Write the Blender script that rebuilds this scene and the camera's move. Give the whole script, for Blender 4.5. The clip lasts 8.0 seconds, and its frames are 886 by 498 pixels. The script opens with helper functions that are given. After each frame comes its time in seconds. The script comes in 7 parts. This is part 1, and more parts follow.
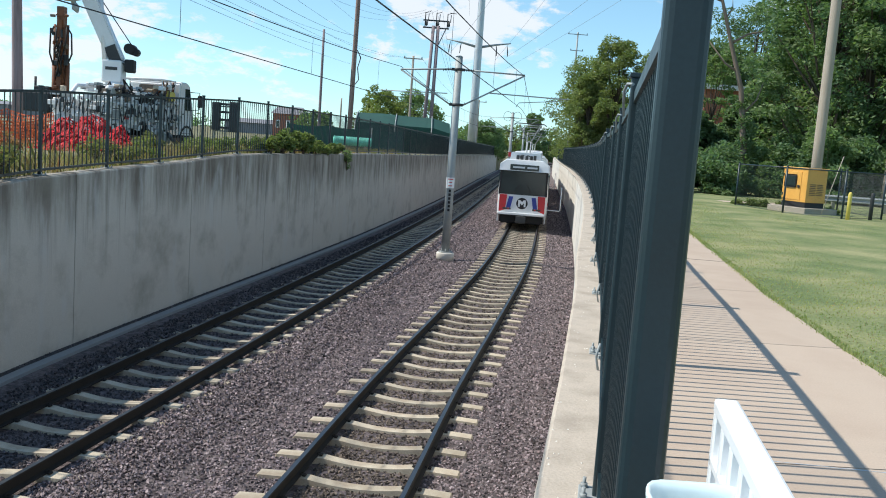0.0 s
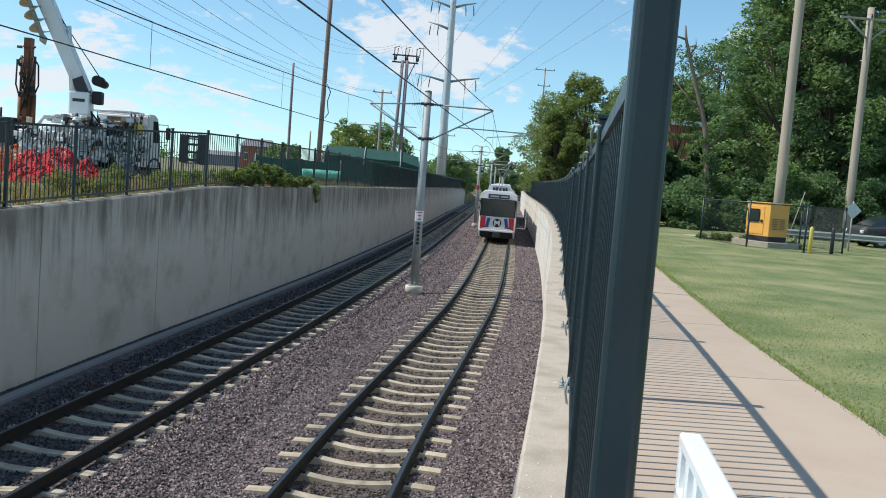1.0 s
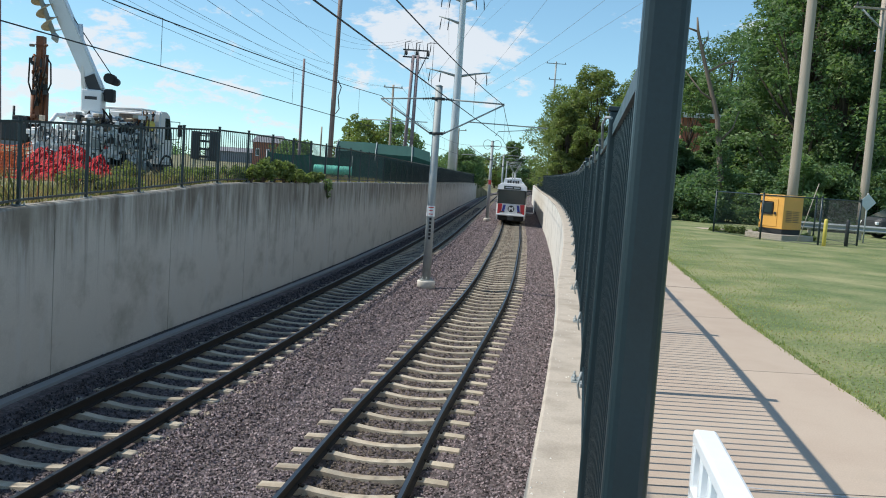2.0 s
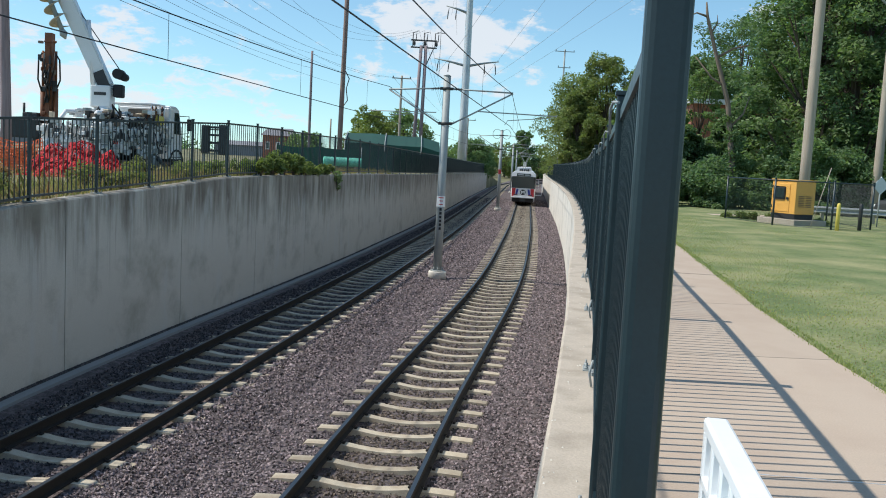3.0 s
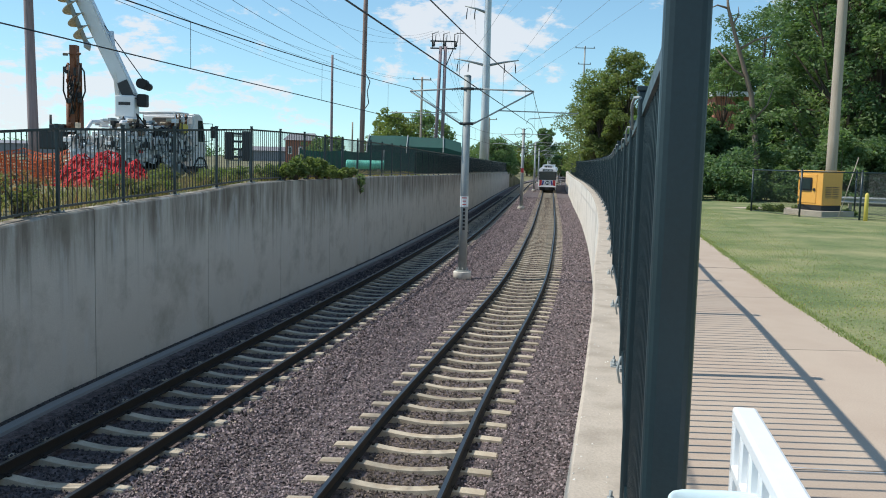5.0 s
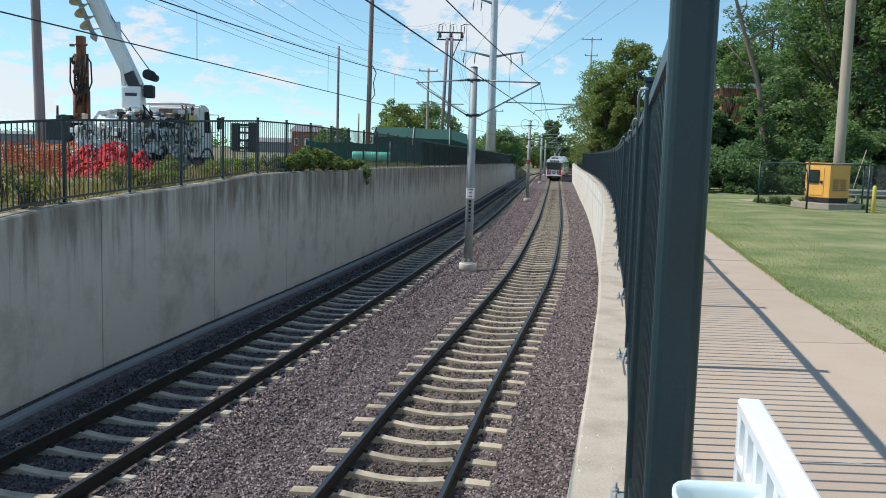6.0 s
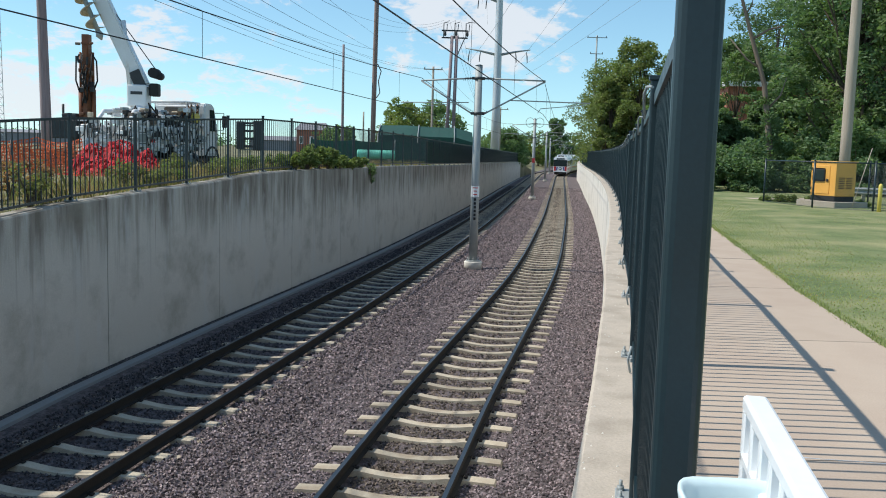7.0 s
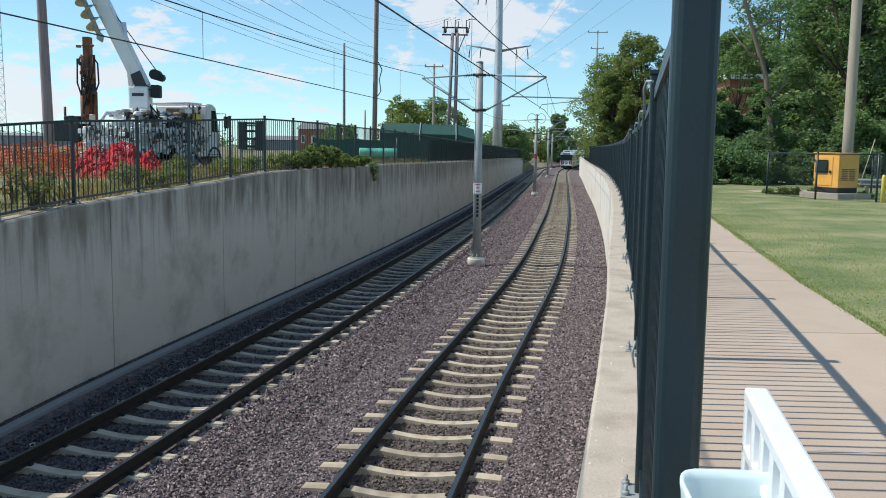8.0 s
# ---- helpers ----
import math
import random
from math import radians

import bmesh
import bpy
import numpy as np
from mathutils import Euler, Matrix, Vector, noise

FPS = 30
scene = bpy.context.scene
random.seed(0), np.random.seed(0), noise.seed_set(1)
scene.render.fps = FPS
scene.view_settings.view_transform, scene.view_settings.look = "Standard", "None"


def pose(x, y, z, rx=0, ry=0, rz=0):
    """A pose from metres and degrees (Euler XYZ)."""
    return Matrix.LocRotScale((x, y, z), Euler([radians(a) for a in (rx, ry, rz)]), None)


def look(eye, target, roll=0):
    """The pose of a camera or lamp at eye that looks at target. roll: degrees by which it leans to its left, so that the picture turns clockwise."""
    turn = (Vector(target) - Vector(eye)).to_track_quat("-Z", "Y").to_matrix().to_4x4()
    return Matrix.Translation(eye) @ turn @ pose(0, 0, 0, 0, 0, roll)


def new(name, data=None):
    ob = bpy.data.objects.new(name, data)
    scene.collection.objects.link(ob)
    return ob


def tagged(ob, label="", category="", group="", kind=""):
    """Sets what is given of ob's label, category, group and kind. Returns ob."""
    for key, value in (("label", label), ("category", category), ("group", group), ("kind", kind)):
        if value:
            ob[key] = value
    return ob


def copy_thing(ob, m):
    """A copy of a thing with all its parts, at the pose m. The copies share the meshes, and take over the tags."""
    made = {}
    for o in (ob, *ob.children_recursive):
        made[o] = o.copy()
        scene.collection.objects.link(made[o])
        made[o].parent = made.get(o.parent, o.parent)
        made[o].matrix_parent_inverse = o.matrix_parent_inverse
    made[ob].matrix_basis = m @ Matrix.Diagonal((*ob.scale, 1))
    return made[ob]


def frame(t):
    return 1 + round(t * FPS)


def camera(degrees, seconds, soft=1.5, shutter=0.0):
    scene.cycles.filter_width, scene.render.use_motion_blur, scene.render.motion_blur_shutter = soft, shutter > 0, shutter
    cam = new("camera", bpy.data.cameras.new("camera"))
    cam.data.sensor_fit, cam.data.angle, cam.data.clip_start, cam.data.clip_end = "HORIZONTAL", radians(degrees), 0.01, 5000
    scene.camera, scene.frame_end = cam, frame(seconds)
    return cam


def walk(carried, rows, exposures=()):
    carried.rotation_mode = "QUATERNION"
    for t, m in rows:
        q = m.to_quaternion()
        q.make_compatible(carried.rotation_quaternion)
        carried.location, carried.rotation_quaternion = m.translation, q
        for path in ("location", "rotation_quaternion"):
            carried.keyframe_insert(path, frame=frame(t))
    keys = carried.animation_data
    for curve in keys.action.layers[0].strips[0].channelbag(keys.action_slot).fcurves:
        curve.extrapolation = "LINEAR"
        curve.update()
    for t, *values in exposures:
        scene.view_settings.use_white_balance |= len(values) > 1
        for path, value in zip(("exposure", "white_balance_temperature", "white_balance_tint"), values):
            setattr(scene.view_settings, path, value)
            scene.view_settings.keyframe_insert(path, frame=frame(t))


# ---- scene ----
# The camera: held by hand at the end of the fence.
cam = camera(53.0, 8.0, soft=1.0)
walk(cam, [
    (0, pose(0.000, 0.036, 4.194, 83.12, -4.08, -1.49)),
    (0.5, pose(0.007, 0.052, 4.202, 84.62, -3.17, -2.83)),
    (1, pose(-0.020, -0.029, 4.214, 85.38, -4.37, -3.51)),
    (1.5, pose(-0.019, -0.023, 4.215, 85.25, -4.41, -3.15)),
    (3, pose(0.007, 0.033, 4.204, 84.34, -3.02, -2.13)),
    (3.5, pose(0.004, 0.016, 4.204, 84.11, -3.03, -2.06)),
    (4, pose(0.007, 0.024, 4.202, 84.75, -2.70, -1.57)),
    (4.5, pose(0.001, 0.006, 4.203, 84.61, -1.79, -1.02)),
    (6, pose(0.003, 0.008, 4.200, 83.77, -1.61, -0.31)),
    (6.5, pose(0.002, 0.007, 4.197, 83.73, -1.75, -0.12)),
    (7, pose(-0.000, -0.000, 4.200, 83.65, -1.60, -0.00)),
    (7.5, pose(0.001, 0.006, 4.195, 83.55, -1.88, 0.15)),
    (8, pose(0.004, -0.008, 4.201, 83.47, -0.77, 0.13))
], exposures=[(0, 0.26), (0.5, 0.18), (1.0, 0.10), (8.0, 0.08)])

# ---------------------------------------------------------------- light
SUN_FROM = Vector((-1.46, 0.06, 1.9)).normalized()
world = bpy.data.worlds.new("world")
scene.world = world
world.use_nodes = True


def build_sky():
    nt = world.node_tree
    nt.nodes.clear()
    link = nt.links.new
    out = nt.nodes.new("ShaderNodeOutputWorld")
    bg = nt.nodes.new("ShaderNodeBackground")
    sky = nt.nodes.new("ShaderNodeTexSky")
    sky.sky_type = "NISHITA"
    sky.sun_disc = False
    sky.sun_elevation = math.asin(SUN_FROM.z)
    sky.sun_rotation = math.atan2(SUN_FROM.x, SUN_FROM.y)
    sky.air_density, sky.dust_density, sky.ozone_density = 1.0, 0.2, 1.6
    lift = nt.nodes.new("ShaderNodeVectorMath")
    lift.operation = "ADD"
    lift.inputs[1].default_value = (0, 0, 0.05)
    unit = nt.nodes.new("ShaderNodeVectorMath")
    unit.operation = "NORMALIZE"
    # scattered fair-weather clouds, flat towards the horizon
    co = nt.nodes.new("ShaderNodeTexCoord")
    link(co.outputs["Generated"], lift.inputs[0])
    link(lift.outputs[0], unit.inputs[0])
    link(unit.outputs[0], sky.inputs["Vector"])
    sep = nt.nodes.new("ShaderNodeSeparateXYZ")
    link(co.outputs["Generated"], sep.inputs[0])
    flat = nt.nodes.new("ShaderNodeVectorMath")
    flat.operation = "MULTIPLY"
    flat.inputs[1].default_value = (1.0, 1.0, 2.3)
    link(co.outputs["Generated"], flat.inputs[0])
    shift = nt.nodes.new("ShaderNodeVectorMath")
    shift.operation = "ADD"
    shift.inputs[1].default_value = CLOUD_SHIFT
    link(flat.outputs[0], shift.inputs[0])
    n = nt.nodes.new("ShaderNodeTexNoise")
    n.inputs["Scale"].default_value = 14.0
    n.inputs["Detail"].default_value = 9
    n.inputs["Roughness"].default_value = 0.64
    n.inputs["Distortion"].default_value = 0.15
    link(shift.outputs[0], n.inputs["Vector"])
    # the larger cloud banks and the clear stretches between them
    value = n.outputs["Fac"]
    for where, reach, amount in CLOUD_BANKS:
        off = nt.nodes.new("ShaderNodeVectorMath")
        off.operation = "SUBTRACT"
        off.inputs[1].default_value = Vector(where).normalized()
        link(co.outputs["Generated"], off.inputs[0])
        wide = nt.nodes.new("ShaderNodeVectorMath")
        wide.operation = "MULTIPLY"
        wide.inputs[1].default_value = (1.0, 1.0, 2.0)
        link(off.outputs[0], wide.inputs[0])
        far = nt.nodes.new("ShaderNodeVectorMath")
        far.operation = "LENGTH"
        link(wide.outputs[0], far.inputs[0])
        near = nt.nodes.new("ShaderNodeMapRange")
        near.interpolation_type = "SMOOTHSTEP"
        near.inputs["From Min"].default_value, near.inputs["From Max"].default_value = reach, 0.0
        near.inputs["To Max"].default_value = amount
        link(far.outputs["Value"], near.inputs["Value"])
        total = nt.nodes.new("ShaderNodeMath")
        total.operation = "ADD"
        link(value, total.inputs[0])
        link(near.outputs[0], total.inputs[1])
        value = total.outputs[0]
    ramp = nt.nodes.new("ShaderNodeMapRange")
    ramp.interpolation_type = "SMOOTHSTEP"
    ramp.inputs["From Min"].default_value = 0.545
    ramp.inputs["From Max"].default_value = 0.655
    link(value, ramp.inputs["Value"])
    mix = nt.nodes.new("ShaderNodeMix")
    mix.data_type = "RGBA"
    mix.inputs["B"].default_value = (5.2, 5.4, 5.7, 1)
    scale = nt.nodes.new("ShaderNodeMath")
    scale.operation = "MULTIPLY"
    scale.inputs[1].default_value = 0.85
    link(ramp.outputs[0], scale.inputs[0])
    link(scale.outputs[0], mix.inputs["Factor"])
    tint = nt.nodes.new("ShaderNodeMix")
    tint.data_type, tint.blend_type = "RGBA", "MULTIPLY"
    tint.inputs["Factor"].default_value = 1.0
    tint.inputs["B"].default_value = (0.86, 1.06, 1.035, 1)
    link(sky.outputs[0], tint.inputs["A"])
    link(tint.outputs["Result"], mix.inputs["A"])
    link(mix.outputs["Result"], bg.inputs["Color"])
    bg.inputs["Strength"].default_value = 0.15
    link(bg.outputs[0], out.inputs["Surface"])


CLOUD_SHIFT = (0.35, 0.2, 0.0)
CLOUD_BANKS = [((0.06, 1, 0.135), 0.15, 0.18), ((-0.30, 1, 0.095), 0.16, 0.11), ((-0.45, 1, 0.06), 0.18, 0.11), ((-0.16, 1, 0.07), 0.10, 0.08),
               ((0.22, 1, 0.11), 0.16, -0.2), ((-0.11, 1, 0.13), 0.10, -0.1), ((-0.02, 1, 0.05), 0.14, -0.1)]
build_sky()
sun = new("sun", bpy.data.lights.new("sun", "SUN"))
sun.data.energy, sun.data.angle, sun.data.color = 4.2, radians(0.53), (1.0, 0.945, 0.85)
sun.matrix_world = look(SUN_FROM * 50, (0, 0, 0))

# ---------------------------------------------------------------- materials


def mat(name, base, rough=0.7, var=0.18, scale=6.0, fine=60.0, bump=0.15, metal=0.0, second=None, amount=0.5,
        island=0.0, each=0.0, stretch=(1, 1, 1), spec=0.5, coat=0.0, depth=0.01, threshold=0.5, width=0.25):
    """A worn surface: a base colour varied at two scales, a second colour in patches, fine relief."""
    m = bpy.data.materials.new(name)
    m.use_nodes = True
    nt = m.node_tree
    link, add = nt.links.new, nt.nodes.new
    bsdf = nt.nodes["Principled BSDF"]
    co = add("ShaderNodeTexCoord")
    mp = add("ShaderNodeMapping")
    mp.inputs["Scale"].default_value = stretch
    link(co.outputs["Object"], mp.inputs["Vector"])
    big, small = add("ShaderNodeTexNoise"), add("ShaderNodeTexNoise")
    big.inputs["Scale"].default_value, big.inputs["Detail"].default_value = scale, 6
    small.inputs["Scale"].default_value, small.inputs["Detail"].default_value = fine, 4
    link(mp.outputs[0], big.inputs["Vector"])
    link(mp.outputs[0], small.inputs["Vector"])
    colour = add("ShaderNodeRGB")
    colour.outputs[0].default_value = (*base, 1)
    current = colour.outputs[0]
    if second:
        ramp = add("ShaderNodeMapRange")
        ramp.inputs["From Min"].default_value = threshold - width / 2
        ramp.inputs["From Max"].default_value = threshold + width / 2
        ramp.inputs["To Max"].default_value = amount
        link(big.outputs["Fac"], ramp.inputs["Value"])
        mx = add("ShaderNodeMix")
        mx.data_type = "RGBA"
        mx.inputs["B"].default_value = (*second, 1)
        link(ramp.outputs[0], mx.inputs["Factor"])
        link(current, mx.inputs["A"])
        current = mx.outputs["Result"]
    hsv = add("ShaderNodeHueSaturation")
    link(current, hsv.inputs["Color"])
    total = add("ShaderNodeMath")
    total.operation = "ADD"
    r1, r2 = add("ShaderNodeMapRange"), add("ShaderNodeMapRange")
    for r, s, src in ((r1, var, big), (r2, var * 0.7, small)):
        r.inputs["From Min"].default_value, r.inputs["From Max"].default_value = 0.25, 0.75
        r.inputs["To Min"].default_value, r.inputs["To Max"].default_value = 0.5 - s, 0.5 + s
        link(src.outputs["Fac"], r.inputs["Value"])
    link(r1.outputs[0], total.inputs[0])
    link(r2.outputs[0], total.inputs[1])
    value = total.outputs[0]
    for amt, node, sock in ((island, "ShaderNodeNewGeometry", "Random Per Island"), (each, "ShaderNodeObjectInfo", "Random")):
        if amt:
            g = add(node)
            r3 = add("ShaderNodeMapRange")
            r3.inputs["To Min"].default_value, r3.inputs["To Max"].default_value = 1 - amt, 1 + amt
            link(g.outputs[sock], r3.inputs["Value"])
            mul = add("ShaderNodeMath")
            mul.operation = "MULTIPLY"
            link(value, mul.inputs[0])
            link(r3.outputs[0], mul.inputs[1])
            value = mul.outputs[0]
    link(value, hsv.inputs["Value"])
    link(hsv.outputs[0], bsdf.inputs["Base Color"])
    rr = add("ShaderNodeMapRange")
    rr.inputs["To Min"].default_value, rr.inputs["To Max"].default_value = max(0.03, rough - 0.12), min(1, rough + 0.12)
    link(big.outputs["Fac"], rr.inputs["Value"])
    link(rr.outputs[0], bsdf.inputs["Roughness"])
    bsdf.inputs["Metallic"].default_value = metal
    bsdf.inputs["Specular IOR Level"].default_value = spec
    bsdf.inputs["Coat Weight"].default_value = coat
    if bump:
        b = add("ShaderNodeBump")
        b.inputs["Strength"].default_value, b.inputs["Distance"].default_value = bump, depth
        link(small.outputs["Fac"], b.inputs["Height"])
        link(b.outputs[0], bsdf.inputs["Normal"])
    return m


def leaf_mat(name, base, island=0.45):
    m = mat(name, base, rough=0.6, var=0.15, scale=0.5, fine=3, bump=0, island=island, spec=0.25,
            second=(base[0] * 1.5, base[1] * 1.15, base[2] * 0.9), amount=0.7)
    nt = m.node_tree
    bsdf = nt.nodes["Principled BSDF"]
    tr = nt.nodes.new("ShaderNodeBsdfTranslucent")
    tr.inputs["Color"].default_value = (base[0] * 1.6, base[1] * 1.7, base[2] * 0.8, 1)
    mix = nt.nodes.new("ShaderNodeMixShader")
    mix.inputs[0].default_value = 0.4
    nt.links.new(bsdf.outputs[0], mix.inputs[1])
    nt.links.new(tr.outputs[0], mix.inputs[2])
    nt.links.new(mix.outputs[0], nt.nodes["Material Output"].inputs["Surface"])
    return m


def run_off_concrete():
    """Old poured concrete: soft mottling, board marks, and dark drips that run down from the top edge."""
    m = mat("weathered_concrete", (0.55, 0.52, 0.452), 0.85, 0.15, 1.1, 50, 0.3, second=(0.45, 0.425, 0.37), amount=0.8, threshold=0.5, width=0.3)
    nt = m.node_tree
    link, add = nt.links.new, nt.nodes.new
    bsdf = nt.nodes["Principled BSDF"]
    source = bsdf.inputs["Base Color"].links[0].from_socket
    co = add("ShaderNodeTexCoord")
    sep = add("ShaderNodeSeparateXYZ")
    link(co.outputs["Object"], sep.inputs[0])

    def streak(scale, lo, hi, zlo, zhi, colour, amount, src):
        mp = add("ShaderNodeMapping")
        mp.inputs["Scale"].default_value = scale
        link(co.outputs["Object"], mp.inputs["Vector"])
        n = add("ShaderNodeTexNoise")
        n.inputs["Scale"].default_value, n.inputs["Detail"].default_value, n.inputs["Roughness"].default_value = 1.0, 7, 0.62
        link(mp.outputs[0], n.inputs["Vector"])
        r = add("ShaderNodeMapRange")
        r.inputs["From Min"].default_value, r.inputs["From Max"].default_value = lo, hi
        link(n.outputs["Fac"], r.inputs["Value"])
        wob = add("ShaderNodeMath")
        wob.operation = "MULTIPLY_ADD"
        wob.inputs[1].default_value = 1.6
        link(n.outputs["Fac"], wob.inputs[0])
        link(sep.outputs["Z"], wob.inputs[2])
        g = add("ShaderNodeMapRange")
        g.interpolation_type = "SMOOTHSTEP"
        g.inputs["From Min"].default_value, g.inputs["From Max"].default_value = zlo, zhi
        link(wob.outputs[0], g.inputs["Value"])
        k = add("ShaderNodeMath")
        k.operation = "MULTIPLY"
        link(r.outputs[0], k.inputs[0])
        link(g.outputs[0], k.inputs[1])
        k2 = add("ShaderNodeMath")
        k2.operation = "MULTIPLY"
        k2.inputs[1].default_value = amount
        link(k.outputs[0], k2.inputs[0])
        mx = add("ShaderNodeMix")
        mx.data_type = "RGBA"
        mx.inputs["B"].default_value = (*colour, 1)
        link(k2.outputs[0], mx.inputs["Factor"])
        link(src, mx.inputs["A"])
        return mx.outputs["Result"]
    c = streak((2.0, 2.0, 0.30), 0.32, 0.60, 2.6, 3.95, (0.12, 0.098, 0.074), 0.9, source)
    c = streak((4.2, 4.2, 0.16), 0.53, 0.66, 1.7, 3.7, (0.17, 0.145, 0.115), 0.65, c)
    c = streak((0.8, 0.8, 0.9), 0.50, 0.70, -1.0, 0.5, (0.27, 0.25, 0.20), 0.65, c)
    c = streak((2.0, 2.0, 0.5), 0.56, 0.66, 0.5, 1.0, (0.50, 0.50, 0.47), 0.5, c)
    link(c, bsdf.inputs["Base Color"])
    return m


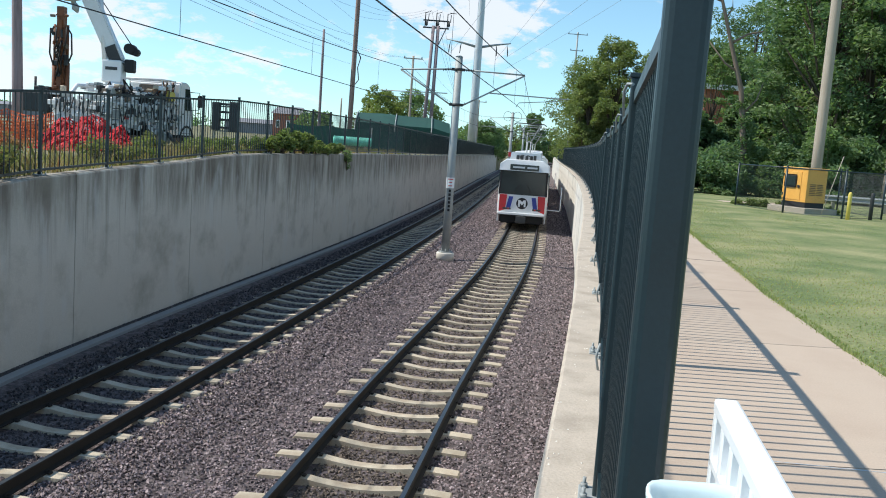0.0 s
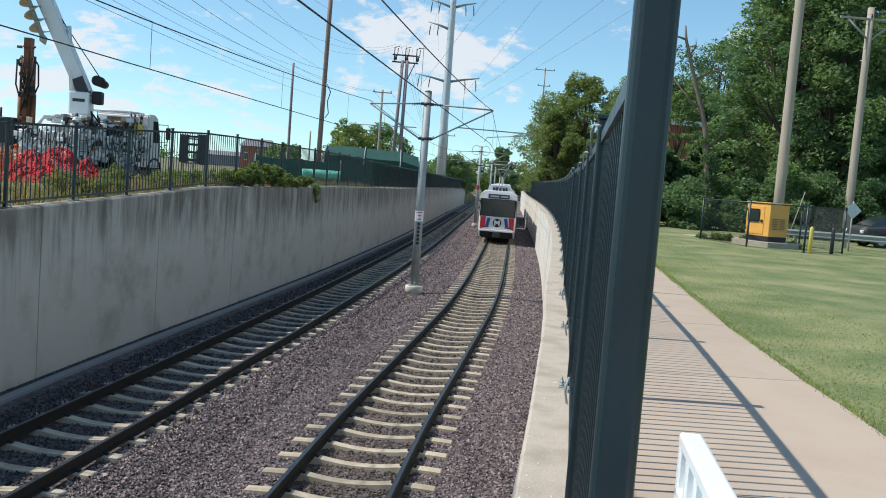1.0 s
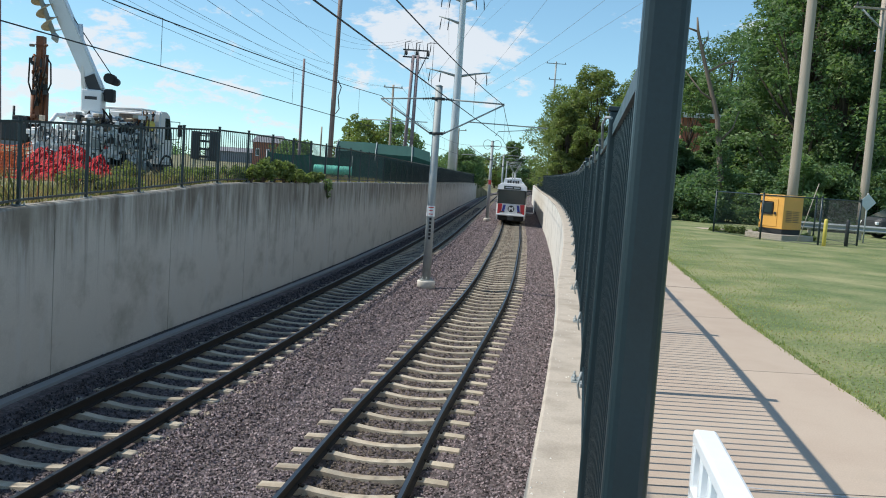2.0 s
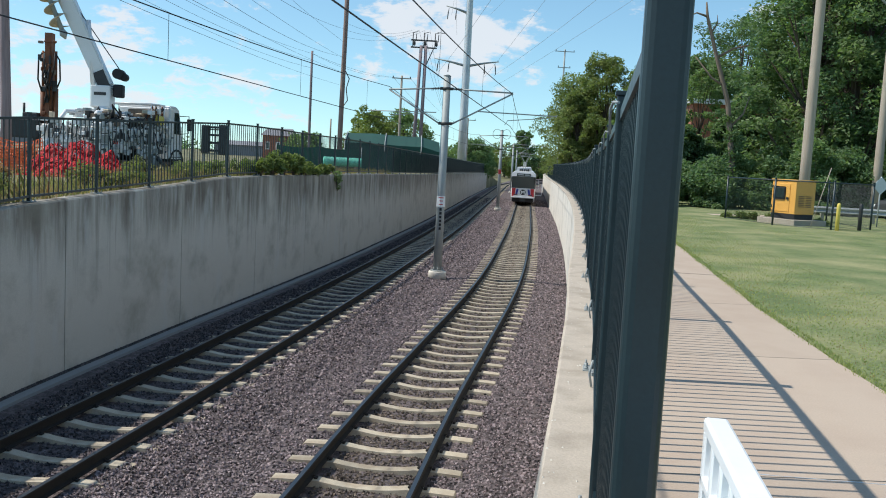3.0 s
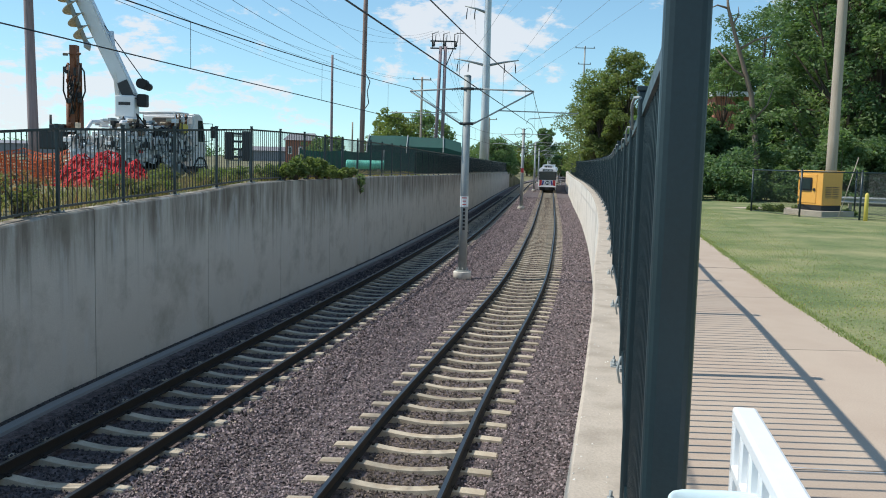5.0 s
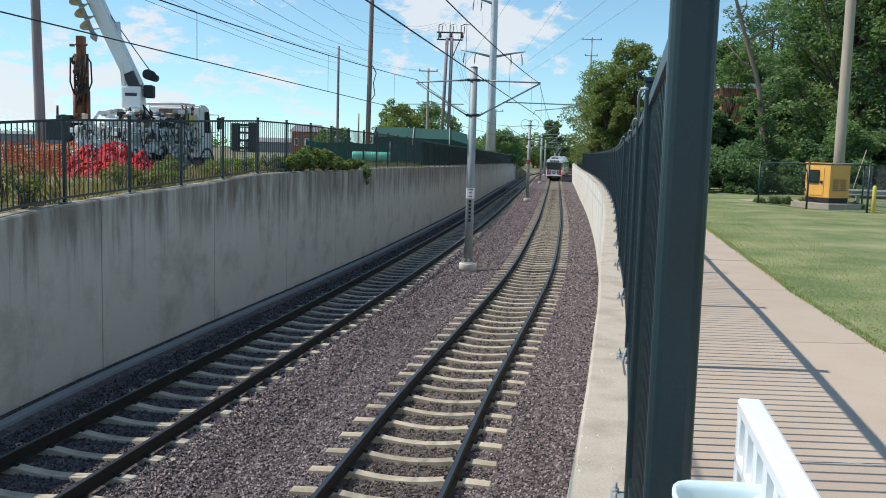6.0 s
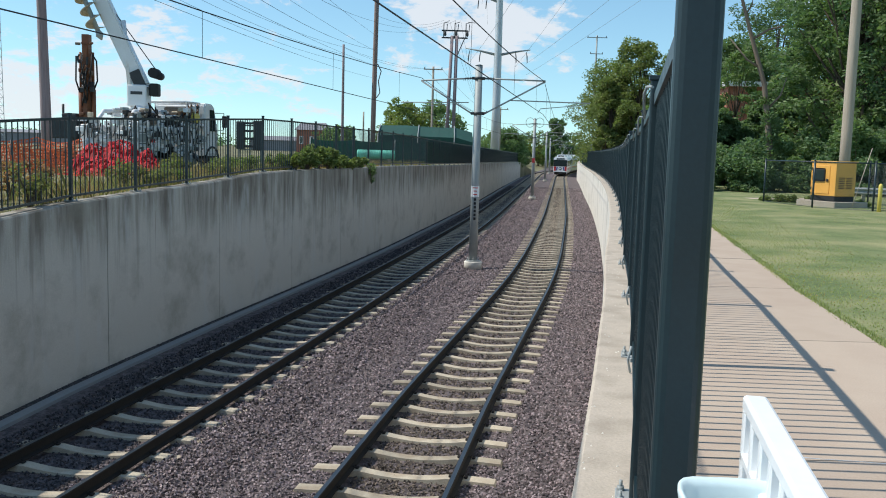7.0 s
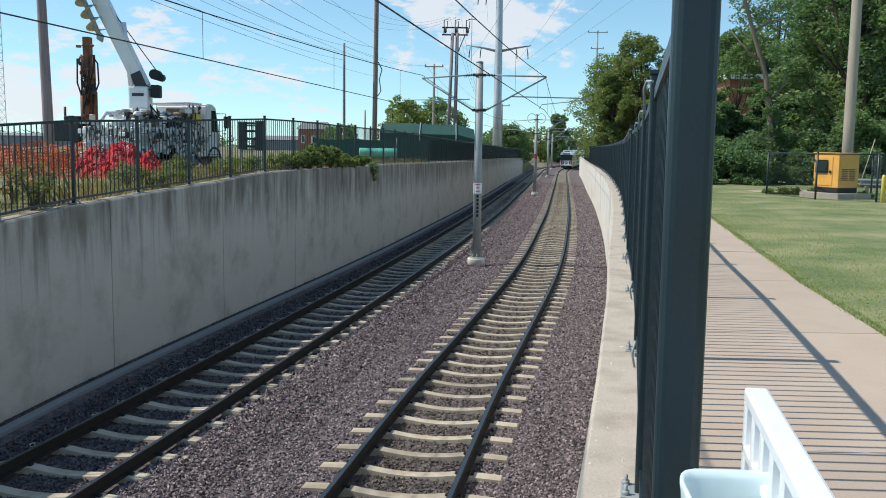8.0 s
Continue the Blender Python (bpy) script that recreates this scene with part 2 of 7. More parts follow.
M = {
    # base tones follow the light: darker for the shaded wall, paler in the sun
    "concrete_shade": run_off_concrete(),
    "kerb": mat("kerb_concrete", (0.26, 0.27, 0.268), 0.85, 0.12, 2, 45, 0.25, second=(0.2, 0.2, 0.2), amount=0.5),
    "concrete": mat("pale_concrete", (0.44, 0.385, 0.315), 0.85, 0.12, 1.9, 40, 0.4, second=(0.29, 0.25, 0.20), amount=0.6, threshold=0.53),
    "concrete_sunlit": mat("pale_sunlit_concrete", (0.74, 0.705, 0.63), 0.85, 0.10, 0.9, 40, 0.4, second=(0.36, 0.34, 0.30), amount=0.7, threshold=0.59, width=0.16, stretch=(1, 1, 0.6)),
    "cap": mat("coping_concrete", (0.50, 0.43, 0.35), 0.85, 0.16, 2.6, 60, 0.4, second=(0.25, 0.21, 0.165), amount=0.65, threshold=0.56, width=0.18),
    "slab": mat("pavement_concrete", (0.50, 0.40, 0.31), 0.85, 0.10, 1.6, 80, 0.25, second=(0.37, 0.285, 0.22), amount=0.65, each=0.06, threshold=0.52),
    "tie": mat("tie_concrete", (0.49, 0.43, 0.33), 0.85, 0.20, 4, 60, 0.3, second=(0.24, 0.185, 0.13), amount=0.7, each=0.2),
    "ballast": mat("ballast_bed", (0.21, 0.168, 0.17), 0.9, 0.50, 7, 26, 1.0, second=(0.05, 0.04, 0.04), amount=0.85, depth=0.06, threshold=0.47, width=0.16),
    "stone": mat("ballast_stone", (0.25, 0.203, 0.207), 0.65, 0.30, 14, 60, 0.2, second=(0.10, 0.07, 0.072), amount=0.8, island=0.95),
    "stone_dark": mat("dark_ballast_stone", (0.095, 0.08, 0.082), 0.75, 0.2, 12, 60, 0.2, second=(0.05, 0.04, 0.04), amount=0.7, island=0.8),
    "stone_brown": mat("fouled_ballast_stone", (0.165, 0.132, 0.105), 0.8, 0.25, 12, 60, 0.2, second=(0.07, 0.05, 0.038), amount=0.8, island=0.8),
    "grass": mat("mown_grass", (0.168, 0.220, 0.092), 0.9, 0.30, 0.75, 22, 0.8, second=(0.275, 0.255, 0.135), amount=0.7, depth=0.04, spec=0.2),
    "rough_grass": mat("rough_ground", (0.14, 0.15, 0.075), 0.9, 0.3, 0.4, 9, 0.8, second=(0.24, 0.205, 0.13), amount=0.8, depth=0.05, spec=0.2),
    "rail": mat("rail_side", (0.022, 0.019, 0.016), 0.8, 0.25, 6, 60, 0.2, metal=0.1, spec=0.3),
    "rail_top": mat("worn_rail_head", (0.13, 0.14, 0.15), 0.45, 0.08, 3, 60, 0.05, metal=1.0),
    "fence": mat("dark_fence_paint", (0.014, 0.030, 0.036), 0.40, 0.14, 5, 120, 0.06, spec=0.5),
    "galv": mat("galvanised_steel", (0.34, 0.365, 0.36), 0.65, 0.12, 3, 40, 0.08, metal=0.25),
    "steel_tall": mat("pale_tall_steel", (0.55, 0.58, 0.60), 0.5, 0.08, 1, 20, 0.05, metal=0.3),
    "wood_pole": mat("brown_wood_pole", (0.31, 0.22, 0.195), 0.85, 0.18, 2, 40, 0.4, stretch=(6, 6, 0.4), second=(0.12, 0.075, 0.055), amount=0.6),
    "wood_grey": mat("grey_wood_pole", (0.44, 0.38, 0.31), 0.85, 0.15, 2, 40, 0.4, stretch=(6, 6, 0.4), second=(0.27, 0.22, 0.17), amount=0.6),
    "wood_mauve": mat("weathered_wood_pole", (0.32, 0.255, 0.265), 0.85, 0.15, 2, 40, 0.4, stretch=(6, 6, 0.4), second=(0.14, 0.105, 0.11), amount=0.6),
    "wire": mat("wire", (0.035, 0.037, 0.04), 0.6, 0.1, 2, 30, 0, metal=0.4),
    "wire_pale": mat("aluminium_wire", (0.25, 0.27, 0.29), 0.6, 0.1, 2, 30, 0, metal=0.4),
    "white": mat("white_paint", (0.78, 0.79, 0.79), 0.35, 0.05, 2, 40, 0.03, second=(0.58, 0.58, 0.56), amount=0.35, coat=0.2),
    "red": mat("red_paint", (0.56, 0.03, 0.035), 0.35, 0.06, 3, 40, 0.03, coat=0.2),
    "blue": mat("blue_paint", (0.03, 0.05, 0.28), 0.35, 0.06, 3, 40, 0.03, coat=0.2),
    "black": mat("black_rubber", (0.016, 0.016, 0.017), 0.7, 0.2, 4, 50, 0.1),
    "dark": mat("dark_grey_metal", (0.05, 0.053, 0.055), 0.6, 0.2, 4, 40, 0.1, metal=0.3),
    "dark_glass": mat("dark_glass", (0.022, 0.036, 0.036), 0.08, 0.02, 1, 10, 0, spec=0.8),
    "yellow": mat("yellow_enamel", (0.80, 0.41, 0.085), 0.45, 0.06, 2, 30, 0.04),
    "bollard": mat("bollard_yellow", (0.62, 0.50, 0.10), 0.6, 0.1, 4, 30, 0.1),
    "orange": mat("rusty_orange", (0.25, 0.09, 0.035), 0.65, 0.25, 2.5, 30, 0.2, second=(0.12, 0.05, 0.03), amount=0.8),
    "net_red": mat("red_plastic_net", (0.46, 0.014, 0.022), 0.65, 0.25, 4, 40, 0.2, island=0.5, spec=0.2),
    "net_orange": mat("orange_plastic_net", (0.62, 0.12, 0.035), 0.6, 0.2, 4, 40, 0.2, island=0.3),
    "brick": mat("brick_wall", (0.36, 0.14, 0.09), 0.85, 0.15, 3, 30, 0.2),
    "roof": mat("grey_roof", (0.22, 0.22, 0.24), 0.8, 0.12, 2, 20, 0.1),
    "green_net": mat("green_screen_fabric", (0.016, 0.095, 0.066), 0.8, 0.18, 1.2, 20, 0.2),
    "tarpaulin": mat("green_tarpaulin", (0.010, 0.062, 0.046), 0.7, 0.2, 1.0, 12, 0.3),
    "green_pipe": mat("green_plastic_pipe", (0.20, 0.72, 0.55), 0.5, 0.15, 2, 20, 0.1, second=(0.16, 0.62, 0.46), amount=0.6),
    "plastic": mat("white_moulded_plastic", (0.82, 0.84, 0.85), 0.4, 0.03, 6, 50, 0.02),
    "plastic_blue": mat("pale_blue_plastic", (0.66, 0.80, 0.82), 0.4, 0.04, 6, 50, 0.02),
    "bark": mat("bark", (0.10, 0.075, 0.055), 0.9, 0.25, 3, 25, 0.6, stretch=(4, 4, 0.7)),
    "dead_wood": mat("dead_wood", (0.19, 0.145, 0.11), 0.9, 0.2, 3, 25, 0.5, stretch=(4, 4, 0.7)),
    "tan_steel": mat("worn_tan_steel", (0.46, 0.39, 0.29), 0.6, 0.15, 4, 40, 0.1, metal=0.2),
    "asphalt": mat("asphalt", (0.06, 0.06, 0.062), 0.9, 0.15, 2, 60, 0.3),
    "leaf": leaf_mat("leaf_mid", (0.145, 0.225, 0.11)),
    "leaf_dark": leaf_mat("leaf_dark", (0.112, 0.185, 0.096)),
    "leaf_light": leaf_mat("leaf_light", (0.15, 0.20, 0.075)),
    "leaf_locust": leaf_mat("leaf_locust", (0.16, 0.212, 0.088)),
    "weed": leaf_mat("weed_leaf", (0.17, 0.19, 0.09)),
    "rust_weed": leaf_mat("rusty_weed", (0.26, 0.155, 0.10), 0.4),
    "straw": leaf_mat("dry_straw", (0.30, 0.24, 0.15), 0.35),
    "grass_blade": leaf_mat("grass_blade", (0.29, 0.34, 0.16), 0.3),
}

# ---------------------------------------------------------------- mesh helpers


def box(bm, centre, size, m=None):
    vs = [bm.verts.new((centre[0] + sx * size[0] / 2, centre[1] + sy * size[1] / 2, centre[2] + sz * size[2] / 2))
          for sx, sy, sz in ((-1, -1, -1), (1, -1, -1), (1, 1, -1), (-1, 1, -1), (-1, -1, 1), (1, -1, 1), (1, 1, 1), (-1, 1, 1))]
    for f in ((3, 2, 1, 0), (4, 5, 6, 7), (0, 1, 5, 4), (1, 2, 6, 5), (2, 3, 7, 6), (3, 0, 4, 7)):
        bm.faces.new([vs[i] for i in f])
    if m is not None:
        bmesh.ops.transform(bm, matrix=m, verts=vs)
    return vs


def rounded(bm, centre, size, r=0.01, m=None, segments=2):
    vs = box(bm, centre, size, m)
    edges = list({e for v in vs for e in v.link_edges})
    bmesh.ops.bevel(bm, geom=edges, offset=r, segments=segments, affect="EDGES", profile=0.5)


def sweep(bm, pts, radii, n=8, caps=True):
    """A round bar along points, with a radius at each."""
    pts = [Vector(p) for p in pts]
    if isinstance(radii, (int, float)):
        radii = [radii] * len(pts)
    rings = []
    side = None
    for i, p in enumerate(pts):
        d = (pts[min(i + 1, len(pts) - 1)] - pts[max(i - 1, 0)]).normalized()
        if side is None:
            side = d.orthogonal().normalized()
        side = (side - d * side.dot(d)).normalized()
        other = d.cross(side)
        rings.append([bm.verts.new(p + (side * math.cos(2 * math.pi * k / n) + other * math.sin(2 * math.pi * k / n)) * radii[i]) for k in range(n)])
    for a, b in zip(rings, rings[1:]):
        for k in range(n):
            f = bm.faces.new((a[k], a[(k + 1) % n], b[(k + 1) % n], b[k]))
            f.smooth = n > 5
    if caps:
        bm.faces.new(rings[0][::-1])
        bm.faces.new(rings[-1])


def loft(bm, sections, close=True, caps=True):
    """Skin over a row of equal loops of points."""
    rings = [[bm.verts.new(p) for p in s] for s in sections]
    n = len(rings[0])
    for a, b in zip(rings, rings[1:]):
        for k in range(n if close else n - 1):
            bm.faces.new((a[k], a[(k + 1) % n], b[(k + 1) % n], b[k]))
    if caps and close:
        bm.faces.new(rings[0][::-1])
        bm.faces.new(rings[-1])


def slab_of(bm, outline, thickness, m=None):
    """A flat plate from an outline in x and z, thick along y."""
    a = [bm.verts.new((x, -thickness / 2, z)) for x, z in outline]
    b = [bm.verts.new((x, thickness / 2, z)) for x, z in outline]
    n = len(a)
    bm.faces.new(a)
    bm.faces.new(b[::-1])
    for k in range(n):
        bm.faces.new((a[(k + 1) % n], a[k], b[k], b[(k + 1) % n]))
    if m is not None:
        bmesh.ops.transform(bm, matrix=m, verts=a + b)


def finish(bm, name, materials):
    bmesh.ops.recalc_face_normals(bm, faces=bm.faces)
    me = bpy.data.meshes.new(name)
    bm.to_mesh(me)
    bm.free()
    for m in materials if isinstance(materials, (list, tuple)) else [materials]:
        me.materials.append(m)
    return me


def part(name, bm, material, parent=None, label=""):
    ob = new(name, finish(bm, name, material))
    ob.parent = parent
    if label:
        tagged(ob, label)
    return ob


def share(name, me, parent, m):
    ob = new(name, me)
    ob.parent = parent
    ob.matrix_basis = m
    return ob


def thing(name, label, category, m=None, group="", kind=""):
    ob = new(name)
    ob.empty_display_size = 0.1
    if m is not None:
        ob.matrix_basis = m
    return tagged(ob, label, category, group, kind)


def quads_mesh(name, verts, faces, materials, smooth=False):
    me = bpy.data.meshes.new(name)
    me.from_pydata(verts.tolist() if isinstance(verts, np.ndarray) else verts, [], faces.tolist() if isinstance(faces, np.ndarray) else faces)
    for m in materials if isinstance(materials, (list, tuple)) else [materials]:
        me.materials.append(m)
    me.update()
    return me


# ---------------------------------------------------------------- the plan: x as a function of y along the cut


def curve(knots):
    ys, xs = np.array([k[0] for k in knots], float), np.array([k[1] for k in knots], float)
    h = np.diff(ys)
    d = np.diff(xs) / h
    m = np.zeros(len(ys))
    m[1:-1] = (d[:-1] * h[1:] + d[1:] * h[:-1]) / (h[:-1] + h[1:])
    m[0], m[-1] = d[0], d[-1]

    def at(y):
        i = int(np.clip(np.searchsorted(ys, y) - 1, 0, len(h) - 1))
        if y <= ys[0]:
            return float(xs[0] + m[0] * (y - ys[0]))
        if y >= ys[-1]:
            return float(xs[-1] + m[-1] * (y - ys[-1]))
        t = (y - ys[i]) / h[i]
        return float((2 * t**3 - 3 * t**2 + 1) * xs[i] + (t**3 - 2 * t**2 + t) * h[i] * m[i]
                     + (-2 * t**3 + 3 * t**2) * xs[i + 1] + (t**3 - t**2) * h[i] * m[i + 1])
    return at


TRACK_R = curve([(-60, -13.2), (0, -2.5), (10.33, -0.65), (15, 0.17), (19.7, 1.10), (28.6, 2.85), (51.5, 6.45), (85, 11.05), (144.5, 19.0), (163, 21.5), (182, 24.5), (213, 30.6), (250, 40), (300, 56)])
TRACK_L = curve([(-60, -17.8), (0, -7.0), (11.5, -4.94), (14, -4.46), (17, -3.91), (24, -2.66), (48.4, 1.33), (88.5, 6.92), (144.5, 14.45), (163, 16.9), (188, 20.5), (213, 26.0), (250, 35.2), (300, 51)])
WALL_R = curve([(-60, -12.6), (0, -0.19), (3.75, 0.61), (5.49, 0.98), (7.38, 1.36), (9.27, 1.74), (12.0, 2.24), (15.77, 2.98), (23.55, 4.47), (39.7, 7.26), (65.7, 11.2), (95, 15.2), (131, 20.2), (163, 24.6), (190, 29.4), (220, 36)])
WALL_L = curve([(-60, -20.6), (0.0, -9.3), (10.65, -7.25), (13.42, -6.8), (14.92, -6.63), (16.95, -6.32), (19.08, -5.96), (22.18, -5.42), (25.67, -4.77), (31.48, -3.72), (40.2, -2.25), (46.49, -1.29), (58.5, 0.52), (77.68, 3.17), (119.43, 8.67), (153.04, 13.27)])
WALL_L_TOP = curve([(-60, 2.35), (0.0, 2.6), (13.56, 2.95), (15.11, 3.06), (16.95, 3.13), (19.18, 3.21), (22.18, 3.31), (23.92, 3.41), (26.15, 3.45), (28.38, 3.46), (31.48, 3.44), (40.39, 3.42), (47.46, 3.35), (58.12, 3.23), (76.52, 3.09), (117.2, 2.78), (153.04, 2.5)])
WALK_EDGE = curve([(-60, -9.0), (0, 2.6), (7.15, 3.68), (9.18, 3.98), (12.5, 4.6), (19.6, 5.96), (40, 9.8), (131, 24), (190, 33)])
PAVED = 2.70
LEFT_END, RIGHT_END = 158.0, 190.0


def tangent(c, y):
    return Vector((c(y + 0.2) - c(y - 0.2), 0.4, 0)).normalized()


def beside(c, y, d, z=0.0):
    t = tangent(c, y)
    return Vector((c(y), y, z)) + Vector((t.y, -t.x, 0)) * d


def heading(c, y):
    t = tangent(c, y)
    return math.degrees(math.atan2(-t.x, t.y))


def along(c, start, end, step):
    """Places evenly spaced along a curve, measured on the ground."""
    y, out = start, []
    while y <= end:
        out.append(y)
        y += step * tangent(c, y).y
    return out


def left_ground(x, y):
    """Height of the site above the wall."""
    edge = WALL_L_TOP(min(max(y, -60), 158)) - 0.04
    away = max(0.0, WALL_L(min(y, 158)) - x)
    site = 3.0 + 0.12 * math.sin(x * 0.21) * math.cos(y * 0.13)
    f = min(1.0, away / 9.0)
    f = f * f * (3 - 2 * f)
    return edge * (1 - f) + site * f


def right_ground(x, y):
    away = max(0.0, x - WALK_EDGE(min(max(y, -60), 190)))
    return PAVED - 0.02 - 0.10 * min(1.0, away / 15.0) + 0.04 * math.sin(x * 0.35) * math.sin(y * 0.22) * min(1, away / 3)

# ---------------------------------------------------------------- ground, cut and walls


def build_ground():
    """One sheet: the site, the floor of the cut and the lawn, out to the horizon."""
    ys = [-1500, -400, -120] + [-60 + 3 * i for i in range(87)] + [215, 240, 280, 340, 420, 550, 800, 1300, 2500]
    left = [-2500, -900, -350, -150, -80, -50, -32, -22, -15, -10, -6, -3, -1.2, -0.12]
    right = [0.12, 0.6, 2.4, 4.5, 8, 12, 17, 25, 40, 70, 130, 300, 900, 2500]
    verts, faces, slots = [], [], []
    for y in ys:
        yc = min(max(y, -60), 300)
        wl, wr = WALL_L(min(yc, 158)) + (max(0, yc - 158)) * 0.16, WALL_R(yc)
        if y > 300 or y < -60:
            wl, wr = (wl + 0.16 * (y - yc), wr + 0.16 * (y - yc))
        # past the end of the wall the site slopes down to the line
        low = min(1.0, max(0.0, (y - 158) / 45.0)) if y > 158 else 0.0
        row = []
        for d in left:
            z = left_ground(WALL_L(min(yc, 158)) + d, yc)
            k = low * max(0.0, 1 - abs(d) / 60.0)
            row.append((wl + d, y, z * (1 - k) - 0.25 * k))
        row += [(wl - 0.12, y, -0.32), (wr + 0.12, y, -0.32)]
        for d in right:
            row.append((wr + d, y, right_ground(wr + d, yc) - (0.06 if d < 3 else 0)))
        verts += row
    n = len(left) + 2 + len(right)
    for j in range(len(ys) - 1):
        for i in range(n - 1):
            faces.append((j * n + i, j * n + i + 1, (j + 1) * n + i + 1, (j + 1) * n + i))
            slots.append(0 if i < len(left) else (1 if i == len(left) else 2))
    me = quads_mesh("ground", verts, faces, [M["rough_grass"], M["ballast"], M["grass"]])
    me.polygons.foreach_set("material_index", slots)
    tagged(new("ground", me), "grassy ground with a sunken ballasted railway cut", "ground", kind="structure")


build_ground()


def build_walls():
    # cut wall on the site's side, in poured bays with open joints
    wall = thing("wall_west", "tall weathered concrete retaining wall with dark run-off streaks", "retaining wall", kind="structure")
    joints = along(WALL_L, -40, LEFT_END, 5.15)
    off = -40 + (16.83 - max(j for j in joints if j <= 16.83))
    joints = along(WALL_L, off, LEFT_END, 5.15)
    for a, b in zip(joints, joints[1:]):
        bm = bmesh.new()
        secs = []
        for y in np.linspace(a + 0.012, b - 0.012, 5):
            t = WALL_L_TOP(y)
            # small chamfer along the top edge
            secs.append([beside(WALL_L, y, 0, -0.9), beside(WALL_L, y, -0.34, -0.9), beside(WALL_L, y, -0.34, t),
                         beside(WALL_L, y, -0.03, t), beside(WALL_L, y, 0, t - 0.03)])
        loft(bm, secs)
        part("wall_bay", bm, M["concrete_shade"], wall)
    bm = bmesh.new()
    loft(bm, [[beside(WALL_L, y, -0.06, -0.8), beside(WALL_L, y, -0.30, -0.8), beside(WALL_L, y, -0.30, WALL_L_TOP(y) - 0.04), beside(WALL_L, y, -0.06, WALL_L_TOP(y) - 0.04)]
              for y in along(WALL_L, -38, LEFT_END - 3, 3)])
    part("joint_filler", bm, M["black"], wall)
    # drain kerb at its foot
    bm = bmesh.new()
    loft(bm, [[beside(WALL_L, y, 0.14, -0.5), beside(WALL_L, y, 0.31, -0.5), beside(WALL_L, y, 0.31, -0.135), beside(WALL_L, y, 0.14, -0.12)]
              for y in along(WALL_L, -38, LEFT_END, 2)])
    # plain black strip that fills the gap between wall and kerb
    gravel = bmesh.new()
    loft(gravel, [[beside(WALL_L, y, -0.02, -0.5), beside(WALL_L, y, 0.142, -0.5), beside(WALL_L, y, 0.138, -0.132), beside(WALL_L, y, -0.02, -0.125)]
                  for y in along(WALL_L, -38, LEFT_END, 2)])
    tagged(part("drain_gravel", gravel, M["black"]), "black gravel strip between wall and kerb", "gravel", kind="structure")
    kerb = part("trackside_kerb", bm, M["kerb"])
    tagged(kerb, "low concrete kerb along the foot of the wall", "kerb", kind="structure")
    # wall under the walkway
    wall = thing("wall_east", "sunlit concrete retaining wall with a flat coping", "retaining wall", kind="structure")
    joints = along(WALL_R, -38, RIGHT_END, 5.3)
    for a, b in zip(joints, joints[1:]):
        bm = bmesh.new()
        secs = []
        for y in np.linspace(a + 0.002, b - 0.002, 6):
            secs.append([beside(WALL_R, y, 0, -0.9), beside(WALL_R, y, 0.40, -0.9), beside(WALL_R, y, 0.40, 2.745),
                         beside(WALL_R, y, 0.025, 2.745), beside(WALL_R, y, 0, 2.72)])
        loft(bm, secs)
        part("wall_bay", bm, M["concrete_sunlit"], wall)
        bm = bmesh.new()
        loft(bm, [[beside(WALL_R, y, -0.002, 2.69), beside(WALL_R, y, 0.404, 2.69), beside(WALL_R, y, 0.404, 2.75),
                   beside(WALL_R, y, 0.02, 2.75), beside(WALL_R, y, -0.002, 2.726)] for y in np.linspace(a + 0.002, b - 0.002, 6)])
        part("coping", bm, M["cap"], wall)
    # cross wall behind, where the cut goes on under a bridge
    bm = bmesh.new()
    box(bm, (-9, -48, 1.2), (40, 1.0, 4.4))
    tagged(part("wall_south", bm, M["concrete"]), "plain concrete wall closing the cut", "wall", kind="structure")


build_walls()


def build_pavement():
    pave = thing("pavement", "pale tan concrete walkway beside the fence", "walkway", kind="structure")
    ys = along(WALL_R, -30, 110, 3.05)
    shift = 4.33 - max(y for y in ys if y <= 4.33)
    for a, b in zip(ys, ys[1:]):
        a, b = a + shift, b + shift
        bm = bmesh.new()
        secs = []
        for y in np.linspace(a + 0.006, b - 0.006, 4):
            lo, hi = WALL_R(y) + 0.415, WALK_EDGE(y) + 0.015 * math.sin(y * 2.3)
            secs.append([(lo, y, 2.45), (hi, y, 2.45), (hi, y, PAVED - 0.012), (hi - 0.012, y, PAVED), (lo, y, PAVED)])
        loft(bm, secs)
        part("slab", bm, M["slab"], pave)
    # a joint filled with pale mortar, and a crumbled one
    rng = random.Random(19)
    for x0, y0, x1, y1, w, look_mat in ((1.70, 4.39, 2.75, 4.26, 0.006, "steel_tall"), (4.0, 13.32, 4.75, 13.22, 0.012, "dark")):
        bm = bmesh.new()
        last = None
        for k in range(13):
            f = k / 12
            p = Vector((x0 + (x1 - x0) * f, y0 + (y1 - y0) * f + rng.uniform(-0.02, 0.02), PAVED + 0.002))
            hw = w * rng.uniform(0.3, 1.0)
            now = [bm.verts.new(p + Vector((0, d, dz))) for d, dz in ((-hw, -0.006), (-hw, 0), (hw, 0), (hw, -0.006))]
            if last:
                for q in range(3):
                    bm.faces.new((last[q], last[q + 1], now[q + 1], now[q]))
            last = now
        part("crack", bm, M[look_mat], pave)


build_pavement()


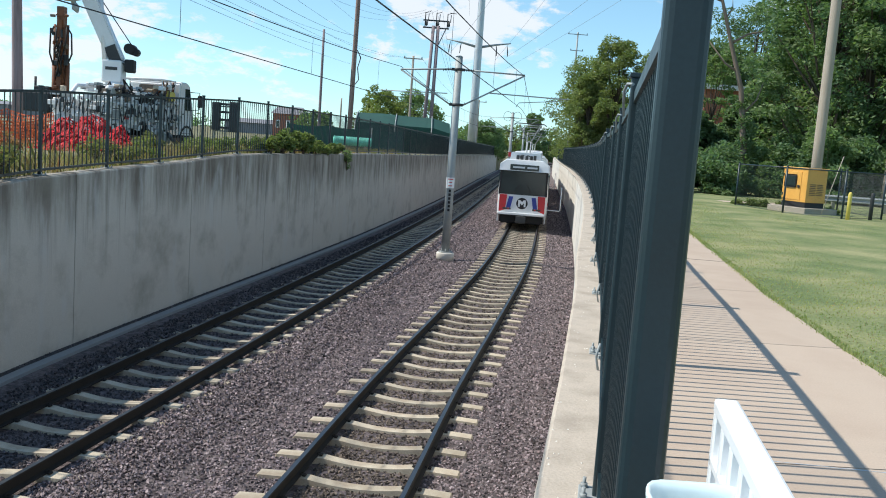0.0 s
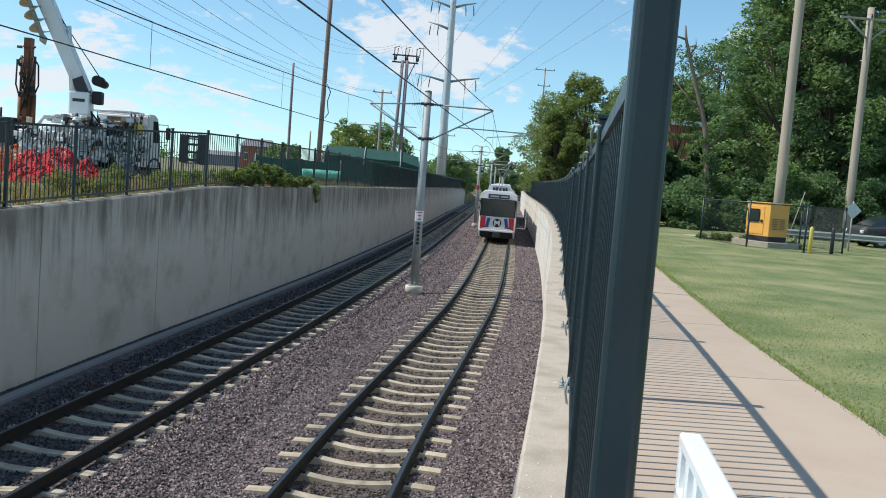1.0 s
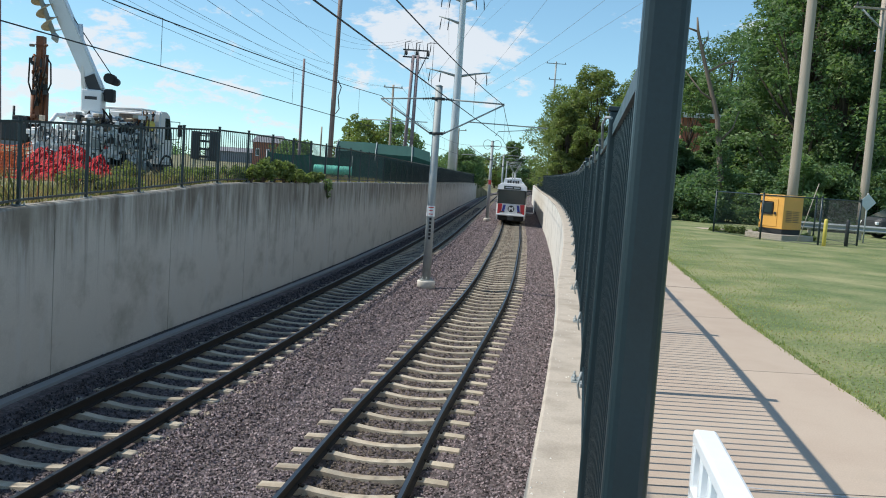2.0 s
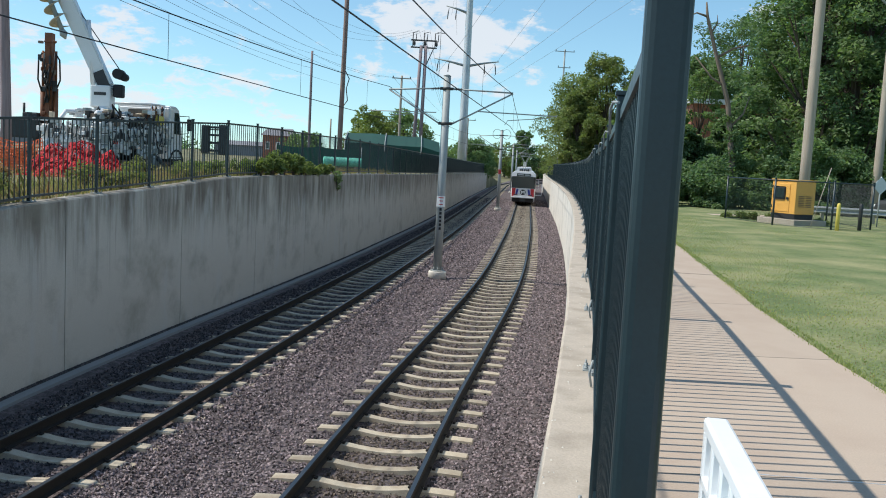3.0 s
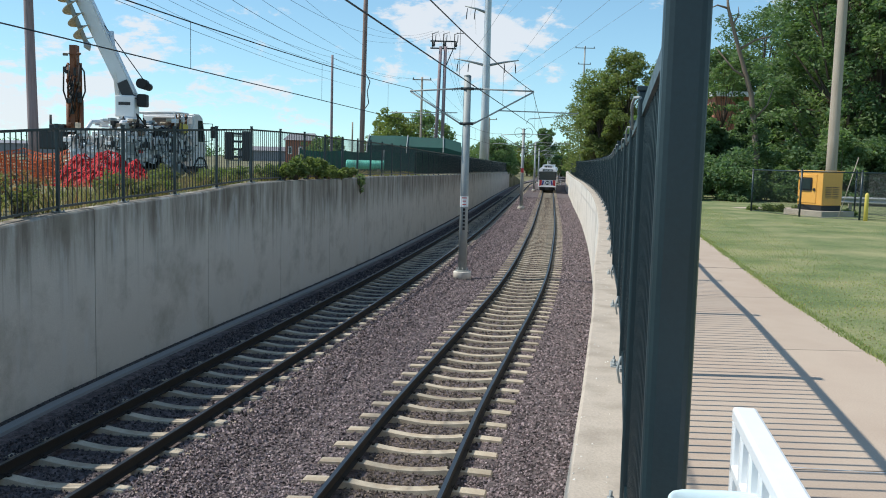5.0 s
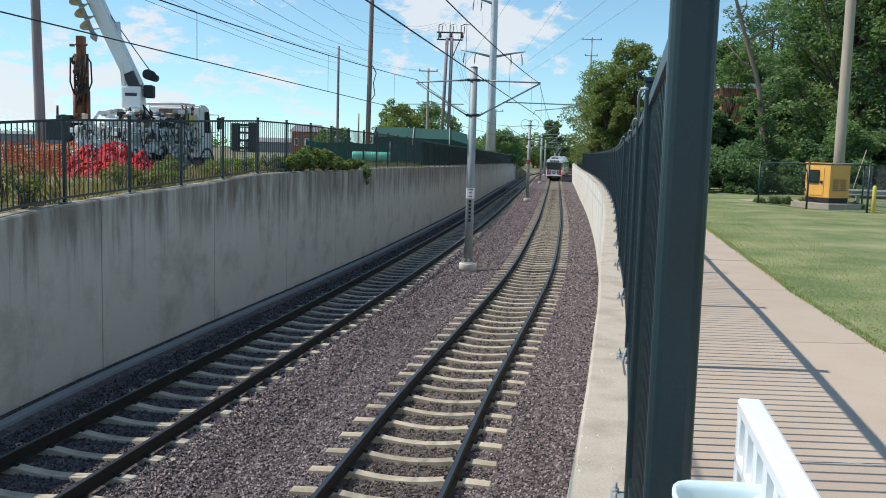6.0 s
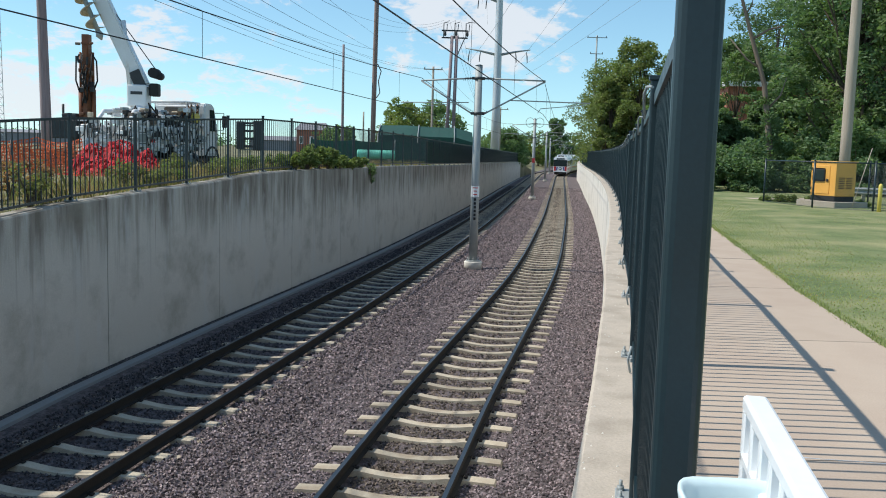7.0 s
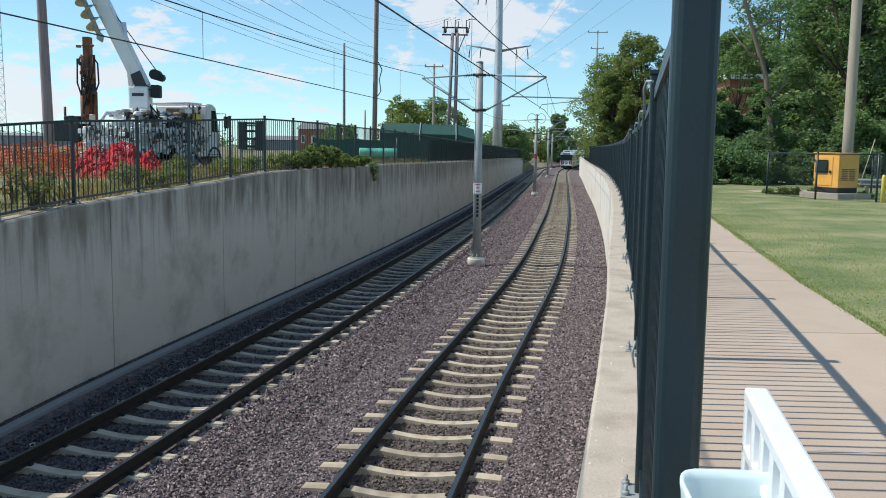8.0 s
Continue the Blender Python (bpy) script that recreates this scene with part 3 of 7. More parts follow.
def coping_chips():
    """Pale chips of stone lying on the coping."""
    rng = random.Random(31)
    verts, faces = [], []
    for k in range(170):
        y = 2.2 + 22 * rng.random() ** 1.5
        p = beside(WALL_R, y, rng.uniform(0.01, 0.20), 2.752)
        r = rng.uniform(0.003, 0.009)
        a = rng.uniform(0, 6.28)
        n = len(verts)
        for q in range(3):
            verts.append((p.x + r * math.cos(a + 2.09 * q), p.y + r * math.sin(a + 2.09 * q) * 1.4, p.z - 0.002))
        verts.append((p.x, p.y, p.z + r * 0.7))
        faces += [(n, n + 1, n + 3), (n + 1, n + 2, n + 3), (n + 2, n, n + 3)]
    tagged(new("stone_chips", quads_mesh("stone_chips", verts, faces, M["concrete_sunlit"])), "pale stone chips scattered on the coping", "chips", kind="stuff")


coping_chips()

# ---------------------------------------------------------------- tracks
RAIL = [(-0.07, -0.172), (0.07, -0.172), (0.07, -0.158), (0.012, -0.142), (0.009, -0.045), (0.034, -0.035), (0.036, -0.008), (0.028, 0.0),
        (-0.028, 0.0), (-0.036, -0.008), (-0.034, -0.035), (-0.009, -0.045), (-0.012, -0.142), (-0.07, -0.158)]


def tie_mesh():
    bm = bmesh.new()
    secs = []
    stations = [(-1.27, -0.215, 0.105), (-1.25, -0.188, 0.12), (-0.95, -0.176, 0.122)]
    stations += [(x, -0.176 - 0.052 * (1 - (x / 0.60) ** 2), 0.108) for x in np.linspace(-0.60, 0.60, 11)]
    stations += [(-x, z, w) for x, z, w in stations[2::-1]]
    for x, top, half in stations:
        secs.append([(x, -half, -0.40), (x, half, -0.40), (x, half - 0.02, top), (x, -half + 0.02, top)])
    loft(bm, secs)
    return finish(bm, "tie", M["tie"])


def build_track(c, name, label, tie_start, far, spacing):
    track = thing(name, label, "railway track", group="tracks in the cut", kind="structure")
    for d in (-0.753, 0.753):
        bm = bmesh.new()
        secs = []
        for y in along(c, -40, 300, 1.0):
            t = tangent(c, y)
            s = Vector((t.y, -t.x, 0))
            secs.append([Vector((c(y), y, 0)) + s * (d + u) + Vector((0, 0, v)) for u, v in RAIL])
        loft(bm, secs)
        top = {f for f in bm.faces if all(v.co.z > -0.0005 for v in f.verts)}
        for f in top:
            f.material_index = 1
        part("rail", bm, [M["rail"], M["rail_top"]], track)
    me = tie_mesh()
    bm = bmesh.new()
    for sx in (-1, 1):
        for side in (-1, 1):
            x = sx * 0.753 + side * 0.105
            rounded(bm, (x, 0, -0.160), (0.05, 0.07, 0.025), 0.008, segments=1)
            sweep(bm, [(x - side * 0.03, -0.04, -0.15), (x - side * 0.05, -0.02, -0.135), (x - side * 0.05, 0.02, -0.135), (x - side * 0.03, 0.04, -0.15)], 0.008, 5)
    clips = finish(bm, "rail_clips", M["rail"])
    places = along(c, tie_start, far, spacing)
    for i, y in enumerate(places):
        m = pose(c(y), y, 0, 0, 0, heading(c, y) + random.uniform(-0.5, 0.5))
        share("tie", me, track, m)
        if 8 < y < 30:
            share("rail_clips", clips, track, m)
    return track


build_track(TRACK_R, "track_east", "curved standard-gauge track on concrete ties", 11.67 - 0.777 * 0.983 * 8, 215, 0.777)
build_track(TRACK_L, "track_west", "standard-gauge track on concrete ties, half in the wall's shade", 11.53 - 0.77 * 0.984 * 8, 215, 0.77)


def build_ballast():
    """Crushed stone: a bed between the walls, heaped under the ties, and loose stones near by."""
    def bed(x, y):
        z = -0.30
        for c in (TRACK_R, TRACK_L):
            d = abs(x - c(y))
            if c is TRACK_L and 1.12 < x - c(y) < 2.2:
                z = max(z, -0.19 - max(0, x - c(y) - 1.35) * 0.09)
            z = max(z, -0.265 if d < 0.85 else (-0.228 if d < 1.35 else -0.228 - (d - 1.35) * 0.06))
        if WALL_L(min(y, 158)) + 0.2 < x < TRACK_L(y) - 1.15:
            z = max(z, -0.195)
        z = max(z, -0.29 if WALL_L(min(y, 158)) + 0.3 < x else -0.32) if abs(x - TRACK_R(y)) > 0.85 and abs(x - TRACK_L(y)) > 0.85 else -0.265
        return z
    ys = [-40 + 1.0 * i for i in range(0, 100)] + [60 + 3 * i for i in range(80)]
    cols = 60
    verts, faces = [], []
    for y in ys:
        lo = (WALL_L(min(y, 158)) + max(0, y - 158) * 0.16) - 0.02
        hi = WALL_R(y) + 0.02
        for i in range(cols + 1):
            x = lo + (hi - lo) * i / cols
            verts.append((x, y, bed(x, y) + 0.012 * noise.noise((x * 3, y * 3, 0))))
    n = cols + 1
    for j in range(len(ys) - 1):
        for i in range(cols):
            faces.append((j * n + i, j * n + i + 1, (j + 1) * n + i + 1, (j + 1) * n + i))
    tagged(new("ballast_bed", quads_mesh("ballast_bed", verts, faces, M["ballast"])), "purplish grey crushed stone ballast bed", "ballast", kind="structure")
    rng = np.random.default_rng(5)
    stone = np.array([(0, 0, 1), (1, 0, 0.1), (-0.5, 0.87, -0.1), (-0.5, -0.87, 0.1), (0.1, 0, -1)], float)
    tri = np.array([(0, 1, 2), (0, 2, 3), (0, 3, 1), (4, 2, 1), (4, 3, 2), (4, 1, 3)])
    count = 175000
    # more stones near by than far off
    y = 8.6 + (rng.random(count) ** 2.3) * 106
    u = rng.random(count)
    x = np.empty(count)
    z = np.empty(count)
    keep = np.ones(count, bool)
    grid = np.arange(7, 120, 0.25)
    tr, tl = np.array([TRACK_R(g) for g in grid]), np.array([TRACK_L(g) for g in grid])
    wl, wr = np.array([WALL_L(g) for g in grid]), np.array([WALL_R(g) for g in grid])
    tr, tl, wl, wr = (np.interp(y, grid, a) for a in (tr, tl, wl, wr))
    x = np.where(u < 0.03, wl + 0.01 + u * 3, wl + 0.32 + (wr - wl - 0.34) * u)
    for c in (tr, tl):
        keep &= ~((np.abs(np.abs(x - c) - 0.765) < 0.10))
    near = np.minimum(np.abs(x - tr), np.abs(x - tl))
    z = np.where(near < 0.85, -0.265, np.where(near < 1.35, -0.228, np.maximum(-0.28, -0.228 - (near - 1.35) * 0.06)))
    z = np.where((x < tl - 1.15) & (x > wl + 0.3), -0.185, z)
    z = np.where(x < wl + 0.17, -0.145, z)
    # heaped over the tie ends between the tracks
    over = (x - tl > 1.12) & (x - tl < 2.2)
    z = np.where(over, np.maximum(z, -0.178 - np.maximum(0, x - tl - 1.35) * 0.09), z)
    keep &= ~((near < 1.3) & (rng.random(count) < 0.2) & ~over)
    # 1: darker stones, from the west wall to just past its track's centre
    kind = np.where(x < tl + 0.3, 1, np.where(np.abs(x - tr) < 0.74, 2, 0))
    x, y, z, kind = x[keep], y[keep], z[keep], kind[keep]
    k = len(x)
    size = rng.uniform(0.016, 0.032, (k, 1, 1)) * rng.uniform(0.65, 1.25, (k, 1, 3)) * (1 + (y[:, None, None] - 9) * 0.017)
    v = stone[None] * size * rng.uniform(0.7, 1.2, (k, 5, 3))
    q = rng.normal(size=(k, 4))
    q /= np.linalg.norm(q, axis=1, keepdims=True)
    w, a, b, c = q.T
    rot = np.stack([1 - 2 * (b * b + c * c), 2 * (a * b - c * w), 2 * (a * c + b * w), 2 * (a * b + c * w), 1 - 2 * (a * a + c * c), 2 * (b * c - a * w),
                    2 * (a * c - b * w), 2 * (b * c + a * w), 1 - 2 * (a * a + b * b)], -1).reshape(k, 3, 3)
    v = np.einsum("kij,kvj->kvi", rot, v) + np.stack([x, y, z + 0.008], -1)[:, None]
    for which, look_mat, label in ((0, "stone", "loose purplish grey and reddish crushed stones"), (1, "stone_dark", "dark crushed stones along the west track"),
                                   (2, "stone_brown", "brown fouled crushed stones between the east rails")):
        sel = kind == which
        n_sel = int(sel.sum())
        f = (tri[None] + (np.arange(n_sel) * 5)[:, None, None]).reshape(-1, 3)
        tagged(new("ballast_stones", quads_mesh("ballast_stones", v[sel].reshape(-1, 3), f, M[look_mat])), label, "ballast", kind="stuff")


build_ballast()

# ---------------------------------------------------------------- picket fences
def picket_fence(name, label, c, offset, base, height, start, end, panel, size, post, near_lo, near_hi, gap=0.122, first=None):
    fence = thing(name, label, "fence")
    posts = (first or []) + along(c, start, end, panel)
    bm = bmesh.new()
    rounded(bm, (0, 0, (height + 0.06) / 2), (post, post, height + 0.06), 0.011, segments=3)
    rounded(bm, (0, 0, height + 0.066), (post + 0.012, post + 0.012, 0.02), 0.004)
    post_me = finish(bm, "post", M["fence"])
    bm = bmesh.new()
    rounded(bm, (0, 0, 0.008), (0.19, 0.17, 0.016), 0.003, segments=1)
    for sx, sy in ((-1, -1), (1, -1), (1, 1), (-1, 1)):
        sweep(bm, [(sx * 0.072, sy * 0.06, 0.01), (sx * 0.072, sy * 0.06, 0.06)], 0.008, 6)
        sweep(bm, [(sx * 0.072, sy * 0.06, 0.014), (sx * 0.072, sy * 0.06, 0.034)], 0.016, 6)
    plate_me = finish(bm, "base_plate", M["galv"])
    bm = bmesh.new()
    box(bm, (0, 0, height / 2 + 0.02), (size, size, height - 0.10))
    picket_me = finish(bm, "picket", M["fence"])
    far_v, far_f = [], []
    bm = bmesh.new()
    rounded(bm, (0, 0, 1.10), (post, post, 2.20), 0.016, segments=3)
    rounded(bm, (0, 0, 2.21), (post + 0.012, post + 0.012, 0.02), 0.004)
    end_me = finish(bm, "end_post", M["fence"])
    for y in posts:
        p = beside(c, y, offset, base(y))
        m = pose(*p, 0, 0, heading(c, y))
        if first and y == first[0]:
            share("end_post", end_me, fence, m)
        else:
            share("post", post_me, fence, m)
        share("base_plate", plate_me, fence, m)
    for a, b in zip(posts, posts[1:]):
        pa, pb = beside(c, a, offset, base(a)), beside(c, b, offset, base(b))
        d = pb - pa
        flat = Vector((d.x, d.y, 0)).normalized()
        side = Vector((flat.y, -flat.x, 0))
        for z, h in ((0.10, 0.04), (height - 0.02, 0.045)):
            bm = bmesh.new()
            loft(bm, [[p + side * u + Vector((0, 0, z + v)) for u, v in ((-0.02, -h / 2), (0.02, -h / 2), (0.02, h / 2), (-0.02, h / 2))]
                      for p in (pa + d * (post * 0.5 / d.length), pb - d * (post * 0.5 / d.length))])
            part("fence_rail", bm, M["fence"], fence)
        n = max(2, int(round(d.length / gap)))
        for i in range(1, n):
            p = pa + d * (i / n)
            if near_lo < p.y < near_hi:
                share("picket", picket_me, fence, pose(*p, 0, 0, heading(c, a)))
            else:
                s = size / 2
                k = len(far_v)
                for zz in (0.07, height - 0.03):
                    for u, w in ((-s, -s), (s, -s), (s, s), (-s, s)):
                        far_v.append(tuple(p + side * u + flat * w + Vector((0, 0, zz))))
                far_f += [(k + 4, k + 5, k + 6, k + 7), (k, k + 1, k + 5, k + 4), (k + 1, k + 2, k + 6, k + 5), (k + 2, k + 3, k + 7, k + 6), (k + 3, k, k + 4, k + 7)]
    if far_f:
        ob = new("picket_rest", quads_mesh("picket_rest", far_v, far_f, M["fence"]))
        ob.parent = fence
        tagged(ob, kind="stuff")
    return fence, posts


END_POST_Y = 1.47
east_fence, EAST_POSTS = picket_fence("walkway_fence", "tall dark steel picket fence bolted to the coping", WALL_R, 0.275, lambda y: 2.745, 1.70, 3.69, 135, 2.775,
                          0.019, 0.072, -5, 30, first=[END_POST_Y])
west_fence, WEST_POSTS = picket_fence("site_fence", "black steel picket fence on top of the retaining wall", WALL_L, -0.20, lambda y: WALL_L_TOP(y), 1.50, 15.95 - 2.28 * 5, 156, 2.32,
                          0.016, 0.060, 8, 50, gap=0.160)

# ---------------------------------------------------------------- the train


def train_place(t):
    """Where the rear of the train stands on the line."""
    return 46.4 + 15.6 * t + 0.32 * t * t


def build_car(name):
    car = thing(name, "white light rail car with red and blue stripes", "light rail car", group="cars of the train")
    w = 1.325
    length = 27.3

    def ring(y, sx, bottom, roof, tuck=0.0):
        """Cross-section of the body at y."""
        half = [(w * sx, bottom), (w * sx + 0.02, 1.1), (w * sx, 2.0), (w * sx - 0.06, 2.95), (w * sx - 0.18, roof - 0.10), (w * sx - 0.45, roof)]
        pts = [(x, y, z) for x, z in half] + [(-x, y, z) for x, z in half[::-1]]
        return pts
    bm = bmesh.new()
    loft(bm, [ring(0.10, 0.90, 0.76, 3.38), ring(0.22, 0.955, 0.74, 3.46), ring(0.9, 1.0, 0.66, 3.5), ring(1.3, 1.0, 0.42, 3.5), ring(13.2, 1.0, 0.42, 3.5)])
    part("body", bm, M["white"], car, "white painted body shell")
    bm = bmesh.new()
    loft(bm, [ring(13.2, 0.93, 0.5, 3.4), ring(14.1, 0.93, 0.5, 3.4)])
    part("articulation_bellows", bm, M["black"], car)
    bm = bmesh.new()
    loft(bm, [ring(14.1, 1.0, 0.42, 3.5), ring(length - 0.9, 1.0, 0.42, 3.5), ring(length - 0.2, 0.955, 0.52, 3.46), ring(length, 0.9, 0.62, 3.38)])
    part("front_body", bm, M["white"], car)
    # rear end: windscreen, sign, panels
    bm = bmesh.new()
    slab_of(bm, [(-1.17, 1.74), (1.17, 1.74), (1.14, 2.93), (-1.14, 2.93)], 0.06, pose(0, 0.085, 0))
    screen = part("windscreen", bm, M["dark_glass"], car, "dark tinted rear windscreen")
    bm = bmesh.new()
    slab_of(bm, [(-1.27, 1.70), (1.27, 1.70), (1.24, 2.97), (-1.24, 2.97)], 0.05, pose(0, 0.11, 0))
    part("screen_surround", bm, M["black"], car, "black windscreen surround")
    for x in (-0.5, 0.5):
        bm = bmesh.new()
        sweep(bm, [(x, 0.04, 1.74), (x * 0.4, 0.035, 2.25)], 0.012, 5)
        part("wiper", bm, M["black"], screen)
    for x in (-1.21, 1.21):
        bm = bmesh.new()
        box(bm, (x, 0.30, 2.32), (0.09, 0.42, 1.2))
        part("corner_pane", bm, M["dark_glass"], car)
    bm = bmesh.new()
    loft(bm, [[(-1.30, -0.10, 2.97), (1.30, -0.10, 2.97), (1.27, -0.06, 3.30), (0.95, 0.0, 3.52), (-0.95, 0.0, 3.52), (-1.27, -0.06, 3.30)],
              [(-1.34, 0.55, 2.97), (1.34, 0.55, 2.97), (1.31, 0.55, 3.30), (0.98, 0.6, 3.56), (-0.98, 0.6, 3.56), (-1.31, 0.55, 3.30)]])
    part("roof_cap", bm, M["white"], car)
    bm = bmesh.new()
    rounded(bm, (0, -0.105, 3.16), (1.5, 0.06, 0.30), 0.025)
    sign = part("destination_sign", bm, M["dark_glass"], car)
    bm = bmesh.new()
    for x, wd in ((-0.30, 0.62), (0.40, 0.52)):
        box(bm, (x, -0.14, 3.16), (wd, 0.01, 0.09))
    part("sign_writing", bm, M["steel_tall"], sign)
    bm = bmesh.new()
    slab_of(bm, [(-1.22, 0.66), (1.22, 0.66), (1.19, 1.72), (-1.19, 1.72)], 0.06, pose(0, 0.075, 0))
    apron = part("apron_panel", bm, M["white"], car)
    for s in (-1, 1):
        bm = bmesh.new()
        slab_of(bm, [(s * 0.86, 0.92), (s * 1.19, 0.80), (s * 1.20, 1.70), (s * 0.80, 1.70)], 0.02, pose(0, 0.037, 0))
        part("red_block", bm, M["red"], apron, "red corner block")
        bm = bmesh.new()
        slab_of(bm, [(s * 0.60, 0.96), (s * 0.84, 0.93), (s * 0.70, 1.62), (s * 0.48, 1.62)], 0.02, pose(0, 0.037, 0))
        part("blue_stripe", bm, M["blue"], apron, "blue slanted stripe")
        bm = bmesh.new()
        rounded(bm, (s * 0.78, 0.03, 0.98), (0.44, 0.05, 0.10), 0.02, segments=1)
        lamp = part("lamp_housing", bm, M["dark"], apron)
        bm = bmesh.new()
        sweep(bm, [(s * 0.70, 0.0, 0.98), (s * 0.70, -0.015, 0.98)], 0.04, 10)
        part("tail_lamp", bm, M["red"], lamp)
    bm = bmesh.new()
    sweep(bm, [(0, 0.045, 1.28), (0, 0.028, 1.28)], 0.30, 28)
    disc = part("round_emblem", bm, M["black"], apron, "round black emblem with a pale centre")
    bm = bmesh.new()
    slab_of(bm, [(-0.20, 1.10), (-0.10, 1.10), (-0.10, 1.30), (0.0, 1.19), (0.10, 1.30), (0.10, 1.10), (0.20, 1.10), (0.20, 1.46), (0.09, 1.46), (0, 1.36), (-0.09, 1.46), (-0.20, 1.46)], 0.012, pose(0, 0.02, 0))
    part("emblem_mark", bm, M["white"], disc)
    bm = bmesh.new()
    rounded(bm, (0, 0.04, 0.72), (2.42, 0.34, 0.13), 0.03)
    part("bumper", bm, M["white"], car, "white bumper ledge")
    bm = bmesh.new()
    rounded(bm, (0, 0.02, 0.45), (0.34, 0.5, 0.26), 0.03)
    rounded(bm, (0, -0.18, 0.45), (0.52, 0.16, 0.34), 0.03)
    sweep(bm, [(-0.30, -0.05, 0.32), (-0.20, -0.2, 0.26), (0.20, -0.2, 0.26), (0.30, -0.05, 0.32)], 0.025, 6)
    part("coupler", bm, M["dark"], car)
    bm = bmesh.new()
    box(bm, (0, 0.34, 0.46), (2.30, 0.12, 0.42))
    part("valance", bm, M["black"], car, "black lower valance")
    bm = bmesh.new()
    box(bm, (0, 1.5, 0.42), (2.1, 1.9, 0.5))
    part("underframe", bm, M["black"], car)
    bm = bmesh.new()
    box(bm, (0, 14.5, 0.40), (2.0, 21, 0.40))
    part("equipment_boxes", bm, M["black"], car)
    for s in (-1, 1):
        bm = bmesh.new()
        slab_of(bm, [(0, 0.28), (0.55, 0.28), (0.6, 0.9), (0.0, 0.72)], 0.06, pose(s * 1.24, 0.12, 0, 0, 0, 90))
        part("corner_skirt", bm, M["white"], car)
        # side windows and doors
        for y in np.arange(1.6, 12.4, 1.8):
            for base in (0, 13.0):
                bm = bmesh.new()
                rounded(bm, (s * 1.312, y + base, 2.28), (0.06, 1.62, 1.1), 0.02, segments=1)
                part("side_window", bm, M["dark_glass"], car)
        bm = bmesh.new()
        box(bm, (s * 1.335, 6.8, 1.30), (0.02, 12.2, 0.16))
        box(bm, (s * 1.335, 20.4, 1.30), (0.02, 12.2, 0.16))
        part("red_band", bm, M["red"], car)
        bm = bmesh.new()
        box(bm, (s * 1.335, 6.8, 1.08), (0.02, 12.2, 0.12))
        box(bm, (s * 1.335, 20.4, 1.08), (0.02, 12.2, 0.12))
        part("blue_band", bm, M["blue"], car)
    # bogies
    for y in (3.2, 13.65, 24.1):
        bogie = part("bogie", (lambda b: (box(b, (0, y, 0.42), (1.9, 2.3, 0.28)), b)[1])(bmesh.new()), M["black"], car)
        for dy in (-0.95, 0.95):
            for s in (-1, 1):
                bm = bmesh.new()
                sweep(bm, [(s * 0.70, y + dy, 0.34), (s * 0.82, y + dy, 0.34)], 0.34, 20)
                part("wheel", bm, M["rail"], bogie)
    # roof gear
    bm = bmesh.new()
    loft(bm, [[(-0.85, y, 3.5), (0.85, y, 3.5), (0.78, y, 3.92), (-0.78, y, 3.92)] for y in (1.0, 4.4)])
    part("roof_unit", bm, M["white"], car)
    for y in (8.5, 18, 22):
        bm = bmesh.new()
        rounded(bm, (0, y, 3.72), (1.6, 3.0, 0.48), 0.06)
        part("roof_unit", bm, M["white"], car)
    for x in (-0.42, -0.2, 0.05, 0.3, 0.48):
        bm = bmesh.new()
        rounded(bm, (x, 0.72, 3.64), (0.15, 0.3, 0.22 + 0.12 * abs(math.sin(x * 9))), 0.02, segments=1)
        part("roof_socket", bm, M["dark"], car)
    for x in (-0.3, 0.25):
        bm = bmesh.new()
        sweep(bm, [(x, 0.6, 3.62), (x, 0.45, 3.74), (x * 0.3, 0.5, 3.80)], 0.03, 6)
        part("roof_cable", bm, M["dark"], car)
    # pantograph, raised
    pan = part("pantograph", (lambda b: (rounded(b, (0, 6.0, 3.72), (1.3, 1.3, 0.08), 0.02), b)[1])(bmesh.new()), M["dark"], car)
    bm = bmesh.new()
    for s in (-1, 1):
        sweep(bm, [(s * 0.10, 5.4, 3.75), (s * 0.10, 7.0, 4.55)], 0.045, 6)
        sweep(bm, [(s * 0.10, 7.0, 4.55), (s * 0.62, 6.0, 5.55)], 0.030, 6)
    sweep(bm, [(-0.16, 7.0, 4.55), (0.16, 7.0, 4.55)], 0.035, 6)
    sweep(bm, [(-0.66, 6.0, 5.50), (0.66, 6.0, 5.50)], 0.022, 6)
    part("pantograph_arm", bm, M["galv"], pan)
    bm = bmesh.new()
    for dy in (-0.18, 0.18):
        sweep(bm, [(-0.95, 6 + dy, 5.50), (-0.8, 6 + dy, 5.60), (0.8, 6 + dy, 5.60), (0.95, 6 + dy, 5.50)], 0.025, 6)
    part("collector_strip", bm, M["dark"], pan)
    bm = bmesh.new()
    sweep(bm, [(1.30, 0.35, 1.02), (1.95, 0.35, 1.0), (2.0, 0.35, 1.05), (2.0, 0.35, 2.25)], 0.028, 6)
    part("mirror_arm", bm, M["white"], car, "white outrigger mirror bar")
    return car


rear_car = build_car("light_rail_car")
lead_car = copy_thing(rear_car, pose(0, 80, 0))

# ---------------------------------------------------------------- overhead line of the railway


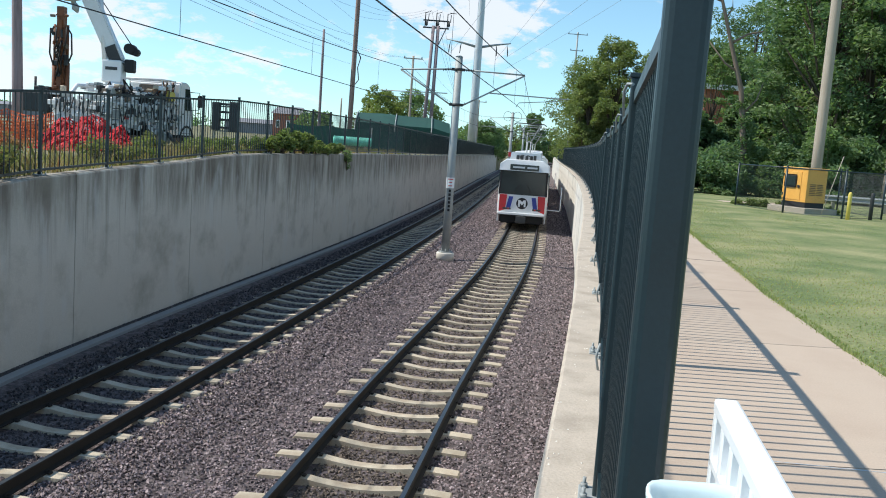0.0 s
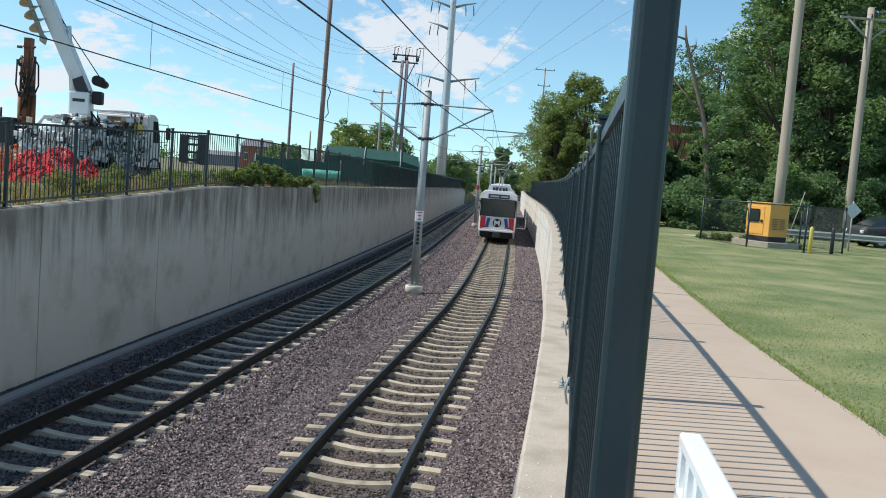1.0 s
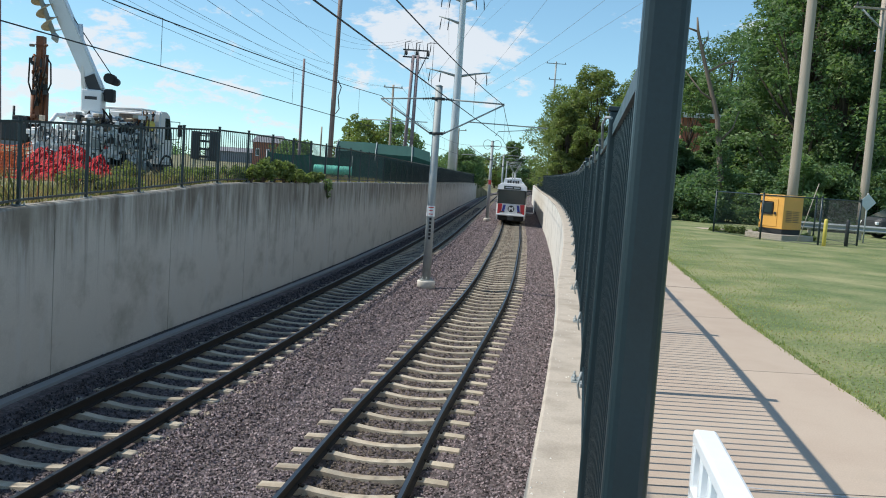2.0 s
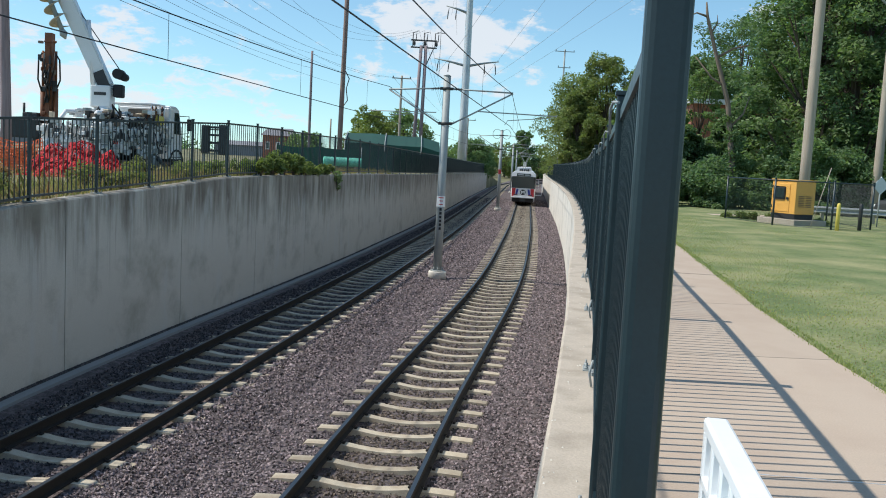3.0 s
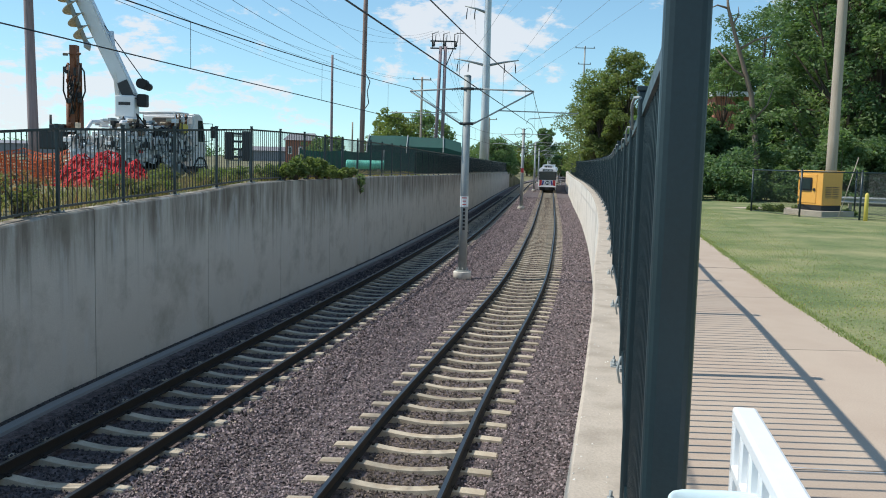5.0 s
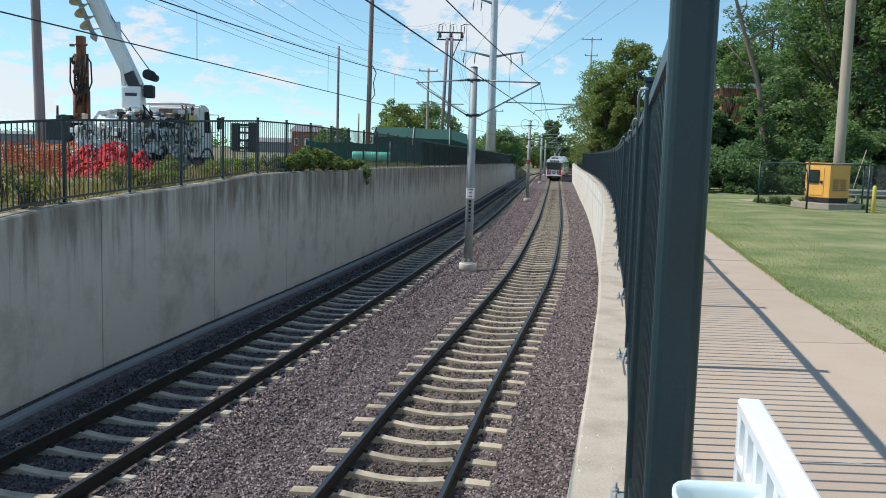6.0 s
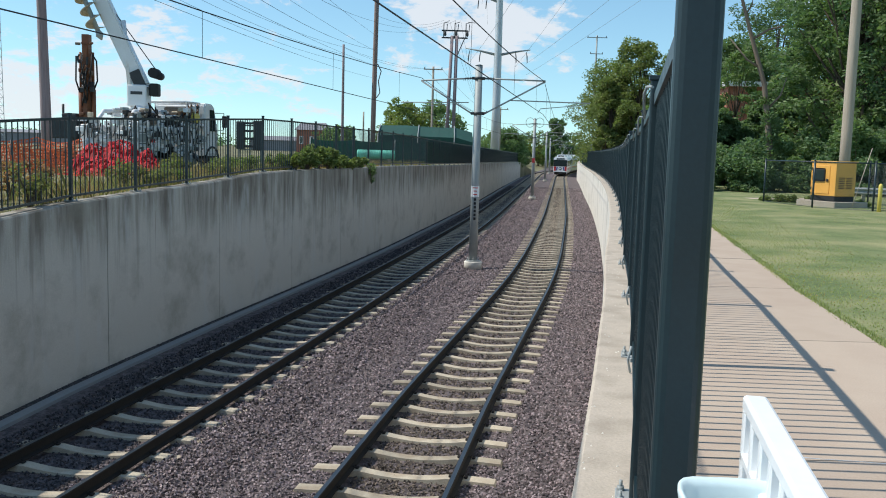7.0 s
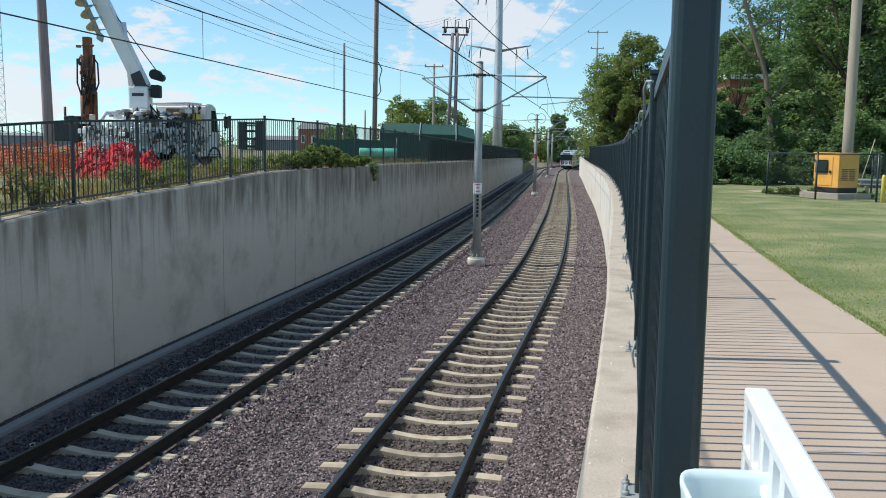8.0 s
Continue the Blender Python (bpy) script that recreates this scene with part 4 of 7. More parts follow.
def catenary_pole(label, plate):
    pole = thing("catenary_pole", label, "pole", group="catenary poles between the tracks")
    bm = bmesh.new()
    sweep(bm, [(0, 0, -0.36), (0, 0, -0.04), (0, 0, -0.012), (0, 0, 0.0)], [0.34, 0.34, 0.33, 0.31], 28)
    part("concrete_foot", bm, M["concrete_sunlit"], pole)
    bm = bmesh.new()
    sweep(bm, [(0, 0, 0.0), (0, 0, 0.04)], 0.27, 16)
    for k in range(8):
        a = k * math.pi / 4
        sweep(bm, [(0.21 * math.cos(a), 0.21 * math.sin(a), 0.03), (0.21 * math.cos(a), 0.21 * math.sin(a), 0.15)], 0.018, 6)
    part("base_flange", bm, M["galv"], pole)
    bm = bmesh.new()
    sweep(bm, [(0, 0, 0.0), (0, 0, 3.5), (0, 0, 7.35)], [0.165, 0.15, 0.135], 20)
    sweep(bm, [(0, 0, 7.35), (0, 0, 7.40)], [0.15, 0.06], 20)
    part("shaft", bm, M["galv"], pole)
    for z in (6.88, 5.58):
        bm = bmesh.new()
        sweep(bm, [(0, 0, z - 0.05), (0, 0, z + 0.05)], 0.165, 20)
        box(bm, (-0.19, 0, z), (0.12, 0.10, 0.10))
        box(bm, (0.19, 0, z), (0.12, 0.10, 0.10))
        part("clamp", bm, M["dark"], pole)
    for name, a, b in (("top_arm", (-0.22, 0, 6.88), (-2.15, 0, 6.74)), ("top_arm", (0.22, 0, 6.88), (2.50, 0, 6.85)),
                       ("strut", (-0.2, 0, 5.56), (-2.12, 0, 6.72)), ("strut", (0.22, 0, 5.56), (2.50, 0, 6.83))):
        bm = bmesh.new()
        sweep(bm, [a, b], 0.03, 8)
        part(name, bm, M["galv"], pole)
    bm = bmesh.new()
    for s in (-1, 1):
        for k in range(5):
            x = s * (0.30 + k * 0.06)
            sweep(bm, [(x, 0, 6.88 - 0.012 * k * (s < 0)), (x + s * 0.02, 0, 6.88 - 0.012 * k * (s < 0))], 0.055, 10)
    part("insulator", bm, M["dark"], pole)
    for name, pts, r in (("registration_arm", [(1.20, 0, 6.10), (4.20, 0, 6.07)], 0.022), ("steady_arm", [(2.25, 0, 5.65), (2.35, 0, 5.82), (4.0, 0, 6.0)], 0.014),
                         ("registration_arm", [(-0.35, 0, 5.98), (-2.9, 0, 5.92)], 0.018), ("steady_arm", [(-2.1, 0, 5.65), (-2.0, 0, 5.80), (-0.8, 0, 5.93)], 0.012)):
        bm = bmesh.new()
        sweep(bm, pts, r, 8)
        part(name, bm, M["galv"], pole)
    if plate:
        bm = bmesh.new()
        sweep(bm, [(0, 0, 2.46), (0, 0, 2.86)], 0.161, 20, caps=False)
        plate_ob = part("number_plate", bm, M["white"], pole, "white wrap-round plate with dark bars")
        bm = bmesh.new()
        for z, wd in ((2.80, 0.20), (2.68, 0.13), (2.55, 0.15)):
            box(bm, (0, -0.162, z), (wd, 0.012, 0.035))
        part("plate_bars", bm, M["red"], plate_ob)
        for k in range(6):
            bm = bmesh.new()
            box(bm, (0.0, -0.155, 2.36 - k * 0.145), (0.085, 0.02, 0.10))
            part("painted_bar", bm, M["black"], pole)
    return pole


POLES = [(1.26, 33.7), (8.6, 84.6), (16.1, 139.5), (23.0, 192.0)]
first = catenary_pole("grey galvanised tubular pole with bracket arms on a concrete foot", True)
first.matrix_basis = pose(1.26, 33.7, 0.02)
other = catenary_pole("grey tubular pole with bracket arms", False)
other.matrix_basis = pose(8.6, 84.6, 0.02, 0, 0, -8)
bm = bmesh.new()
for s in (-1, 1):
    sweep(bm, [(s * (0.45 + 0.4 * math.cos(a)), 0, 7.0 + 0.45 * math.sin(a)) for a in np.linspace(0, 2 * math.pi, 17)], 0.02, 5)
part("cable_loop", bm, M["wire"], other)
for x, y in POLES[2:]:
    copy_thing(other, pose(x, y, 0.02, 0, 0, -9))
bm = bmesh.new()
box(bm, (0, -0.18, 3.45), (0.26, 0.02, 0.42))
part("marker_board", bm, M["red"], other, "small red marker board")


def overhead_line(c, label, side, supports):
    line = thing("overhead_line", label, "overhead wire", group="overhead lines over the tracks")
    pts_m, pts_c, drops = [], [], []
    for (ya, xa), (yb, xb) in zip(supports, supports[1:]):
        n = 14
        for i in range(n):
            f = i / n
            y, x = ya + (yb - ya) * f, xa + (xb - xa) * f
            sag = 4 * f * (1 - f)
            pts_m.append((x, y, 6.86 - 0.50 * sag))
            pts_c.append((x, y, 5.63))
            if i % 2 == 1:
                drops.append((x, y, 5.63, 6.86 - 0.50 * sag))
    for name, pts, r in (("messenger_wire", pts_m, 0.011), ("contact_wire", pts_c, 0.010)):
        bm = bmesh.new()
        sweep(bm, pts, r, 5)
        part(name, bm, M["wire"], line)
    for x, y, a, b in drops:
        bm = bmesh.new()
        sweep(bm, [(x, y, a), (x, y, b)], 0.005, 4)
        part("dropper", bm, M["wire"], line)
    # feeder jumper in front of the first pole
    y = 27.0
    x = np.interp(y, [s[0] for s in supports], [s[1] for s in supports])
    if side < 0:
        bm = bmesh.new()
        sweep(bm, [(x, y, 5.7), (x + 0.1, y, 5.85), (x + 0.05, y, 6.2), (x + 0.12, y + 0.1, 6.5), (x, y + 0.2, 6.72)], 0.016, 5)
        part("jumper", bm, M["wire"], line)


overhead_line(TRACK_R, "messenger and contact wire with droppers over the east track", 1,
              [(-18, -5.5), (33.7, 3.72), (84.6, 11.0), (139.5, 18.3), (192, 26.5), (245, 38)])
overhead_line(TRACK_L, "messenger and contact wire with droppers over the west track", -1,
              [(-18, -9.9), (33.7, -0.87), (84.6, 6.5), (139.5, 13.8), (192, 21.6), (245, 33)])

# ---------------------------------------------------------------- power poles and lines


def tall_pole(name, label, x, y, z, top, r0, r1, material, group="", lean=0.0):
    ob = thing(name, label, "pole", pose(x, y, z), group)
    bm = bmesh.new()
    h = top - z
    sweep(bm, [(lean * f * h, 0, -0.3 + (h + 0.3) * f) for f in (0, 0.25, 0.5, 0.75, 1)], [r0 + (r1 - r0) * f for f in (0, 0.25, 0.5, 0.75, 1)], 14)
    part("shaft", bm, M[material], ob)
    return ob


def cross_arm(ob, z, half, yaw=0, material="wood_grey", n=3, x=0.0, size=0.10):
    m = pose(x, 0, z, 0, 0, yaw)
    bm = bmesh.new()
    rounded(bm, (0, -0.12, 0), (half * 2, 0.09, size), 0.01, m, segments=1)
    arm = part("cross_arm", bm, M[material], ob)
    for k in range(n):
        f = -0.9 + 1.8 * k / max(1, n - 1)
        bm = bmesh.new()
        sweep(bm, [m @ Vector((f * half, -0.12, 0.05)), m @ Vector((f * half, -0.12, 0.10)), m @ Vector((f * half, -0.12, 0.24))], [0.03, 0.06, 0.04], 8)
        part("insulator", bm, M["dark"], arm)


wood = "utility poles on the site"
tall_pole("utility_pole", "tall brown wooden utility pole standing behind the fence", -5.55, 70, 3.0, 19, 0.20, 0.17, "wood_pole", wood, 0.012)
tall_pole("utility_pole", "slim grey utility pole behind the fence", -7.9, 70, 3.0, 12.1, 0.12, 0.09, "wood_mauve", wood)
tall_pole("utility_pole", "thick brown wooden pole beside the drill rig", -16.35, 37, 2.95, 14.5, 0.22, 0.16, "wood_mauve", wood, -0.02)
p = tall_pole("utility_pole", "thin wooden pole with a short cross arm", -1.25, 95, 3.0, 12.9, 0.15, 0.11, "wood_grey", wood)
cross_arm(p, 9.6, 1.0, 0, n=2)
p = tall_pole("utility_pole", "short thin pole on the skyline", -9.4, 105, 3.0, 8.4, 0.12, 0.09, "wood_grey", wood)
p = tall_pole("utility_pole", "thin pole with line brackets", 5.3, 130, 2.8, 10.2, 0.16, 0.12, "wood_grey", wood)
cross_arm(p, 7.0, 0.9, 0, n=2)
p = tall_pole("utility_pole", "thin grey pole beside the tall steel pole", 7.9, 126, 2.8, 10.4, 0.16, 0.12, "wood_grey", wood)
cross_arm(p, 7.3, 1.1, 0, n=2)

# twin-pole structure with a switch frame on top
h_frame = thing("switch_pole", "twin wooden poles carrying a steel switch frame", "pole", pose(0.65, 90, 4.0))
for x0, x1 in ((-0.42, -0.05), (0.28, 0.42)):
    bm = bmesh.new()
    sweep(bm, [(x0, 0, -1.3), (x1, 0, 11.5)], [0.20, 0.16], 12)
    part("shaft", bm, M["wood_mauve"], h_frame)
bm = bmesh.new()
for z in (11.3, 12.0):
    rounded(bm, (0.2, 0, z), (2.6, 0.12, 0.14), 0.02, segments=1)
for x in (-0.9, 0.2, 1.3):
    sweep(bm, [(x, 0, 11.3), (x, 0, 12.75)], 0.05, 6)
    sweep(bm, [(x + 0.3, 0, 11.9), (x + 0.34, 0, 12.65)], 0.04, 6)
    sweep(bm, [(x, 0, 12.7), (x + 0.5, 0, 12.85)], 0.03, 6)
sweep(bm, [(1.5, 0, 12.85), (2.2, 0, 12.8)], 0.03, 6)
sweep(bm, [(0.25, 0, 9.0), (1.2, 0, 11.3)], 0.05, 6)
part("switch_frame", bm, M["dark"], h_frame)
for x in (-0.75, 0.35, 1.45):
    bm = bmesh.new()
    sweep(bm, [(x, 0, 11.45), (x, 0, 11.6), (x, 0, 12.0)], [0.06, 0.14, 0.08], 8)
    part("insulator", bm, M["dark"], h_frame)

p = tall_pole("transmission_pole", "tall pale steel transmission pole with upswept arms", 6.65, 115, 2.8, 34, 0.58, 0.34, "steel_tall")
for z, sides in ((14.0, (-1, 1)), (20.6, (-1,)), (23.4, (-1, 1))):
    reach = 1.0 if z < 15 else 0.72
    for s in sides:
        bm = bmesh.new()
        sweep(bm, [(s * 0.35, 0, z - 0.35), (s * 2.2 * reach, 0, z + 0.05), (s * 4.1 * reach, 0, z + 0.35)], [0.17, 0.12, 0.06], 8)
        arm = part("arm", bm, M["galv"], p)
        for x in (2.2 * reach, 3.6 * reach):
            bm = bmesh.new()
            sweep(bm, [(s * x, 0, z + 0.1), (s * (x + 0.1), 0, z - 0.5), (s * (x + 0.15), 0, z - 1.3)], [0.03, 0.07, 0.05], 6)
            part("insulator", bm, M["dark"], arm)
p = tall_pole("transmission_pole", "distant slim steel pole with two cross arms", 20.8, 125, 2.6, 20.5, 0.16, 0.11, "galv")
cross_arm(p, 17.6, 1.4, 0, "galv", 3)
cross_arm(p, 15.4, 0.9, 0, "galv", 2)

# lattice mast far off
mast = thing("lattice_mast", "tall thin steel lattice mast on the skyline", "radio mast", pose(-74.5, 150, 2.9))
bm = bmesh.new()
for k in range(3):
    a = k * 2.094
    sweep(bm, [(1.1 * math.cos(a), 1.1 * math.sin(a), 0), (0.5 * math.cos(a), 0.5 * math.sin(a), 40)], 0.05, 5)
part("leg", bm, M["galv"], mast)
bm = bmesh.new()
for i in range(30):
    z0, z1 = i * 1.33, (i + 1) * 1.33
    for k in range(3):
        a, b = k * 2.094, (k + 1) * 2.094
        r0, r1 = 1.1 - 0.015 * z0, 1.1 - 0.015 * z1
        sweep(bm, [(r0 * math.cos(a), r0 * math.sin(a), z0), (r1 * math.cos(b), r1 * math.sin(b), z1)], 0.025, 4)
        sweep(bm, [(r0 * math.cos(a), r0 * math.sin(a), z0), (r0 * math.cos(b), r0 * math.sin(b), z0)], 0.025, 4)
part("lattice", bm, M["galv"], mast)


def power_line(a, b, sag, r=0.012, material="wire_pale", label="thin overhead power line across the sky"):
    a, b = Vector(a), Vector(b)
    bm = bmesh.new()
    sweep(bm, [a.lerp(b, f) - Vector((0, 0, sag * 4 * f * (1 - f))) for f in np.linspace(0, 1, 22)], r, 4)
    tagged(part("power_line", bm, M[material]), label, "power line", "power lines across the sky")


# from the steel pole, over the walkway
for s, z, x1, z1 in ((-3.6, 15.4, 12, 17.0), (3.6, 15.4, 22, 17.0), (-3.7, 26.2, 6, 27), (-2.2, 26.0, 12, 27), (3.7, 26.2, 19, 27), (0, 34, 14, 34)):
    power_line((6.65 + s, 115, z), (x1, -5, z1 + 9), 1.5, 0.014)
for x0, z, x1, z1 in ((8.9, 15.0, 16, 30), (10.3, 14.0, 30, 28), (9.3, 23.0, 27, 37), (4.4, 22.6, 3, 35), (5.2, 20.2, -2, 32)):
    power_line((x0, 115, z), (x1, -5, z1), 1.2, 0.012)
# service lines along the wall
for z, x1, z1 in ((10.6, -8.3, 8.0), (11.7, -7.7, 9.0), (12.9, -7.2, 10.1), (9.6, -9.0, 7.4)):
    power_line((-5.5, 70, z), (x1, -10, z1), 0.5, 0.007, "wire")
# between the wooden poles, and towards the switch pole
for z, x1, z1 in ((16.4, -9.0, 15.0), (13.9, -11.0, 13.0), (11.8, -10.0, 11.5)):
    power_line((-5.5, 70, z), (x1, 8, z1), 1.4, 0.010, "wire")
for dz in (0, 0.55, 1.1):
    power_line((-0.2 + dz, 90, 17.0), (-5.5, 70, 14.4 - dz), 0.6, 0.009, "wire")
    power_line((-7.9, 70, 11.9 - dz), (-16.4, 37, 13.8 - dz), 0.7, 0.009, "wire")
    power_line((1.4 - dz, 90, 17.0), (5.3, 130, 9.8), 0.8, 0.012, "wire")
for s in (-0.9, 0.9):
    power_line((5.3 + s, 130, 9.9), (-1.25 + s, 95, 12.7), 0.5, 0.010, "wire")
    power_line((-1.25 + s, 95, 12.7), (-7.9, 70, 11.9), 0.5, 0.009, "wire")

# ---------------------------------------------------------------- plants


def leaf_cloud(name, centres, radii, count, size, seed, material, flat=0.75, shell=0.62, drop=0.0):
    """Many small leaves round a set of clumps; each leaf is a bent pair of triangles."""
    rng = np.random.default_rng(seed)
    centres, radii = np.array(centres, float), np.array(radii, float)
    weight = radii ** 2
    pick = rng.choice(len(centres), count, p=weight / weight.sum())
    d = rng.normal(size=(count, 3))
    d /= np.linalg.norm(d, axis=1, keepdims=True)
    r = radii[pick] * (shell + (1 - shell) * rng.random(count) ** 0.6) * rng.uniform(0.75, 1.15, count)
    p = centres[pick] + d * r[:, None] * np.array((1, 1, flat))
    p[:, 2] -= drop * rng.random(count) * radii[pick]
    u = rng.normal(size=(count, 3)) + d * 0.4
    u[:, 2] *= 0.6
    u /= np.linalg.norm(u, axis=1, keepdims=True)
    v = np.cross(u, rng.normal(size=(count, 3)))
    v /= np.linalg.norm(v, axis=1, keepdims=True)
    s = size * rng.uniform(0.55, 1.35, (count, 1))
    verts = np.stack([p - u * s, p + v * s * 0.42, p + u * s, p - v * s * 0.42], 1).reshape(-1, 3)
    faces = (np.arange(count) * 4)[:, None] + np.array([[0, 1, 2, 3]])
    return quads_mesh(name, verts, faces, M[material])


def tree(name, label, x, y, z, height, spread, seed, leaf="leaf", count=9000, size=0.16, trunk=0.22, low=0.25, clumps=26, bark="bark", flat=0.75, puff=0.33):
    rng = random.Random(seed)
    ob = thing(name, label, "tree" if name != "bush" else "bush", pose(x, y, z))
    bm = bmesh.new()
    bend = [(rng.uniform(-0.3, 0.3), rng.uniform(-0.3, 0.3)) for _ in range(6)]
    spine = []
    px = py = 0.0
    for i in range(6):
        spine.append((px, py, -0.3 + (height * 0.8 + 0.3) * i / 5))
        px += bend[i][0] * height * 0.05
        py += bend[i][1] * height * 0.05
    sweep(bm, spine, [trunk * (1.25 if i == 0 else 1 - i * 0.16) for i in range(6)], 8)
    centres, radii = [], []
    for k in range(clumps):
        f = low + (1 - low) * ((k + 0.5) / clumps)
        zc = height * f
        wide = spread * (0.35 + 0.9 * math.sin(math.pi * min(1, (f - low) / (1 - low) * 0.82 + 0.14)))
        a = k * 2.399 + rng.uniform(-0.5, 0.5)
        rr = wide * rng.uniform(0.35, 0.95)
        i = min(4, int(f * 0.8 * 5))
        root = Vector(spine[i])
        tip = Vector((spine[i][0] + math.cos(a) * rr, spine[i][1] + math.sin(a) * rr, zc * 0.93))
        mid = root.lerp(tip, 0.5) + Vector((0, 0, -0.06 * height * rng.random()))
        sweep(bm, [root, mid, tip], [trunk * 0.32, trunk * 0.2, trunk * 0.07], 5)
        centres.append(tip)
        radii.append(spread * puff * rng.uniform(0.75, 1.3))
        for _ in range(2):
            centres.append(tip + Vector((rng.uniform(-1, 1), rng.uniform(-1, 1), rng.uniform(-0.7, 0.7))) * spread * 0.33)
            radii.append(spread * rng.uniform(0.12, 0.24))
    part("trunk", bm, M[bark], ob)
    crown = new("crown", leaf_cloud("crown", [tuple(c) for c in centres], radii, count, size, seed, leaf, flat))
    crown.parent = ob
    return ob


def bush(label, x, y, z, r, h, seed, leaf="leaf", count=1500, size=0.07):
    rng = random.Random(seed)
    ob = thing("bush", label, "bush", pose(x, y, z))
    bm = bmesh.new()
    centres, radii = [], []
    for k in range(9):
        a = k * 2.4
        tip = Vector((math.cos(a) * r * rng.uniform(0.2, 0.8), math.sin(a) * r * rng.uniform(0.2, 0.8), h * rng.uniform(0.3, 0.85)))
        sweep(bm, [(0, 0, -0.1), tip * 0.5 + Vector((0, 0, 0.05)), tip], [0.02, 0.014, 0.006], 5)
        centres.append(tuple(tip))
        radii.append(min(r, h) * rng.uniform(0.3, 0.5))
    part("stem", bm, M["bark"], ob)
    crown = new("leaves", leaf_cloud("leaves", centres, radii, count, size, seed, leaf, 0.85, 0.2))
    crown.parent = ob
    return ob


def blades(name, label, places, tall, wide, seed, material, category="grass", bend=0.35):
    """Single upright blades at given places, as one sheet of stuff."""
    rng = np.random.default_rng(seed)
    p = np.array(places, float)
    k = len(p)
    h = tall * rng.uniform(0.45, 1.2, k)
    a = rng.uniform(0, 2 * math.pi, k)
    lean = rng.normal(0, bend, (k, 2)) * h[:, None]
    side = np.stack([np.cos(a), np.sin(a), np.zeros(k)], 1) * (wide * rng.uniform(0.6, 1.3, k))[:, None]
    tip = p + np.stack([lean[:, 0], lean[:, 1], h], 1)
    mid = p + np.stack([lean[:, 0] * 0.3, lean[:, 1] * 0.3, h * 0.55], 1)
    verts = np.stack([p - side, p + side, mid + side * 0.8, tip, mid - side * 0.8], 1).reshape(-1, 3)
    base = np.arange(k) * 5
    faces = np.stack([base, base + 1, base + 2, base + 3, base + 4], 1)
    tagged(new(name, quads_mesh(name, verts, faces, M[material])), label, category, kind="stuff")

# ---------------------------------------------------------------- the work site behind the wall


